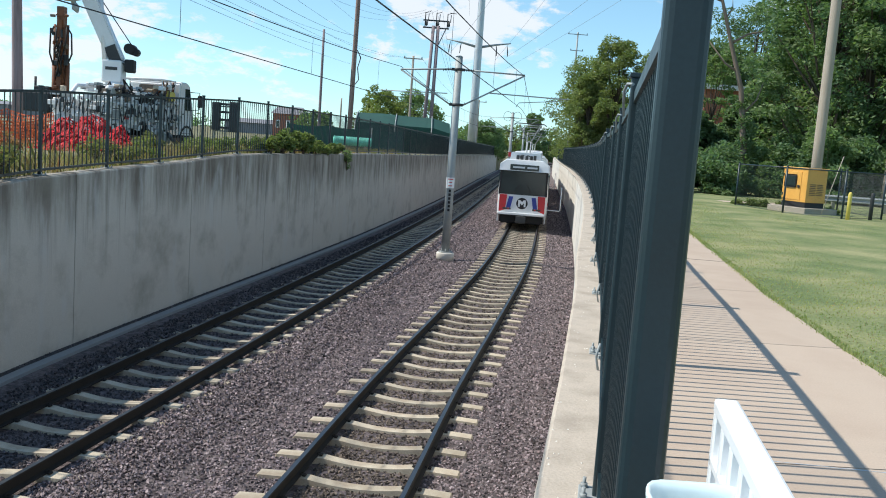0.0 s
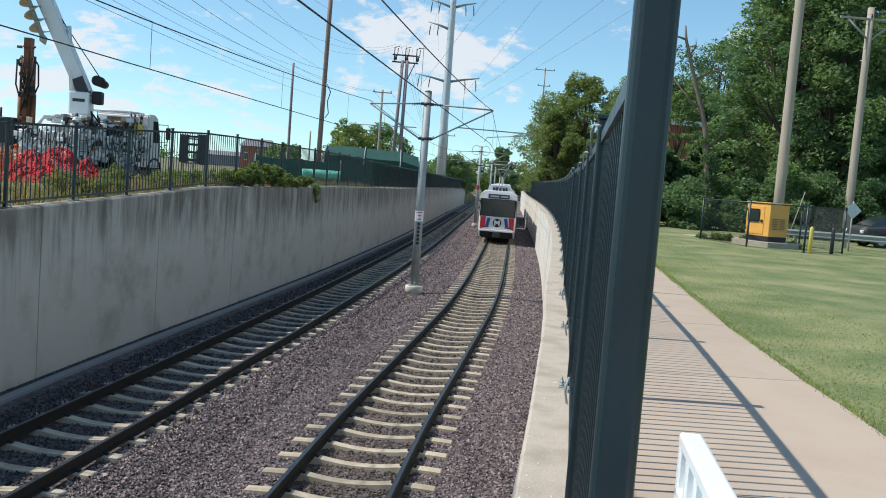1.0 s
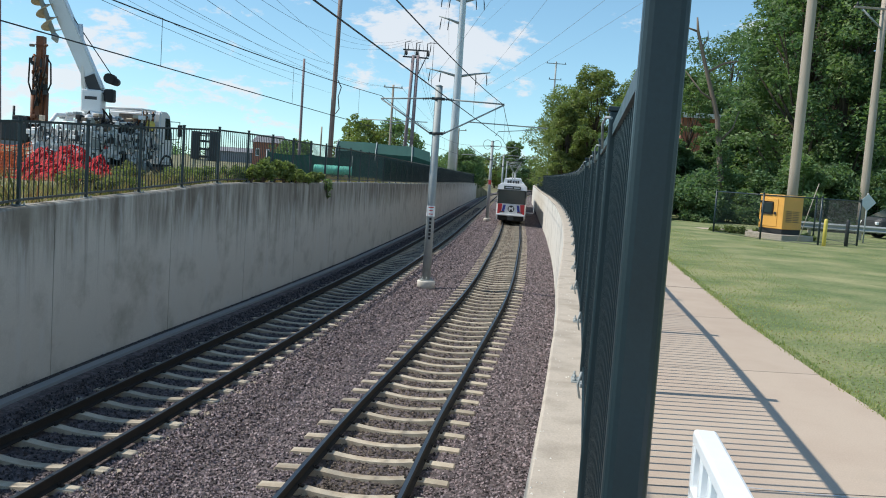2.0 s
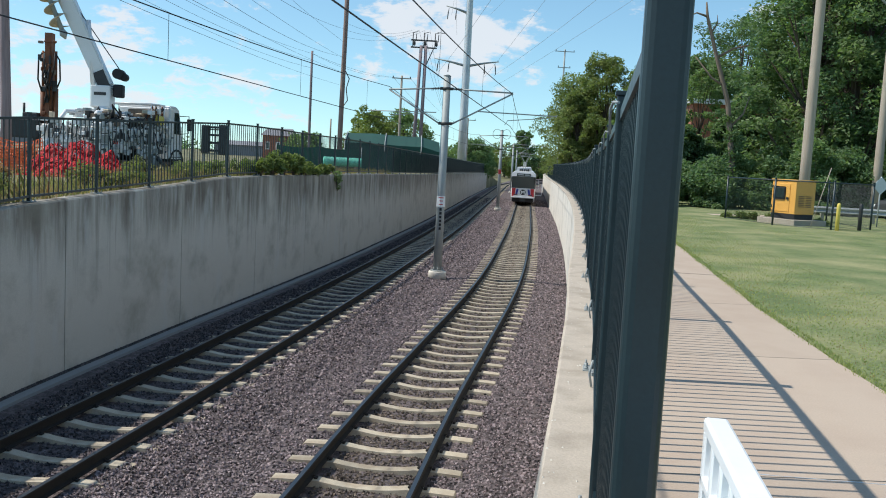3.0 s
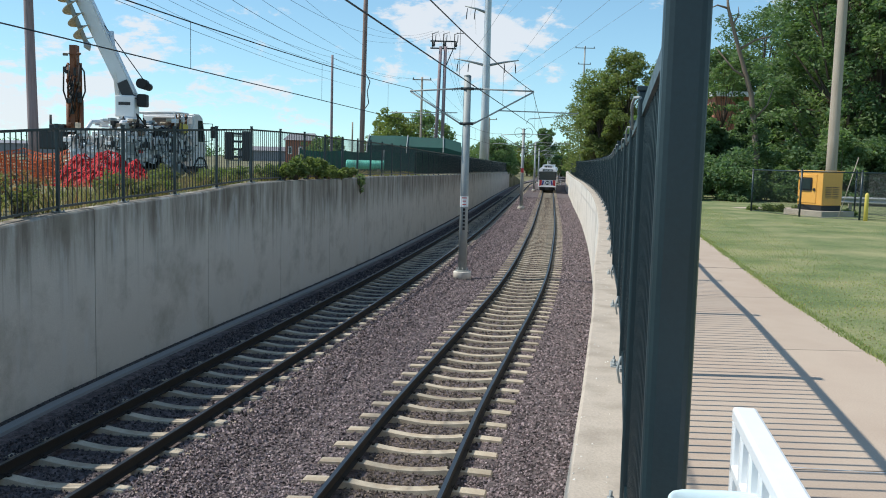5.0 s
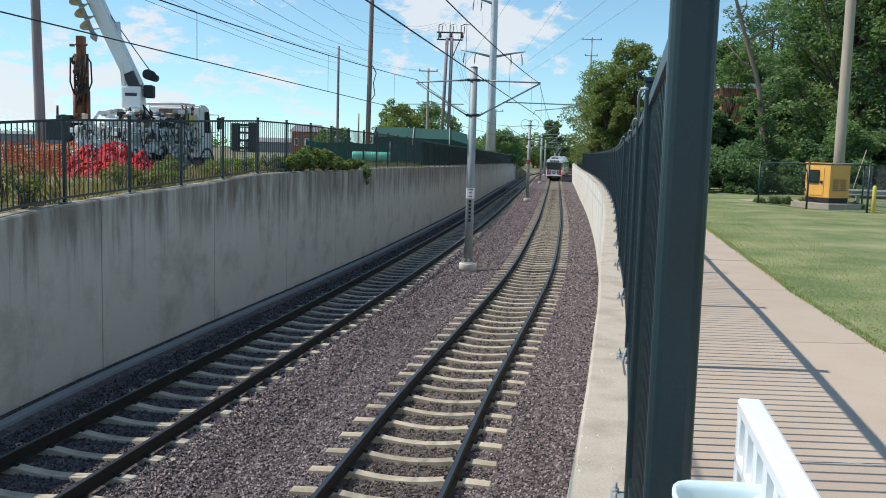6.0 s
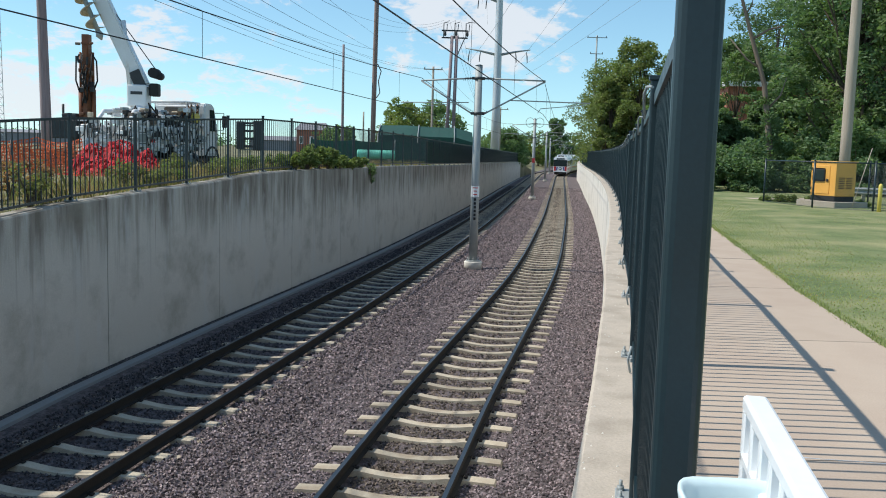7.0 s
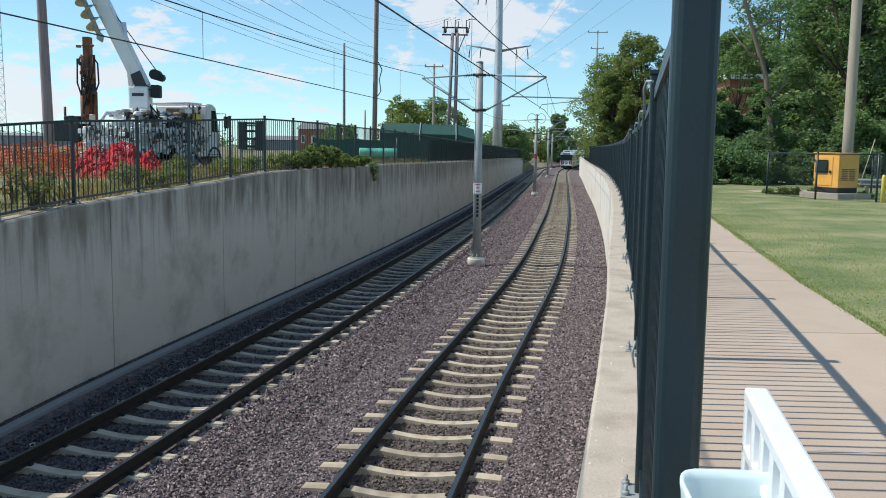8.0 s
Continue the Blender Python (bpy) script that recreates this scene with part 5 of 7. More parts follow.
def build_truck():
    truck = thing("digger_truck", "white utility digger truck with a raised boom and auger", "truck", pose(-11.45, 35.77, 2.94, 0, 0, 78))
    bm = bmesh.new()
    for y in (-0.45, 0.45):
        box(bm, (-0.1, y, 0.78), (6.4, 0.12, 0.26))
    for x in (-3.0, -1.5, 0.2, 1.8, 2.8):
        box(bm, (x, 0, 0.78), (0.12, 0.9, 0.2))
    part("chassis", bm, M["dark"], truck)
    # cab
    bm = bmesh.new()
    side = [(1.85, 0.70), (2.98, 0.70), (3.03, 1.55), (2.95, 1.95), (2.72, 2.80), (2.5, 2.92), (1.95, 2.92), (1.85, 2.84)]
    slab_of(bm, side, 2.3)
    bmesh.ops.bevel(bm, geom=list(bm.edges), offset=0.05, segments=2, affect="EDGES")
    cab = part("cab", bm, M["white"], truck, "white cab")
    for s in (-1, 1):
        bm = bmesh.new()
        slab_of(bm, [(2.28, 1.78), (2.84, 1.78), (2.66, 2.66), (2.28, 2.66)], 0.03, pose(0, s * 1.15, 0))
        part("side_window", bm, M["dark_glass"], cab)
        bm = bmesh.new()
        for x in (2.0, 2.90):
            box(bm, (x, s * 1.157, 1.45), (0.02, 0.012, 1.3))
        box(bm, (2.47, s * 1.157, 0.82), (1.1, 0.012, 0.02))
        box(bm, (2.08, s * 1.165, 1.62), (0.16, 0.03, 0.05))
        part("door_seam", bm, M["dark"], cab)
        bm = bmesh.new()
        for z in (0.42, 0.70):
            box(bm, (2.35, s * 1.12, z), (0.8, 0.2, 0.05))
        part("step", bm, M["black"], cab)
        bm = bmesh.new()
        sweep(bm, [(2.75, s * 1.12, 2.55), (3.10, s * 1.40, 2.56), (3.10, s * 1.40, 1.85), (2.88, s * 1.13, 1.8)], 0.02, 6)
        rounded(bm, (3.10, s * 1.42, 2.2), (0.10, 0.20, 0.50), 0.03)
        part("mirror", bm, M["black"], cab)
    bm = bmesh.new()
    slab_of(bm, [(-0.98, 0), (0.98, 0), (0.9, 0.86), (-0.9, 0.86)], 0.03, pose(2.94, 0, 1.97, 0, 0, 90) @ pose(0, 0, 0, -16, 0, 0))
    part("windscreen", bm, M["dark_glass"], cab)
    bm = bmesh.new()
    rounded(bm, (3.10, 0, 0.62), (0.18, 2.3, 0.36), 0.04)
    part("bumper", bm, M["black"], truck)
    for s in (-1, 1):
        bm = bmesh.new()
        sweep(bm, [(0.55, s * 0.85, 0.62), (1.35, s * 0.85, 0.62)], 0.27, 14)
        part("fuel_tank", bm, M["galv"], truck)
        bm = bmesh.new()
        loft(bm, [[(2.5 + 0.66 * math.cos(a), s * 0.98 + w, 0.5 + 0.66 * math.sin(a)) for a in np.linspace(0, math.pi, 9)] + [(2.5 + 0.58 * math.cos(a), s * 0.98 + w, 0.5 + 0.58 * math.sin(a)) for a in np.linspace(math.pi, 0, 9)] for w in (-0.2, 0.2)])
        part("mudguard", bm, M["black"], truck)
    for x, y in ((2.5, -0.98), (2.5, 0.98), (-0.4, -0.96), (-0.4, 0.96)):
        wheel = part("wheel", (lambda b: (sweep(b, [(x, y - 0.16, 0.54), (x, y - 0.13, 0.54), (x, y + 0.13, 0.54), (x, y + 0.16, 0.54)], [0.48, 0.54, 0.54, 0.48], 24), b)[1])(bmesh.new()), M["black"], truck)
        bm = bmesh.new()
        sweep(bm, [(x, y - 0.18, 0.54), (x, y + 0.18, 0.54)], 0.22, 18)
        part("rim", bm, M["galv"], wheel)
    for x0, x1, z, h in ((-3.35, -2.3, 1.38, 0.92), (-2.26, -1.1, 1.38, 0.92), (-1.06, 0.26, 1.52, 0.66), (0.30, 1.2, 1.38, 0.92)):
        for s in (-1, 1):
            bm = bmesh.new()
            rounded(bm, ((x0 + x1) / 2, s * 0.92, z), (x1 - x0, 0.46, h), 0.03, segments=1)
            part("tool_bin", bm, M["white"], truck)
    bm = bmesh.new()
    rounded(bm, (-1.45, 0, 1.02), (3.8, 1.36, 0.16), 0.03, segments=1)
    part("deck", bm, M["white"], truck)
    for x in (-2.98, -0.9, 0.06):
        for z in (1.2, 1.6):
            bm = bmesh.new()
            box(bm, (x, -1.155, z), (0.5, 0.012, 0.03))
            part("bin_hinge", bm, M["dark"], truck)
    for x in (-2.65, -1.4, -0.32):
        bm = bmesh.new()
        box(bm, (x, -1.155, 1.4), (0.03, 0.012, 0.9))
        part("bin_seam", bm, M["dark"], truck)
    # worn panels, vents and ladder on the bins
    for x, z, w, h, look_mat in ((-3.0, 1.4, 0.42, 0.30, "galv"), (-2.0, 1.55, 0.7, 0.22, "dark"), (-0.9, 1.45, 0.62, 0.26, "galv"), (0.06, 1.5, 0.36, 0.42, "dark"), (-2.3, 1.30, 0.3, 0.12, "red"), (-1.1, 1.12, 0.5, 0.10, "black")):
        bm = bmesh.new()
        rounded(bm, (x, -1.16, z), (w, 0.03, h), 0.01, segments=1)
        part("bin_panel", bm, M[look_mat], truck)
    side_rng = random.Random(17)
    for k in range(120):
        bm = bmesh.new()
        rounded(bm, (side_rng.uniform(-3.3, 1.75), -1.16 - side_rng.uniform(0, 0.06), side_rng.uniform(0.78, 1.95)),
                (side_rng.uniform(0.04, 0.34), 0.05, side_rng.uniform(0.03, 0.20)), 0.01, segments=1)
        part("side_fitting", bm, M[side_rng.choice(("white", "galv", "steel_tall", "white", "galv", "dark", "steel_tall"))], truck)
    for k in range(9):
        bm = bmesh.new()
        x = -3.0 + 0.5 * k + side_rng.uniform(-0.1, 0.1)
        sweep(bm, [(x, -1.2, 1.75), (x + 0.15, -1.26, 1.3 + side_rng.uniform(-0.2, 0.2)), (x + 0.38, -1.26, 1.35), (x + 0.5, -1.2, 1.8)], 0.022, 6)
        part("side_hose", bm, M["black"], truck)
    for x in (0.62, 0.95):
        bm = bmesh.new()
        sweep(bm, [(x, -1.12, 0.9), (x, -1.12, 2.5)], 0.025, 6)
        part("ladder_rail", bm, M["dark"], truck)
    for z in np.arange(1.1, 2.4, 0.28):
        bm = bmesh.new()
        sweep(bm, [(0.62, -1.12, z), (0.95, -1.12, z)], 0.018, 6)
        part("ladder_rung", bm, M["galv"], truck)
    # gear on deck: pipes, hose reels, folded stabilisers
    rng = random.Random(3)
    bm = bmesh.new()
    for k in range(5):
        sweep(bm, [(-2.9 + 0.05 * k, -0.9 + 0.3 * k, 2.0 + 0.05 * (k % 2)), (1.2, -0.9 + 0.3 * k, 2.05)], 0.07, 8)
    sweep(bm, [(-3.2, -0.7, 1.9), (-2.8, -0.7, 2.35), (-0.4, -0.4, 2.42)], 0.08, 8)
    sweep(bm, [(-3.2, 0.6, 1.9), (-2.7, 0.6, 2.35), (-0.4, 0.4, 2.45)], 0.08, 8)
    for x in (0.6, 1.3, 1.65):
        sweep(bm, [(x, -1.0, 1.8), (x, -1.0, 2.9), (x, 1.0, 2.9), (x, 1.0, 1.8)], 0.035, 6)
    sweep(bm, [(0.5, -1.0, 2.9), (1.7, -1.0, 2.9)], 0.035, 6)
    sweep(bm, [(0.5, 1.0, 2.9), (1.7, 1.0, 2.9)], 0.035, 6)
    part("deck_rack", bm, M["white"], truck)
    for k in range(7):
        x = -1.4 + k * 0.2
        bm = bmesh.new()
        sweep(bm, [(x, -0.9, 2.06), (x + 0.13, -0.9, 2.06)], 0.2 + 0.03 * (k % 2), 12)
        part("hose_reel", bm, M["black"], truck)
    for k in range(40):
        bm = bmesh.new()
        a = Vector((rng.uniform(-3, 1.6), rng.uniform(-1.1, -0.5), rng.uniform(1.9, 2.4)))
        sweep(bm, [a, a + Vector((rng.uniform(-0.4, 0.4), 0, rng.uniform(0.0, 0.35))), a + Vector((rng.uniform(-0.6, 0.6), 0, rng.uniform(-0.2, 0.2)))], 0.03, 5)
        part("hose", bm, M["black"], truck)
    for k in range(90):
        bm = bmesh.new()
        x = rng.uniform(-3.3, 1.75)
        rounded(bm, (x, rng.uniform(-1.12, -0.5), rng.uniform(1.86, 2.35 + 0.4 * (x > 0.3))), (rng.uniform(0.06, 0.34), rng.uniform(0.1, 0.3), rng.uniform(0.05, 0.26)), 0.015, pose(0, 0, 0), segments=1)
        part("gear_box", bm, M[rng.choice(("dark", "white", "galv", "tan_steel", "black", "dead_wood", "dark", "white"))], truck)
    bm = bmesh.new()
    rounded(bm, (1.12, -0.35, 2.3), (1.0, 0.8, 0.8), 0.08)
    part("engine_cover", bm, M["dead_wood"], truck)
    for k in range(14):
        bm = bmesh.new()
        x, z = rng.uniform(0.55, 1.5), rng.uniform(2.15, 2.5)
        sweep(bm, [(x, -0.8, z - 0.2), (x + rng.uniform(-0.1, 0.1), -0.95, z + 0.1), (x + 0.15, -0.95, z + 0.35), (x + 0.35, -0.9, z + 0.2), (x + 0.4, -0.85, z - 0.15)], 0.03, 6)
        part("hose", bm, M[rng.choice(("tan_steel", "dead_wood", "black", "orange"))], truck)
    bm = bmesh.new()
    rounded(bm, (1.35, -0.95, 2.28), (0.62, 0.25, 0.42), 0.12)
    part("yellow_drum", bm, M["bollard"], truck, "yellow drum on the deck")
    for x in (-2.5, 0.9):
        bm = bmesh.new()
        sweep(bm, [(x, -0.9, 1.0), (x + 0.1, -1.5, 0.35)], 0.07, 8)
        rounded(bm, (x + 0.1, -1.55, 0.08), (0.4, 0.4, 0.1), 0.03)
        sweep(bm, [(x + 0.1, -1.5, 0.4), (x + 0.1, -1.55, 0.1)], 0.05, 8)
        part("stabiliser", bm, M["dark"], truck)
    # the tail: bumper, lamps, racks and gear
    bm = bmesh.new()
    rounded(bm, (-3.42, 0, 0.62), (0.16, 2.2, 0.22), 0.02, segments=1)
    part("rear_bumper", bm, M["dark"], truck)
    for y in (-0.95, 0.95):
        bm = bmesh.new()
        rounded(bm, (-3.38, y, 0.92), (0.05, 0.22, 0.12), 0.01, segments=1)
        part("tail_lamp", bm, M["red"], truck)
    for k in range(90):
        bm = bmesh.new()
        rounded(bm, (-3.37 - side_rng.uniform(0, 0.1), side_rng.uniform(-1.12, 1.12), side_rng.uniform(0.8, 2.0)),
                (0.06, side_rng.uniform(0.05, 0.36), side_rng.uniform(0.04, 0.22)), 0.01, segments=1)
        part("rear_fitting", bm, M[side_rng.choice(("white", "galv", "steel_tall", "dark", "steel_tall", "white", "white"))], truck)
    for k in range(7):
        bm = bmesh.new()
        y = -0.95 + 0.3 * k
        sweep(bm, [(-3.42, y, 1.9), (-3.5, y + 0.05, 1.4 + side_rng.uniform(-0.2, 0.2)), (-3.5, y + 0.2, 1.35), (-3.42, y + 0.25, 1.85)], 0.022, 6)
        part("rear_hose", bm, M["black"], truck)
    for k in range(60):
        bm = bmesh.new()
        x, y = side_rng.uniform(-3.2, 1.5), side_rng.uniform(-1.0, 1.0)
        rounded(bm, (x, y, side_rng.uniform(1.9, 2.45)), (side_rng.uniform(0.1, 0.5), side_rng.uniform(0.06, 0.3), side_rng.uniform(0.05, 0.22)), 0.015, segments=1)
        part("deck_gear", bm, M[side_rng.choice(("white", "galv", "steel_tall", "dark", "white", "tan_steel"))], truck)
    # turret and boom, slewed over the side
    before = set(bpy.data.objects)
    bm = bmesh.new()
    sweep(bm, [(-0.05, 0, 1.9), (-0.05, 0, 2.65)], 0.42, 18)
    rounded(bm, (-0.15, 0, 3.05), (0.75, 0.8, 0.85), 0.06)
    turret = part("turret", bm, M["white"], truck)
    bm = bmesh.new()
    box(bm, (-0.15, -0.405, 3.15), (0.45, 0.012, 0.12))
    part("maker_bar", bm, M["dark"], turret)
    a, b = Vector((-0.05, 0, 3.5)), Vector((-3.65, 0, 11.2))
    d = (b - a).normalized()
    n = d.cross(Vector((0, 1, 0))).normalized()

    def tube(p, q, w0, w1, t):
        return [[p0 + n * sx * w + Vector((0, sy * t, 0)) for sx, sy in ((-1, -1), (1, -1), (1, 1), (-1, 1))] for p0, w in ((p, w0), (q, w1))]
    bm = bmesh.new()
    loft(bm, tube(a - d * 0.1, a + d * 5.2, 0.27, 0.29, 0.26))
    bmesh.ops.bevel(bm, geom=list(bm.edges), offset=0.05, segments=2, affect="EDGES")
    boom = part("boom", bm, M["white"], truck, "white telescopic boom")
    bm = bmesh.new()
    loft(bm, tube(a - d * 0.25, a + d * 0.55, 0.20, 0.22, 0.30))
    part("boom_knuckle", bm, M["dark"], boom)
    bm = bmesh.new()
    loft(bm, tube(a + d * 5.2, b, 0.26, 0.22, 0.18))
    part("inner_boom", bm, M["white"], boom)
    bm = bmesh.new()
    sweep(bm, [(-0.42, -0.30, 3.3), a + d * 2.5 - n * 0.42], 0.09, 10)
    part("lift_cylinder", bm, M["white"], boom)
    bm = bmesh.new()
    sweep(bm, [(0.46, -0.3, 3.95), (0.46, 0.3, 3.95)], 0.20, 18)
    sweep(bm, [(0.64, -0.25, 3.85), (0.64, 0.25, 3.85)], 0.15, 14)
    rounded(bm, (0.46, 0, 3.30), (0.36, 0.5, 0.5), 0.06)
    part("winch", bm, M["black"], truck, "black winch drum")
    bm = bmesh.new()
    sweep(bm, [(0.5, 0, 4.1), a + d * 7.2 + n * 0.55], 0.02, 5)
    part("winch_rope", bm, M["wire"], truck)
    # auger slung along the boom
    lo, hi = Vector((-1.57, -0.42, 5.45)), Vector((-3.3, -0.42, 9.6))
    ax = (hi - lo).normalized()
    e1 = ax.orthogonal().normalized()
    e2 = ax.cross(e1)
    bm = bmesh.new()
    sweep(bm, [lo, hi], 0.09, 10)
    sweep(bm, [lo - ax * 0.35, lo - ax * 0.15, lo], [0.03, 0.16, 0.10], 8)
    auger = part("auger", bm, M["galv"], truck, "steel auger with tan flights")
    bm = bmesh.new()
    turns, per = 8, 16
    ring_in, ring_out = [], []
    for k in range(turns * per + 1):
        ang = 2 * math.pi * k / per
        c0 = lo + ax * (0.1 + k / per * 0.5)
        r = e1 * math.cos(ang) + e2 * math.sin(ang)
        ring_in.append([c0 + r * 0.07, c0 + r * 0.36, c0 + r * 0.36 + ax * 0.03, c0 + r * 0.07 + ax * 0.03])
    loft(bm, ring_in)
    part("auger_flight", bm, M["tan_steel"], auger)
    slew = Matrix.Translation((-0.28, 0.47, 0)) @ Matrix.Rotation(radians(-74), 4, "Z") @ Matrix.Translation((0.05, 0, 0))
    for ob in set(bpy.data.objects) - before:
        ob.data.transform(slew)
    return truck


build_truck()


def build_drill():
    rig = thing("drill_rig", "rusty orange drill mast on a dark tracked carrier", "drill rig", pose(-16.7, 42, 2.95))
    bm = bmesh.new()
    box(bm, (0.05, 0, 3.4), (0.30, 0.4, 5.4))
    box(bm, (0.05, -0.24, 3.2), (0.2, 0.1, 4.6))
    box(bm, (0.0, 0, 5.85), (0.26, 0.3, 0.5))
    for z in np.arange(1.2, 5.8, 0.5):
        box(bm, (0.05, -0.02, z), (0.36, 0.46, 0.06))
    part("mast", bm, M["orange"], rig, "rusty orange drill mast")
    jig = random.Random(12)
    for k in range(26):
        bm = bmesh.new()
        rounded(bm, (jig.uniform(-0.3, 0.4), -0.32, jig.uniform(1.6, 5.7)), (jig.uniform(0.06, 0.22), 0.14, jig.uniform(0.08, 0.4)), 0.015, segments=1)
        part("fitting", bm, M[jig.choice(("black", "dark", "orange", "dead_wood"))], rig)
    for k in range(8):
        bm = bmesh.new()
        x, z = jig.uniform(-0.3, 0.35), jig.uniform(2.0, 4.6)
        sweep(bm, [(x, -0.36, z), (x + jig.uniform(-0.2, 0.2), -0.5, z + 0.5), (x + jig.uniform(-0.15, 0.15), -0.36, z + 1.1)], 0.03, 6)
        part("feed_hose", bm, M["black"], rig)
    for x in (-0.26, 0.33):
        bm = bmesh.new()
        sweep(bm, [(x, 0, 1.0), (x, 0, 3.6)], 0.11, 10)
        sweep(bm, [(x, 0, 3.6), (x, 0, 5.3)], 0.06, 8)
        part("cylinder", bm, M["orange"], rig)
        bm = bmesh.new()
        sweep(bm, [(x, -0.1, 5.2), (x * 1.6, -0.1, 4.9), (x * 1.7, -0.1, 4.0), (x * 1.1, -0.1, 3.5)], 0.04, 6)
        part("hose", bm, M["black"], rig)
    bm = bmesh.new()
    rounded(bm, (-0.85, 0.2, 1.75), (1.3, 1.6, 0.9), 0.08)
    rounded(bm, (0.3, 0.3, 1.5), (1.7, 1.5, 0.8), 0.08)
    sweep(bm, [(-1.1, 0, 2.1), (-1.1, 0, 2.9)], 0.06, 8)
    rounded(bm, (-0.7, 0.1, 2.3), (0.7, 0.9, 0.35), 0.06)
    part("carrier", bm, M["dark"], rig)
    for y in (-0.8, 0.9):
        bm = bmesh.new()
        loft(bm, [[(-1.5, yy, 0.35), (-1.2, yy, 0.0), (1.4, yy, 0.0), (1.7, yy, 0.35), (1.4, yy, 0.72), (-1.2, yy, 0.72)] for yy in (y - 0.25, y + 0.25)])
        part("crawler_track", bm, M["black"], rig)


build_drill()


def net_pile(name, label, x, y, lx, ly, h, seed, material, nx=54, ny=20):
    """Crumpled plastic mesh: strands of a net draped over a heap, with folds and tears."""
    rng = random.Random(seed)
    bm = bmesh.new()

    def at(i, j):
        u, v = 2 * i / nx - 1, 2 * j / ny - 1
        r = min(1.0, u * u + v * v)
        fold = abs(noise.noise((u * 2.6 + seed, v * 1.7 + u * 1.3, 1.5)))
        z = h * (1 - r) ** 0.6 * (0.62 + 0.6 * fold) + 0.05 * noise.noise((u * 9, v * 9, seed))
        return Vector((u * lx + 0.12 * noise.noise((u * 5, v * 5, 7.0)), v * ly + 0.12 * noise.noise((u * 5, v * 5, 3.0)), max(0.02, z)))
    for i in range(nx):
        for j in range(ny):
            for di, dj in ((1, 0), (0, 1)):
                if rng.random() < 0.34:
                    continue
                a, b = at(i, j), at(i + di, j + dj)
                w = Vector((0, 0.010, 0.017)) if di else Vector((0.017, 0, 0.008))
                bm.faces.new([bm.verts.new(p) for p in (a - w, b - w, b + w, a + w)])
    ob = part(name, bm, M[material])
    ob.matrix_basis = pose(x, y, left_ground(x, y) - 0.04)
    tagged(ob, label, "safety netting")
    return ob


net_pile("safety_net", "crumpled heap of red plastic safety netting", -9.35, 25.6, 1.4, 0.8, 1.12, 4, "net_red")
net_pile("safety_net", "low crumpled strip of red plastic netting", -8.75, 24.3, 1.25, 0.65, 0.6, 8, "net_red")


def barrier_net(points, z, h, seed):
    """Sagging orange mesh fence on stakes."""
    fence = thing("barrier_fence", "sagging orange plastic mesh barrier fence among weeds", "barrier fence")
    rng = random.Random(seed)
    for a, b in zip(points, points[1:]):
        a, b = Vector((*a, z)), Vector((*b, z))
        bm = bmesh.new()
        sweep(bm, [a, a + Vector((0, 0, h + 0.15))], 0.025, 6)
        part("stake", bm, M["dark"], fence)
        bm = bmesh.new()
        nx, nz = 22, 9
        g = [[a.lerp(b, i / nx) + Vector((0, 0.05 * math.sin(i * 0.9 + j), h * j / nz - 0.18 * math.sin(math.pi * i / nx) * (j / nz) + rng.uniform(-0.012, 0.012))) for j in range(nz + 1)] for i in range(nx + 1)]
        for i in range(nx + 1):
            for j in range(nz + 1):
                if i < nx:
                    p, q = g[i][j], g[i + 1][j]
                    w = Vector((0, 0, 0.02))
                    bm.faces.new([bm.verts.new(v) for v in (p - w, q - w, q + w, p + w)])
                if j < nz:
                    p, q = g[i][j], g[i][j + 1]
                    w = (b - a).normalized() * 0.022
                    bm.faces.new([bm.verts.new(v) for v in (p - w, p + w, q + w, q - w)])
        part("mesh", bm, M["net_orange"], fence)


barrier_net([(-19.5, 33), (-16.8, 31.8), (-14.6, 32.2), (-12.6, 31.2)], 3.0, 1.25, 3)
barrier_net([(-16.5, 29.5), (-14.0, 29.0), (-12.2, 29.6)], 3.0, 1.0, 6)

# control boxes on a post frame
cab = thing("control_cabinet", "two dark grey control boxes on a steel post frame", "control box", pose(-8.85, 41, 2.97))
bm = bmesh.new()
for x in (-0.5, 0.0, 0.5):
    sweep(bm, [(x, 0, -0.2), (x, 0, 2.2)], 0.04, 8)
for z in (1.0, 2.1):
    box(bm, (0, 0, z), (1.1, 0.06, 0.06))
part("post_frame", bm, M["galv"], cab)
for z in (1.15, 1.5, 1.85, 2.2):
    bm = bmesh.new()
    box(bm, (0.02, -0.08, z), (0.5, 0.10, 0.10))
    part("rung", bm, M["dark"], cab)
for x, w, h in ((-0.40, 0.34, 1.25), (0.40, 0.40, 1.35)):
    bm = bmesh.new()
    rounded(bm, (x, -0.15, 1.65), (w, 0.26, h), 0.02)
    box_part = part("box", bm, M["dark"], cab)
    bm = bmesh.new()
    rounded(bm, (x, -0.29, 1.65), (w - 0.06, 0.02, h - 0.08), 0.008, segments=1)
    part("door", bm, M["dark"], box_part)

# green pipe and green screened compound
pipe = thing("plastic_pipe", "large green corrugated plastic pipe lying on the site", "pipe", pose(-4.35, 58, 3.80))
bm = bmesh.new()
sweep(bm, [(-1.2 + 0.05 * k, 0, 0) for k in range(50)], [0.30 if k % 3 else 0.27 for k in range(50)], 18)
part("barrel", bm, M["green_pipe"], pipe)
bm = bmesh.new()
for x in (-0.8, 0.9):
    box(bm, (x, 0, -0.59), (0.2, 0.7, 0.63))
part("timber_block", bm, M["wood_grey"], pipe)


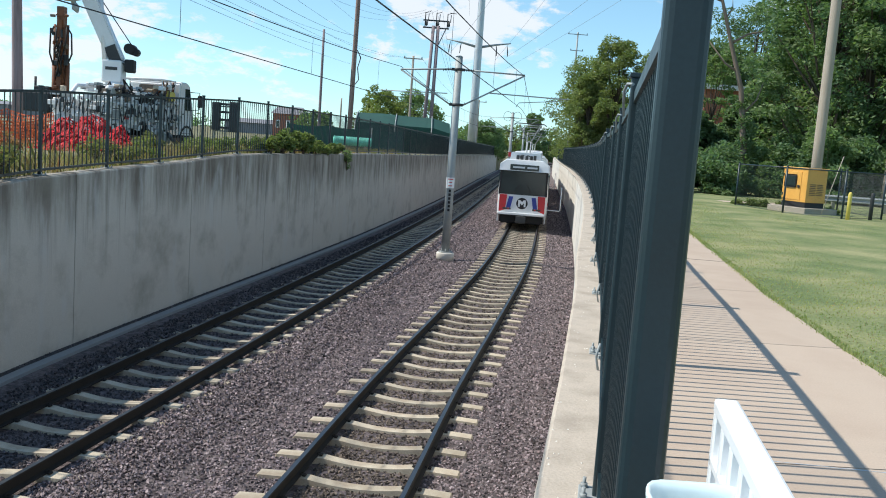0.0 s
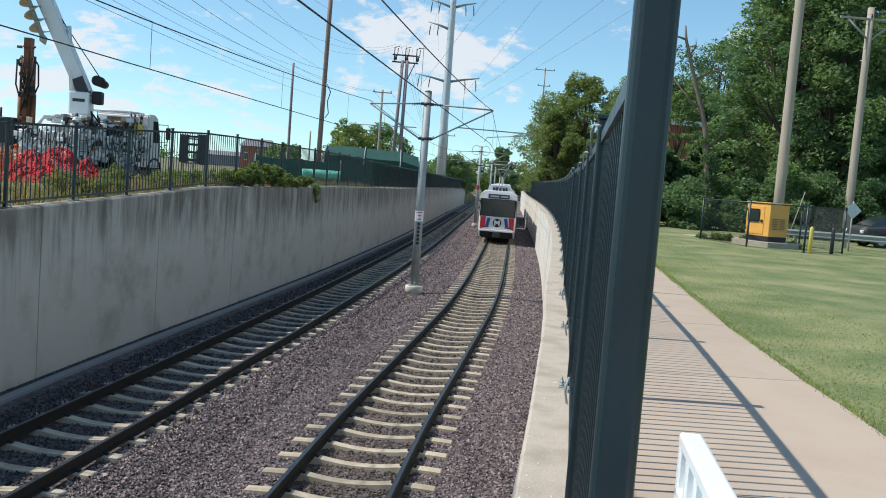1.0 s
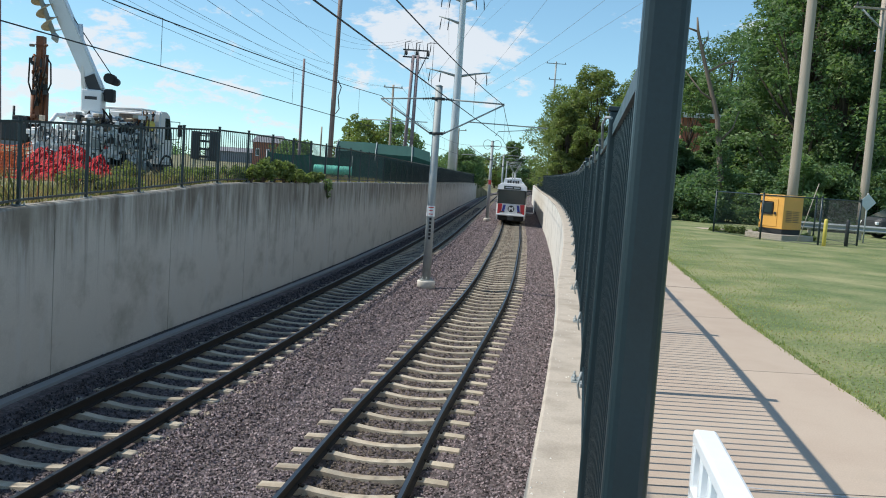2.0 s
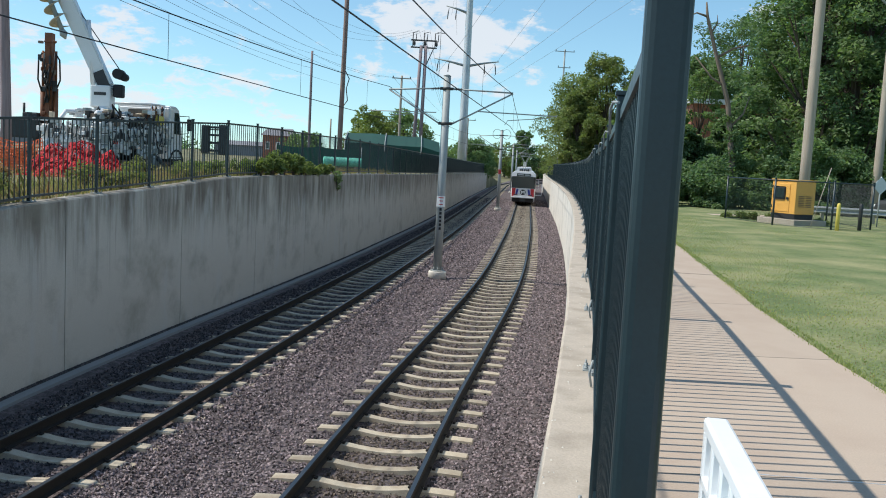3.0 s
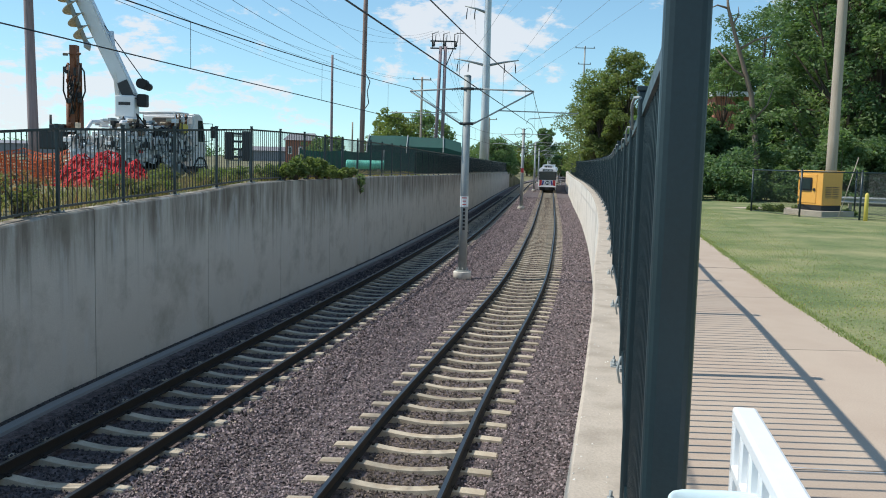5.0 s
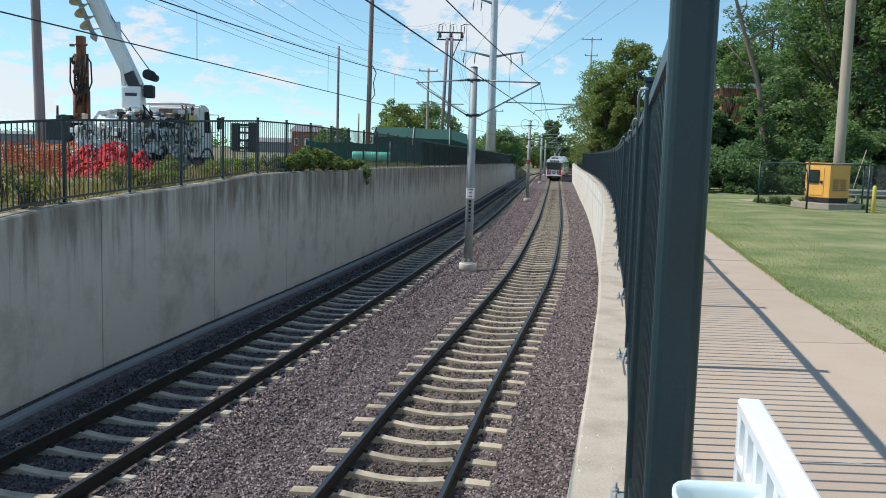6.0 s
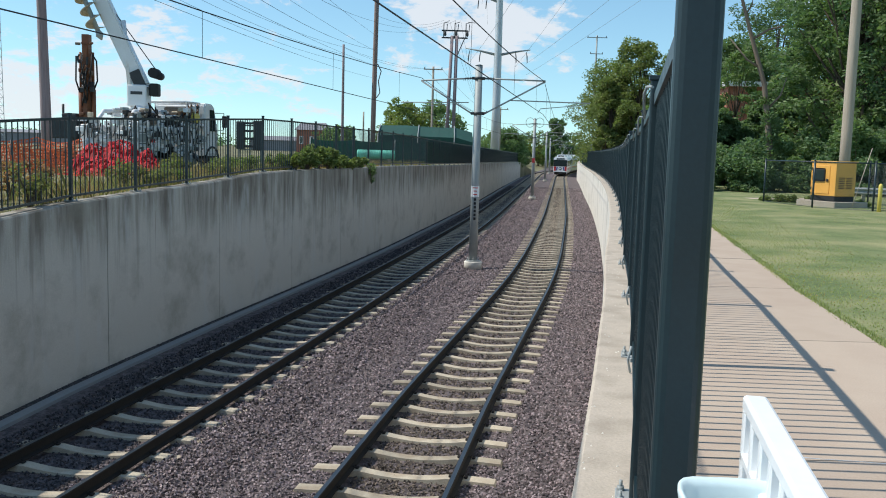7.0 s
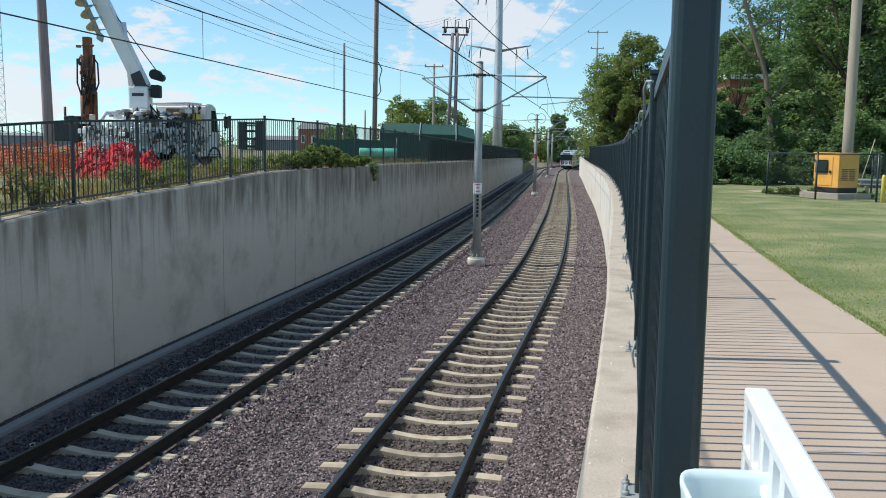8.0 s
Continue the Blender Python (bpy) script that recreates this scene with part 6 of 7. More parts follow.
def screen_fence(points, z, h, label):
    fence = thing("screen_fence", label, "screened fence")
    for a, b in zip(points, points[1:]):
        a, b = Vector((*a, z)), Vector((*b, z))
        bm = bmesh.new()
        sweep(bm, [a - Vector((0, 0, 0.2)), a + Vector((0, 0, h + 0.1))], 0.04, 8)
        part("post", bm, M["galv"], fence)
        n = 8
        bm = bmesh.new()
        nrm = Vector((-(b - a).y, (b - a).x, 0)).normalized()
        secs = []
        for i in range(n + 1):
            p = a.lerp(b, i / n) + nrm * 0.05 * math.sin(i * 1.9)
            secs.append([p + nrm * 0.01, p - nrm * 0.01, p - nrm * 0.01 + Vector((0, 0, h - 0.12 * math.sin(math.pi * i / n))), p + nrm * 0.01 + Vector((0, 0, h - 0.12 * math.sin(math.pi * i / n)))])
        loft(bm, secs)
        part("screen", bm, M["green_net"], fence)


screen_fence([(-9.5, 64), (-6.5, 64.5), (-3.5, 65), (-1.2, 66)], 3.0, 1.75, "dark green fabric screen on a chain fence")
shed = thing("green_tent", "long green tarpaulin-covered store", "store tent", pose(-2.0, 84, 3.0))
bm = bmesh.new()
loft(bm, [[(x, -3, 0), (x, 3, 0), (x, 3, 2.6 + dz), (x, 0, 3.35 + dz), (x, -3, 2.4 + dz)] for x, dz in ((-3.9, 0), (-1.5, 0.06), (1, -0.05), (3.2, -0.06), (4.7, -0.45))])
part("tarpaulin", bm, M["tarpaulin"], shed)
for x in (-3.9, -0.3, 3.0):
    bm = bmesh.new()
    sweep(bm, [(x, -3.05, 0), (x, -3.05, 2.5), (x, 0, 3.45)], 0.05, 6)
    part("frame_pole", bm, M["galv"], shed)


def house(label, x, y, z, lx, ly, h, roof_h, wall="brick", yaw=0, windows=3):
    ob = thing("house", label, "building", pose(x, y, z, 0, 0, yaw))
    bm = bmesh.new()
    box(bm, (0, 0, h / 2), (lx, ly, h))
    body = part("wall", bm, M[wall], ob)
    bm = bmesh.new()
    loft(bm, [[(xx, -ly / 2 - 0.5, h), (xx, ly / 2 + 0.5, h), (xx * 0.72, 0, h + roof_h)] for xx in (-lx / 2 - 0.4, lx / 2 + 0.4)])
    part("roof", bm, M["roof"], ob)
    for k in range(windows):
        xx = -lx / 2 + lx * (k + 0.5) / windows
        bm = bmesh.new()
        rounded(bm, (xx, -ly / 2, h * 0.55), (lx / windows * 0.36, 0.12, h * 0.34), 0.02, segments=1)
        win = part("window", bm, M["white"], ob)
        bm = bmesh.new()
        box(bm, (xx, -ly / 2 - 0.065, h * 0.55), (lx / windows * 0.28, 0.02, h * 0.26))
        part("pane", bm, M["dark_glass"], win)


house("distant red brick house with a grey roof", -27.5, 190, 2.9, 6.4, 6, 4.7, 1.6)
house("long low distant shed with a grey roof", -42, 230, 2.9, 13, 9, 2.6, 1.1, "roof", 0, 0)
house("distant low building with a pale roof", -110, 230, 2.9, 34, 14, 2.8, 0.8, "roof", 0, 0)


def fence_fabric():
    """Green windscreen tied to the inner side of the site fence, bay by bay."""
    ys = np.arange(50.0, 152.0, 2.36)
    for a, b in zip(ys, ys[1:]):
        bm = bmesh.new()
        loft(bm, [[beside(WALL_L, y, -0.25 + d, WALL_L_TOP(y) + 0.10), beside(WALL_L, y, -0.256 + d, WALL_L_TOP(y) + 0.10), beside(WALL_L, y, -0.256 + d, WALL_L_TOP(y) + 1.36 - 1.2 * d), beside(WALL_L, y, -0.25 + d, WALL_L_TOP(y) + 1.36 - 1.2 * d)]
                  for y, d in zip(np.linspace(a + 0.03, b - 0.03, 5), (0, -0.03, -0.05, -0.03, 0))])
        part("fabric", bm, M["green_net"], west_fence, "dark green windscreen fabric")


fence_fabric()


def build_plants_left():
    rng = random.Random(11)
    # tangled weeds between the fence and the work
    green, straw, rank, dry_tall = [], [], [], []
    for k in range(26000):
        y = 9 + 44 * rng.random() ** 1.15
        away = 11 * rng.random() ** 1.6
        x = WALL_L(y) - 0.32 - away
        if away > 2.6 and rng.random() < 0.86:
            continue
        thick = noise.noise((x * 0.5, y * 0.35, 2.0))
        if thick < -0.25 and rng.random() < 0.7:
            continue
        dry = noise.noise((x * 0.35, y * 0.3, 9.0)) + rng.uniform(-0.3, 0.3) > 0.02
        tall = y < 17.2 - 2.5 * rng.random() and rng.random() < 0.7
        (dry_tall if dry and tall else straw if dry else rank if tall else green).append((x, y, left_ground(x, y) - 0.03))
    blades("rank_weeds", "rank leafy weeds crowding the fence", rank, 0.75, 0.006, 23, "weed", "weeds", 0.16)
    blades("dry_stalks", "tall tan dry stalks crowding the fence", dry_tall[::2], 0.95, 0.005, 24, "straw", "dry grass", 0.13)
    blades("rusty_stalks", "tall rust-brown seed stalks crowding the fence", dry_tall[1::2], 0.85, 0.005, 25, "rust_weed", "weeds", 0.13)
    blades("tall_weeds", "tall green weeds behind the fence", green, 0.30, 0.010, 21, "weed", "weeds")
    blades("dry_grass", "tall dry straw-coloured grass behind the fence", straw, 0.36, 0.008, 22, "straw", "dry grass")
    for k in range(16):
        y = rng.uniform(13, 34)
        x = WALL_L(y) - rng.uniform(0.5, 5.0)
        bush("low weedy bush behind the picket fence", x, y, left_ground(x, y), rng.uniform(0.25, 0.5), rng.uniform(0.3, 0.55), 100 + k,
             rng.choice(("weed", "leaf_light", "weed")), 500, 0.055)
    # rank growth in front of the netting
    for k in range(34):
        y = 12.5 + 4.0 * rng.random()
        x = WALL_L(y) - 0.45 - rng.random() * 3.0
        bush("rank brown and green weeds before the netting", x, y, left_ground(x, y), rng.uniform(0.3, 0.55), rng.uniform(0.45, 0.95), 1300 + k,
             rng.choice(("weed", "straw", "rust_weed", "weed", "rust_weed")), 420, 0.05)
    for k in range(11):
        y = 21 + 12 * rng.random()
        x = WALL_L(y) - 0.45 - rng.random() * 0.5
        bush("low green weeds along the foot of the fence", x, y, left_ground(x, y), rng.uniform(0.25, 0.4), rng.uniform(0.3, 0.6), 1400 + k,
             rng.choice(("weed", "leaf_light")), 380, 0.05)
    # shrubs grown through the fence
    for y, r, h in ((27.6, 0.45, 0.55), (28.7, 0.5, 0.7), (29.8, 0.55, 0.9), (30.9, 0.5, 0.7), (32.2, 0.45, 0.5), (33.4, 0.45, 0.42), (34.7, 0.4, 0.35)):
        bush("leafy shrub grown through the fence on the wall", WALL_L(y) - 0.15, y, WALL_L_TOP(y) - 0.03, r, h, int(y * 10), "leaf_light" if r < 0.8 else "leaf", 1500, 0.075)
    # vine hanging over the wall
    vine = thing("vine", "leafy vine hanging over the edge of the wall", "vine", pose(WALL_L(36.0), 36.0, WALL_L_TOP(36.0)))
    bm = bmesh.new()
    for k in range(5):
        sweep(bm, [(-0.3, 0.1 * k - 0.2, 0.1), (0.04, 0.12 * k - 0.25, 0.05), (0.07, 0.12 * k - 0.25, -0.35 - 0.08 * k)], 0.012, 5)
    part("stem", bm, M["bark"], vine)
    ob = new("leaves", leaf_cloud("leaves", [(0.06, 0, 0.0), (0.08, 0.1, -0.25), (0.08, 0.2, -0.5), (0.07, -0.1, -0.15)], [0.22, 0.2, 0.16, 0.2], 420, 0.06, 77, "leaf"))
    ob.parent = vine
    # trees
    tree("tree", "broad green tree behind the green store", -4.3, 100, 2.9, 6.6, 2.7, 31, "leaf_light", 6000, 0.20)
    tree("tree", "small reddish green tree behind the site", -0.6, 104, 2.9, 7.0, 2.6, 32, "leaf", 5000, 0.20)
    tree("tree", "dark tree at the end of the retaining wall", 10.6, 150, 2.0, 6.2, 3.1, 33, "leaf_dark", 7000, 0.22, low=0.1)
    tree("tree", "dark tree beside the retaining wall's end", 13.0, 160, 1.6, 4.6, 2.2, 34, "leaf_dark", 4500, 0.2, low=0.1)
    tree("tree", "roadside tree on the far skyline", -14.5, 130, 2.9, 4.4, 2.0, 35, "leaf", 3000, 0.2)
    tree("tree", "small tree on the far skyline", -21.3, 170, 2.9, 5.0, 2.6, 36, "leaf", 2500, 0.22)
    # distant woods across the end of the line
    rng = random.Random(9)
    for k in range(15):
        x = 12 + k * 3.6 + rng.uniform(-1, 1)
        y = 285 + rng.uniform(-25, 40)
        tree("tree", "distant tree beyond the end of the cut", x, y, 0.5, rng.uniform(7, 11), rng.uniform(3.6, 5.2), 300 + k, rng.choice(("leaf", "leaf_light", "leaf_dark")), 2600, 0.42, low=0.04, clumps=18)
    tree("tree", "tall dark conical tree beyond the line", 33, 262, 0.5, 14.5, 3.2, 77, "leaf_dark", 7000, 0.4, low=0.04, clumps=36)
    # low wooded skyline all round
    centres, radii = [], []
    for k in range(420):
        a = rng.uniform(-1.25, 1.25)
        d = rng.uniform(420, 700)
        h = rng.uniform(2.0, 6.0)
        centres.append((math.sin(a) * d, math.cos(a) * d, h * 0.6 + 2))
        radii.append(rng.uniform(4, 8))
    ob = new("far_woods", leaf_cloud("far_woods", centres, radii, 42000, 1.0, 5, "leaf_dark", 0.7))
    tagged(ob, "low dark wooded skyline in the distance", "woods", kind="stuff")


build_plants_left()

# ---------------------------------------------------------------- beyond the walkway


def build_genset():
    pad = thing("generator_pad", "low concrete pad under the generator", "concrete pad", pose(13.6, 31.0, 2.62, 0, 0, -68))
    bm = bmesh.new()
    rounded(bm, (0, 0, 0.05), (1.75, 1.5, 0.3), 0.02)
    part("slab", bm, M["concrete"], pad)
    gen = thing("generator", "yellow enamelled generator cabinet on a black base", "generator", pose(13.6, 31.0, 2.82, 0, 0, -68))
    bm = bmesh.new()
    rounded(bm, (0, 0, 0.10), (1.08, 0.88, 0.20), 0.01)
    part("base_frame", bm, M["black"], gen)
    bm = bmesh.new()
    rounded(bm, (0, 0, 0.76), (1.12, 0.91, 1.16), 0.02)
    body = part("housing", bm, M["yellow"], gen)
    bm = bmesh.new()
    rounded(bm, (0, 0, 1.355), (1.20, 0.98, 0.05), 0.015)
    part("lid", bm, M["yellow"], gen)
    bm = bmesh.new()
    rounded(bm, (-0.10, -0.46, 0.74), (0.80, 0.03, 0.98), 0.012)
    door = part("door", bm, M["yellow"], gen)
    bm = bmesh.new()
    rounded(bm, (-0.16, -0.48, 0.90), (0.54, 0.03, 0.46), 0.05)
    win = part("control_window", bm, M["black"], door)
    bm = bmesh.new()
    box(bm, (-0.16, -0.498, 0.90), (0.44, 0.01, 0.34))
    part("control_pane", bm, M["dark_glass"], win)
    bm = bmesh.new()
    sweep(bm, [(0.22, -0.475, 0.72), (0.22, -0.515, 0.72)], 0.05, 12)
    part("latch", bm, M["black"], door)
    for z in (0.42, 1.1):
        bm = bmesh.new()
        sweep(bm, [(-0.50, -0.475, z - 0.05), (-0.50, -0.475, z + 0.05)], 0.02, 8)
        part("hinge", bm, M["black"], door)
    bm = bmesh.new()
    for k in range(7):
        for y in (-0.19, 0.15):
            box(bm, (0.565, y, 0.45 + k * 0.06), (0.02, 0.26, 0.022))
    part("side_louvre", bm, M["dark"], gen)


build_genset()


def chain_fence():
    fence = thing("chain_link_fence", "dark chain-link enclosure fence round the generator", "chain-link fence")
    pts = [(11.95, 33.0), (12.35, 29.6), (13.75, 28.3), (15.9, 29.9), (16.3, 34.0), (11.95, 33.0)]
    z, h = 2.58, 1.58
    for a, b in zip(pts, pts[1:]):
        a, b = Vector((*a, z)), Vector((*b, z))
        d = b - a
        bm = bmesh.new()
        sweep(bm, [a - Vector((0, 0, 0.2)), a + Vector((0, 0, h + 0.05))], 0.035, 8)
        sweep(bm, [a + Vector((0, 0, h + 0.05)), a + Vector((0, 0, h + 0.09))], [0.045, 0.015], 8)
        part("post", bm, M["fence"], fence)
        bm = bmesh.new()
        sweep(bm, [a + Vector((0, 0, h)), b + Vector((0, 0, h))], 0.022, 6)
        part("fence_rail", bm, M["fence"], fence)
        bm = bmesh.new()
        sweep(bm, [a + Vector((0, 0, 0.08)), b + Vector((0, 0, 0.08))], 0.008, 5)
        part("tension_wire", bm, M["fence"], fence)
        bm = bmesh.new()
        u = d.normalized()
        step = 0.07
        n = int(d.length / step)
        tall = h - 0.08
        for i in range(-int(tall / step), n):
            for s in (0, 1):
                s0, s1 = i * step, i * step + tall
                lo, hi = max(0.0, s0), min(d.length, s1)
                if hi <= lo:
                    continue
                z0, z1 = 0.08 + (lo - s0), 0.08 + (hi - s0)
                if s:
                    z0, z1 = 0.08 + tall - (lo - s0), 0.08 + tall - (hi - s0)
                sweep(bm, [a + u * lo + Vector((0, 0, z0)), a + u * hi + Vector((0, 0, z1))], 0.0014, 3, caps=False)
        part("chain_mesh", bm, M["fence"], fence)


chain_fence()
for x, y in ((13.8, 28.0), (15.0, 28.9)):
    b = thing("bollard", "yellow painted steel bollard" + (" in front of the enclosure" if x < 14.5 else " beside the enclosure"), "bollard", pose(x, y, 2.58), "bollards by the enclosure")
    bm = bmesh.new()
    sweep(bm, [(0, 0, -0.2), (0, 0, 0.86), (0, 0, 0.92), (0, 0, 0.95)], [0.062, 0.062, 0.05, 0.02], 14)
    part("post", bm, M["bollard" if x < 14.5 else "dark"], b)
stake = part("leaning_stake", (lambda b: (sweep(b, [(0, 0, 0), (0.72, 0.35, 2.05)], 0.014, 6), b)[1])(bmesh.new()), M["wood_grey"])
stake.matrix_basis = pose(13.78, 29.85, 2.62)
tagged(stake, "thin weathered wooden stake leaning by the generator", "stake")

tall_pole("utility_pole", "stout pale grey wooden utility pole behind the generator", 14.85, 33.0, 2.6, 14.5, 0.20, 0.17, "wood_grey", "poles by the road", 0.0)
p = tall_pole("utility_pole", "weathered tan utility pole with a cross arm by the road", 21.9, 41, 2.55, 13.6, 0.21, 0.15, "wood_grey", "poles by the road")
cross_arm(p, 10.5, 1.5, 0, "wood_grey", 3)
bm = bmesh.new()
sweep(bm, [(0, -0.1, 9.5), (-1.1, -0.1, 10.45)], 0.05, 6)
sweep(bm, [(0, -0.1, 9.5), (1.1, -0.1, 10.45)], 0.05, 6)
part("brace", bm, M["galv"], p)
power_line((14.85, 33, 11.5), (21.9, 41, 12.9), 0.4, 0.010, "wire")
power_line((20.6, 41, 13.2), (38, 18, 13), 0.6, 0.010, "wire")

# road sign, guard rail, parked car and the road
sgn = thing("road_sign", "back of a grey diamond road sign on a post", "road sign", pose(17.3, 32.1, 2.58))
bm = bmesh.new()
sweep(bm, [(0, 0, -0.2), (0, 0, 1.9)], 0.028, 8)
part("post", bm, M["galv"], sgn)
bm = bmesh.new()
rounded(bm, (0, 0, 0), (0.46, 0.012, 0.46), 0.005, pose(0, -0.035, 1.56, 0, 45, 0))
part("sign_plate", bm, M["steel_tall"], sgn)
bm = bmesh.new()
road_pts = [(16.5, 37.5), (30, 35.0), (60, 30), (120, 20)]
loft(bm, [[(x, y - 1.5, 2.40), (x, y + 5.5, 2.40), (x, y + 5.5, 2.595), (x, y - 1.5, 2.595)] for x, y in road_pts])
tagged(part("road", bm, M["asphalt"]), "grey asphalt side road", "road", kind="structure")
bm = bmesh.new()
loft(bm, [[(x, y, 2.4), (x, y + 1.0, 2.4), (x, y + 1.0, 2.635), (x, y, 2.635)] for x, y in ((6.8, 34.0), (9.5, 34.2), (12.0, 34.8), (15.5, 36.2), (17, 37))])
tagged(part("footpath", bm, M["slab"]), "narrow pale concrete footpath across the lawn", "footpath", kind="structure")
rail = thing("guard_rail", "galvanised steel guard rail along the road", "guard rail", pose(16.0, 34.6, 2.57, 0, 0, -12))
for k in range(6):
    bm = bmesh.new()
    box(bm, (0.4 + 1.9 * k, 0.08, 0.22), (0.12, 0.12, 0.85))
    part("post", bm, M["wood_grey"], rail)
bm = bmesh.new()
loft(bm, [[(x, 0.0, 0.38), (x, -0.05, 0.42), (x, 0.0, 0.50), (x, -0.05, 0.58), (x, 0.0, 0.64), (x, 0.012, 0.64), (x, -0.03, 0.58), (x, 0.015, 0.50), (x, -0.03, 0.42), (x, 0.012, 0.38)] for x in (0, 11)])
part("beam", bm, M["galv"], rail)


def build_car_parked():
    car = thing("parked_car", "dark grey car parked on the side road", "car", pose(22.4, 37.2, 2.6, 0, 0, 176))
    secs = []
    for x, zlo, zhi, w in ((-2.1, 0.42, 0.70, 0.70), (-1.9, 0.28, 0.84, 0.82), (-0.9, 0.24, 0.93, 0.87), (1.2, 0.24, 0.95, 0.87), (1.95, 0.28, 0.90, 0.82), (2.15, 0.45, 0.75, 0.70)):
        secs.append([(x, -w, zlo), (x, w, zlo), (x, w, zhi - 0.12), (x, w - 0.10, zhi), (x, -w + 0.10, zhi), (x, -w, zhi - 0.12)])
    bm = bmesh.new()
    loft(bm, secs)
    bmesh.ops.bevel(bm, geom=list(bm.edges), offset=0.03, segments=2, affect="EDGES")
    part("body", bm, M["dark"], car)
    bm = bmesh.new()
    loft(bm, [[(x, -w, 0.90), (x, w, 0.90), (x, w - t, z), (x, -w + t, z)] for x, w, t, z in ((-1.15, 0.76, 0.02, 0.93), (-0.35, 0.76, 0.14, 1.40), (0.95, 0.76, 0.14, 1.42), (1.75, 0.74, 0.02, 0.95))])
    part("glasshouse", bm, M["dark_glass"], car)
    for x in (-1.3, 1.3):
        for y in (-0.80, 0.80):
            wheel = part("wheel", (lambda b: (sweep(b, [(x, y - 0.10, 0.32), (x, y + 0.10, 0.32)], 0.32, 20), b)[1])(bmesh.new()), M["black"], car)
            bm = bmesh.new()
            sweep(bm, [(x, y - 0.11, 0.32), (x, y + 0.11, 0.32)], 0.19, 14)
            part("rim", bm, M["galv"], wheel)
    for y in (-0.6, 0.6):
        bm = bmesh.new()
        rounded(bm, (2.08, y, 0.66), (0.12, 0.34, 0.14), 0.03)
        part("headlight", bm, M["white"], car)
        bm = bmesh.new()
        rounded(bm, (-2.04, y, 0.70), (0.12, 0.30, 0.14), 0.03)
        part("tail_light", bm, M["red"], car)


build_car_parked()

# brick building behind the trees
hall = thing("brick_building", "red brick building with a white roof edge behind trees", "building", pose(31, 66, 2.5, 0, 0, -4))
bm = bmesh.new()
box(bm, (0, 0, 3.35), (22, 8, 6.7))
part("wall", bm, M["brick"], hall)
bm = bmesh.new()
box(bm, (0, 0, 6.85), (22.6, 8.6, 0.34))
part("roof_edge", bm, M["white"], hall)
for k in range(6):
    bm = bmesh.new()
    rounded(bm, (-9 + 3.6 * k, -4.0, 3.4), (1.3, 0.14, 1.7), 0.02)
    w = part("window", bm, M["white"], hall)
    bm = bmesh.new()
    box(bm, (-9 + 3.6 * k, -4.08, 3.4), (1.1, 0.02, 1.5))
    part("pane", bm, M["dark_glass"], w)


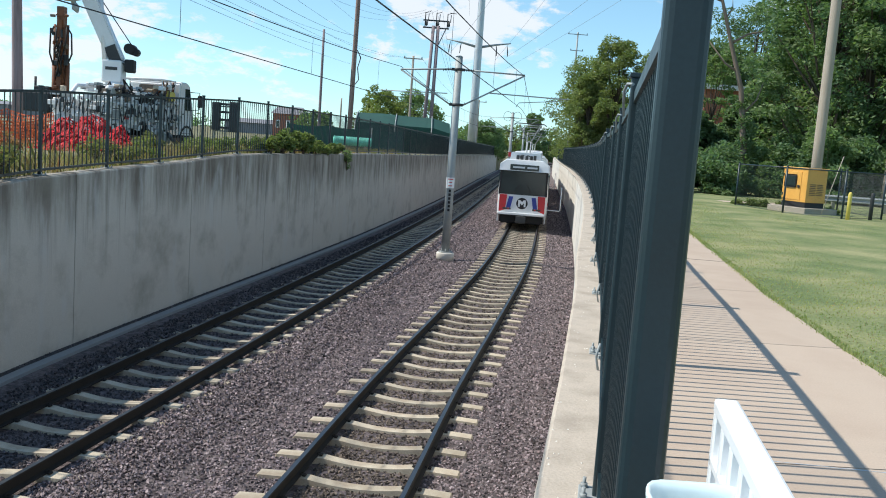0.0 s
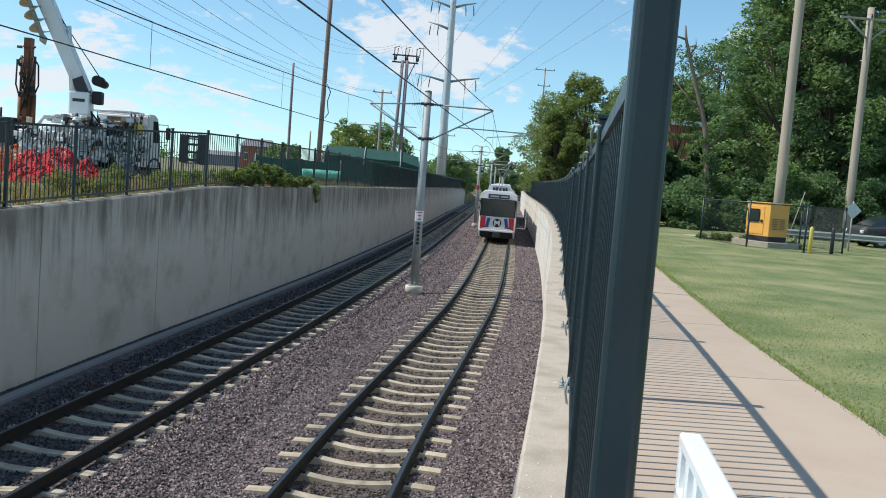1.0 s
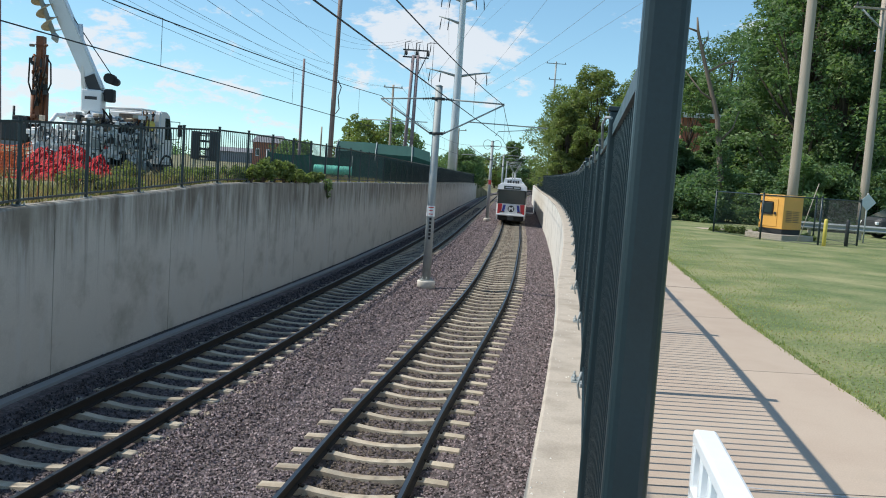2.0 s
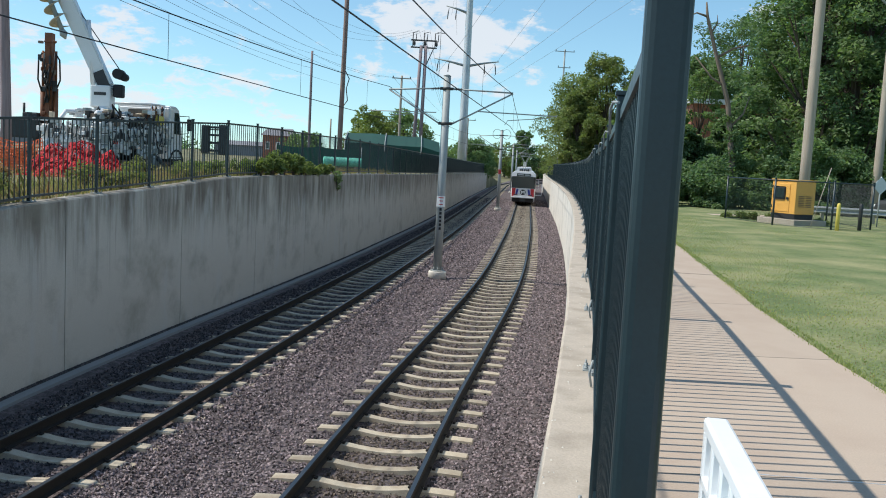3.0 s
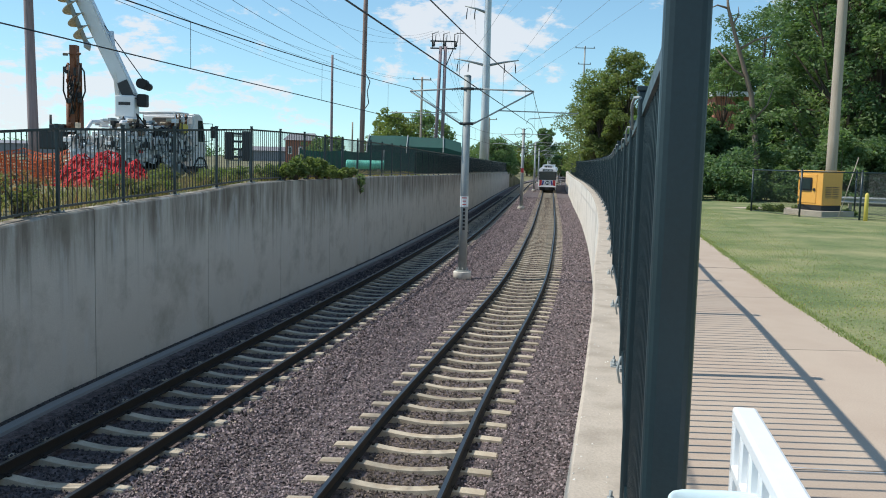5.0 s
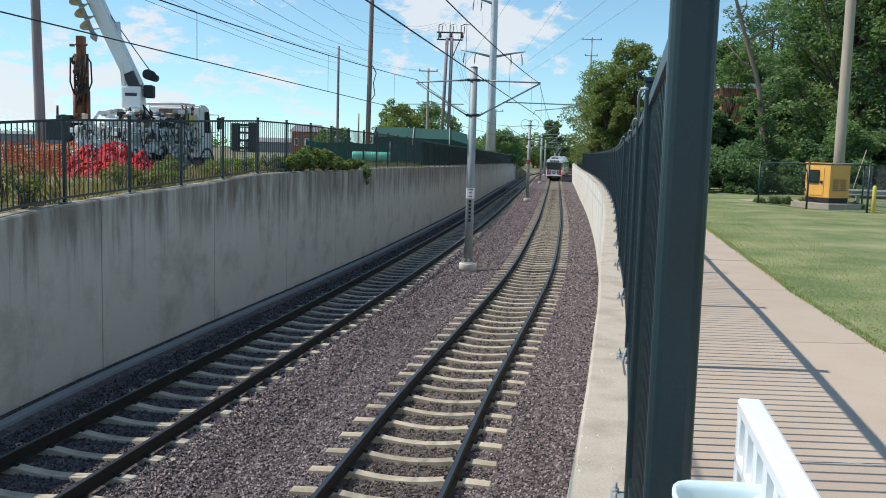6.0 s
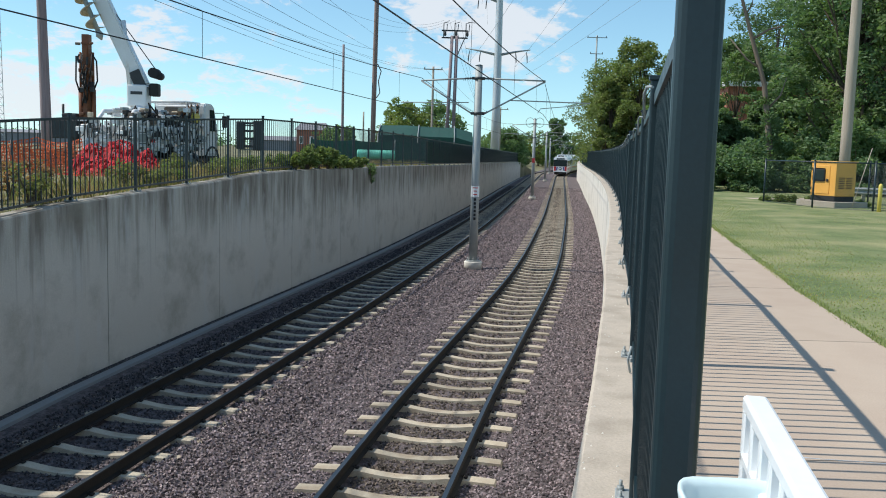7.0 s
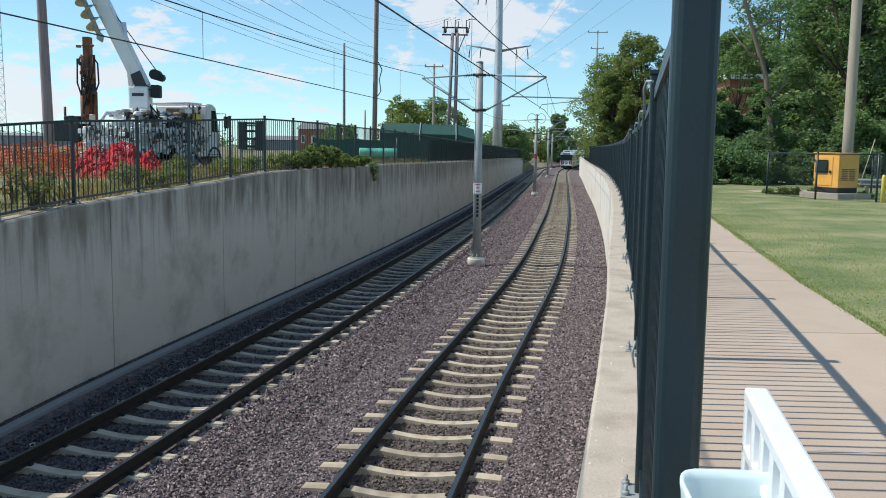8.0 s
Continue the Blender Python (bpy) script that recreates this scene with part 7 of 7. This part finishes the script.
def build_plants_right():
    # the wood behind the generator
    spots = [(13.4, 52, 6.6, 1.8, "leaf"), (21.6, 47, 15, 3.6, "leaf_dark"), (24.0, 48, 17, 4.6, "leaf"), (26.5, 52, 17, 5.0, "leaf_dark"), (31, 50, 16, 5.0, "leaf"),
             (36, 47, 16, 5.2, "leaf_dark"), (30, 82, 17, 5.0, "leaf_dark"), (28, 58, 20, 5.4, "leaf"), (36, 80, 18, 4.6, "leaf"), (42, 44, 17, 5.5, "leaf"), (14.6, 50.5, 4.6, 1.7, "leaf_dark"), (16.9, 50.5, 3.8, 1.4, "leaf_dark"), (18.9, 51, 6.0, 1.5, "leaf_dark"), (25, 77, 12.5, 3.4, "leaf_dark")]
    for k, (x, y, h, r, leaf) in enumerate(spots):
        tree("tree", "tall dense green tree at the edge of the lawn", x, y, 2.5, h, r, 500 + k, leaf, 36000, 0.135, 0.30, low=0.06, clumps=64, puff=0.21)
    tree("tree", "thin young tree before the brick building", 18.3, 56, 2.5, 9.0, 1.5, 640, "leaf", 4200, 0.125, 0.12, low=0.3, clumps=22, puff=0.30)
    # understorey down to the grass, mostly in the darker leaf colour to stand for shade
    rng = random.Random(4)
    for k in range(26):
        x = 12.5 + k * 0.95 + rng.uniform(-0.4, 0.4)
        y = 43.5 + rng.uniform(-1.5, 2.5) - 0.05 * k
        bush("dense dark undergrowth at the foot of the trees", x, y, 2.5, rng.uniform(1.1, 1.8), rng.uniform(1.8, 2.6) if k < 5 else rng.uniform(2.2, 4.2), 700 + k, rng.choice(("leaf_dark", "leaf_dark", "leaf")), 5200, 0.11)
        bush("low leafy growth at the edge of the lawn", x + rng.uniform(-0.5, 0.5), y - 1.0, 2.48, 0.9, rng.uniform(0.6, 1.0), 730 + k, "leaf_dark", 2200, 0.08)
    for k in range(7):
        x, y = 12.2 + 0.45 * k + rng.uniform(-0.1, 0.1), 33.2 - 0.35 * k + rng.uniform(0.2, 0.8)
        bush("leafy weeds along the enclosure fence", x, y, 2.57, 0.3, 0.3, 800 + k, "leaf_light", 350, 0.06)
    # dead trunk in front of the wood
    dead = thing("dead_tree", "bare grey dead tree trunk with broken limbs", "dead tree", pose(16.3, 45.0, 2.5))
    bm = bmesh.new()
    sweep(bm, [(0.3, 0, -0.2), (0.1, 0, 2.5), (-0.35, 0, 5.4), (-1.1, 0, 7.6), (-1.75, 0, 9.6), (-1.85, 0, 10.3)], [0.19, 0.16, 0.125, 0.10, 0.075, 0.04], 10)
    sweep(bm, [(-1.1, 0, 7.6), (-0.3, 0, 8.1), (0.5, 0, 8.3)], [0.08, 0.06, 0.03], 6)
    sweep(bm, [(-1.75, 0, 9.6), (-2.3, 0, 9.75), (-2.6, 0, 9.6)], [0.06, 0.04, 0.02], 6)
    sweep(bm, [(-0.6, 0, 6.2), (-1.3, 0, 6.6), (-2.2, 0, 7.6)], [0.07, 0.05, 0.02], 6)
    sweep(bm, [(-0.1, 0, 4.2), (0.5, 0, 4.9), (0.75, 0, 5.8)], [0.06, 0.04, 0.015], 6)
    sweep(bm, [(-1.5, 0, 8.8), (-1.2, 0, 9.3), (-1.25, 0, 9.7)], [0.05, 0.03, 0.012], 6)
    part("trunk", bm, M["dead_wood"], dead)
    ivy = new("ivy", leaf_cloud("ivy", [(0.25, 0, 0.8), (0.15, -0.1, 1.8), (0.05, 0, 2.8), (-0.1, -0.1, 3.8), (-0.25, 0, 4.6), (0.5, 0.2, 2.4), (0.35, 0, 3.4)],
                                [0.5, 0.45, 0.45, 0.4, 0.32, 0.5, 0.45], 2600, 0.09, 41, "leaf_dark", 1.0, 0.3))
    ivy.parent = dead
    tagged(ivy, "dark ivy climbing the dead trunk")
    # locust trees along the fence, farther on
    for k, (x, y, h, r) in enumerate(((15.4, 84, 9.4, 1.7), (18.0, 84, 13.0, 2.6), (21.8, 80, 12.5, 3.1), (18.9, 100, 12.4, 3.9), (25, 88, 11, 3.0), (22, 104, 9, 2.8), (25, 120, 8.5, 2.8))):
        tree("tree", "feathery green tree beside the fence", x, y, 2.5, h, r, 900 + k, "leaf_locust", 28000, 0.13, 0.22, low=0.26 if k == 0 else 0.1, clumps=44, puff=0.34)
    for k in range(10):
        bush("green shrubbery behind the fence", 16.0 + k * 1.5, 76 + k * 5.0, 2.5, 1.6, 2.4, 960 + k, "leaf_locust", 1500, 0.18)
    # lawn texture near the walkway
    pts = []
    rng = random.Random(6)
    for k in range(90000):
        y = 6.0 + 30 * rng.random() ** 1.4
        x = WALK_EDGE(y) + 0.01 + (13 * rng.random() ** 1.2)
        pts.append((x, y, right_ground(x, y) - 0.01))
    blades("lawn_grass", "short mown lawn grass with dry patches", pts[:76000], 0.018, 0.006, 61, "grass_blade", "grass")
    blades("dry_clippings", "pale dry clippings scattered over the lawn", pts[76000:], 0.020, 0.005, 63, "straw", "grass clippings")
    edge = []
    for k in range(5200):
        y = 5 + 22 * rng.random()
        edge.append((WALK_EDGE(y) + rng.uniform(-0.05, 0.10) + 0.05 * noise.noise((y * 2.1, 3.0, 0)), y, PAVED - 0.015))
    blades("edge_grass", "uneven grass along the walkway's edge", edge, 0.032, 0.005, 62, "grass_blade", "grass")


build_plants_right()

# ---------------------------------------------------------------- close to the camera: the end of the fence and the seats


def rail_brackets():
    """Bent straps that tie the panels to the posts, and toggles along the foot."""
    for y in EAST_POSTS[1:24]:
        p = beside(WALL_R, y, 0.275, 2.745)
        t = tangent(WALL_R, y)
        s = Vector((t.y, -t.x, 0))
        bm = bmesh.new()
        z = 1.69
        sweep(bm, [p - t * 0.16 + Vector((0, 0, z + 0.03)) - s * 0.03, p - t * 0.10 + Vector((0, 0, z + 0.035)) - s * 0.05,
                   p - t * 0.05 + Vector((0, 0, z + 0.01)) - s * 0.06, p - t * 0.05 + Vector((0, 0, z - 0.09)) - s * 0.055], 0.006, 6)
        part("rail_strap", bm, M["galv"], east_fence, "bare galvanised strap")
        bm = bmesh.new()
        q = p - t * 0.55 + Vector((0, 0, 0.10)) - s * 0.035
        sweep(bm, [q - Vector((0, 0, 0.09)), q - s * 0.02, q + Vector((0, 0, 0.09))], 0.008, 6)
        rounded(bm, tuple(q), (0.02, 0.05, 0.03), 0.004, segments=1)
        part("foot_toggle", bm, M["galv"], east_fence)


rail_brackets()


def bench_back():
    """White moulded seat whose slotted back stands along the walkway."""
    seat = thing("plastic_bench", "tall white moulded plastic seat with a slotted lattice back", "bench", pose(0.489, 1.33, PAVED, 0, 0, -11))
    top, length = 1.140, 0.80
    bm = bmesh.new()
    rounded(bm, (0, -length / 2, top - 0.012), (0.036, length, 0.024), 0.005)
    part("top_rail", bm, M["plastic"], seat)
    n = 10
    for k in range(n + 1):
        y = -0.010 - (length - 0.020) * k / n
        bm = bmesh.new()
        rounded(bm, (-0.006, y, top - 0.235), (0.022, 0.018 if k else 0.020, 0.43), 0.003, segments=1)
        part("slat", bm, M["plastic"], seat)
    for k in range(5):
        bm = bmesh.new()
        rounded(bm, (-0.005, -length / 2, top - 0.095 - 0.085 * k), (0.024, length, 0.016), 0.003, segments=1)
        part("cross_rail", bm, M["plastic"], seat)
    bm = bmesh.new()
    rounded(bm, (0.012, -length / 2, top - 0.235), (0.008, length - 0.01, 0.43), 0.002, segments=1)
    part("back_sheet", bm, M["plastic"], seat)
    bm = bmesh.new()
    rounded(bm, (0.20, -length / 2, 0.66), (0.42, length, 0.035), 0.015)
    part("seat_board", bm, M["plastic"], seat)
    for x in (0.0, 0.38):
        for y in (-0.05, -length + 0.05):
            bm = bmesh.new()
            loft(bm, [[(x - 0.022 * f, y - 0.022 * f, z), (x + 0.022 * f, y - 0.022 * f, z), (x + 0.022 * f, y + 0.022 * f, z), (x - 0.022 * f, y + 0.022 * f, z)] for f, z in ((0.8, 0.0), (1.0, 0.67))])
            part("leg", bm, M["plastic"], seat)


bench_back()


def tub_chair():
    """Pale blue shell beside the bench; its rim shows."""
    chair = thing("tub_chair", "pale blue moulded plastic tub with a rounded rim on legs", "chair", pose(0.408, 1.17, PAVED - 0.018, 0, 0, -4))
    bm = bmesh.new()
    # rounded rim, open above, falling to a shallow floor
    out = []
    for k in range(20):
        a = 2 * math.pi * k / 20
        c, s = math.cos(a), math.sin(a)
        e = 0.35
        out.append((math.copysign(abs(c) ** e, c), math.copysign(abs(s) ** e, s)))
    secs = []
    for f, z in ((0.80, 0.82), (0.93, 1.0), (0.985, 1.072), (1.0, 1.080), (0.985, 1.086), (0.94, 1.085), (0.90, 1.075), (0.86, 1.0), (0.80, 0.90)):
        secs.append([(0.0 + 0.085 * u * f, -0.14 + 0.14 * v * f, z) for u, v in out])
    loft(bm, secs)
    for f in bm.faces:
        f.smooth = True
    part("shell", bm, M["plastic_blue"], chair)
    for x in (-0.05, 0.05):
        for y in (-0.04, -0.24):
            bm = bmesh.new()
            sweep(bm, [(x, y, 0.018), (x, y, 0.83)], [0.012, 0.015], 8)
            part("leg", bm, M["galv"], chair)


tub_chair()


def motions():
    rows_a, rows_b = [], []
    for i in range(17):
        t = i * 0.5
        y = train_place(t)
        for rows, ahead in ((rows_a, 0.0), (rows_b, 27.9)):
            yy = y + ahead * 0.988
            a, b = TRACK_R(yy), TRACK_R(yy + 24)
            rows.append((t, pose(a - 0.14, yy, 0, 0, 0, -math.degrees(math.atan2(b - a, 24)))))
    walk(rear_car, rows_a)
    walk(lead_car, rows_b)


motions()
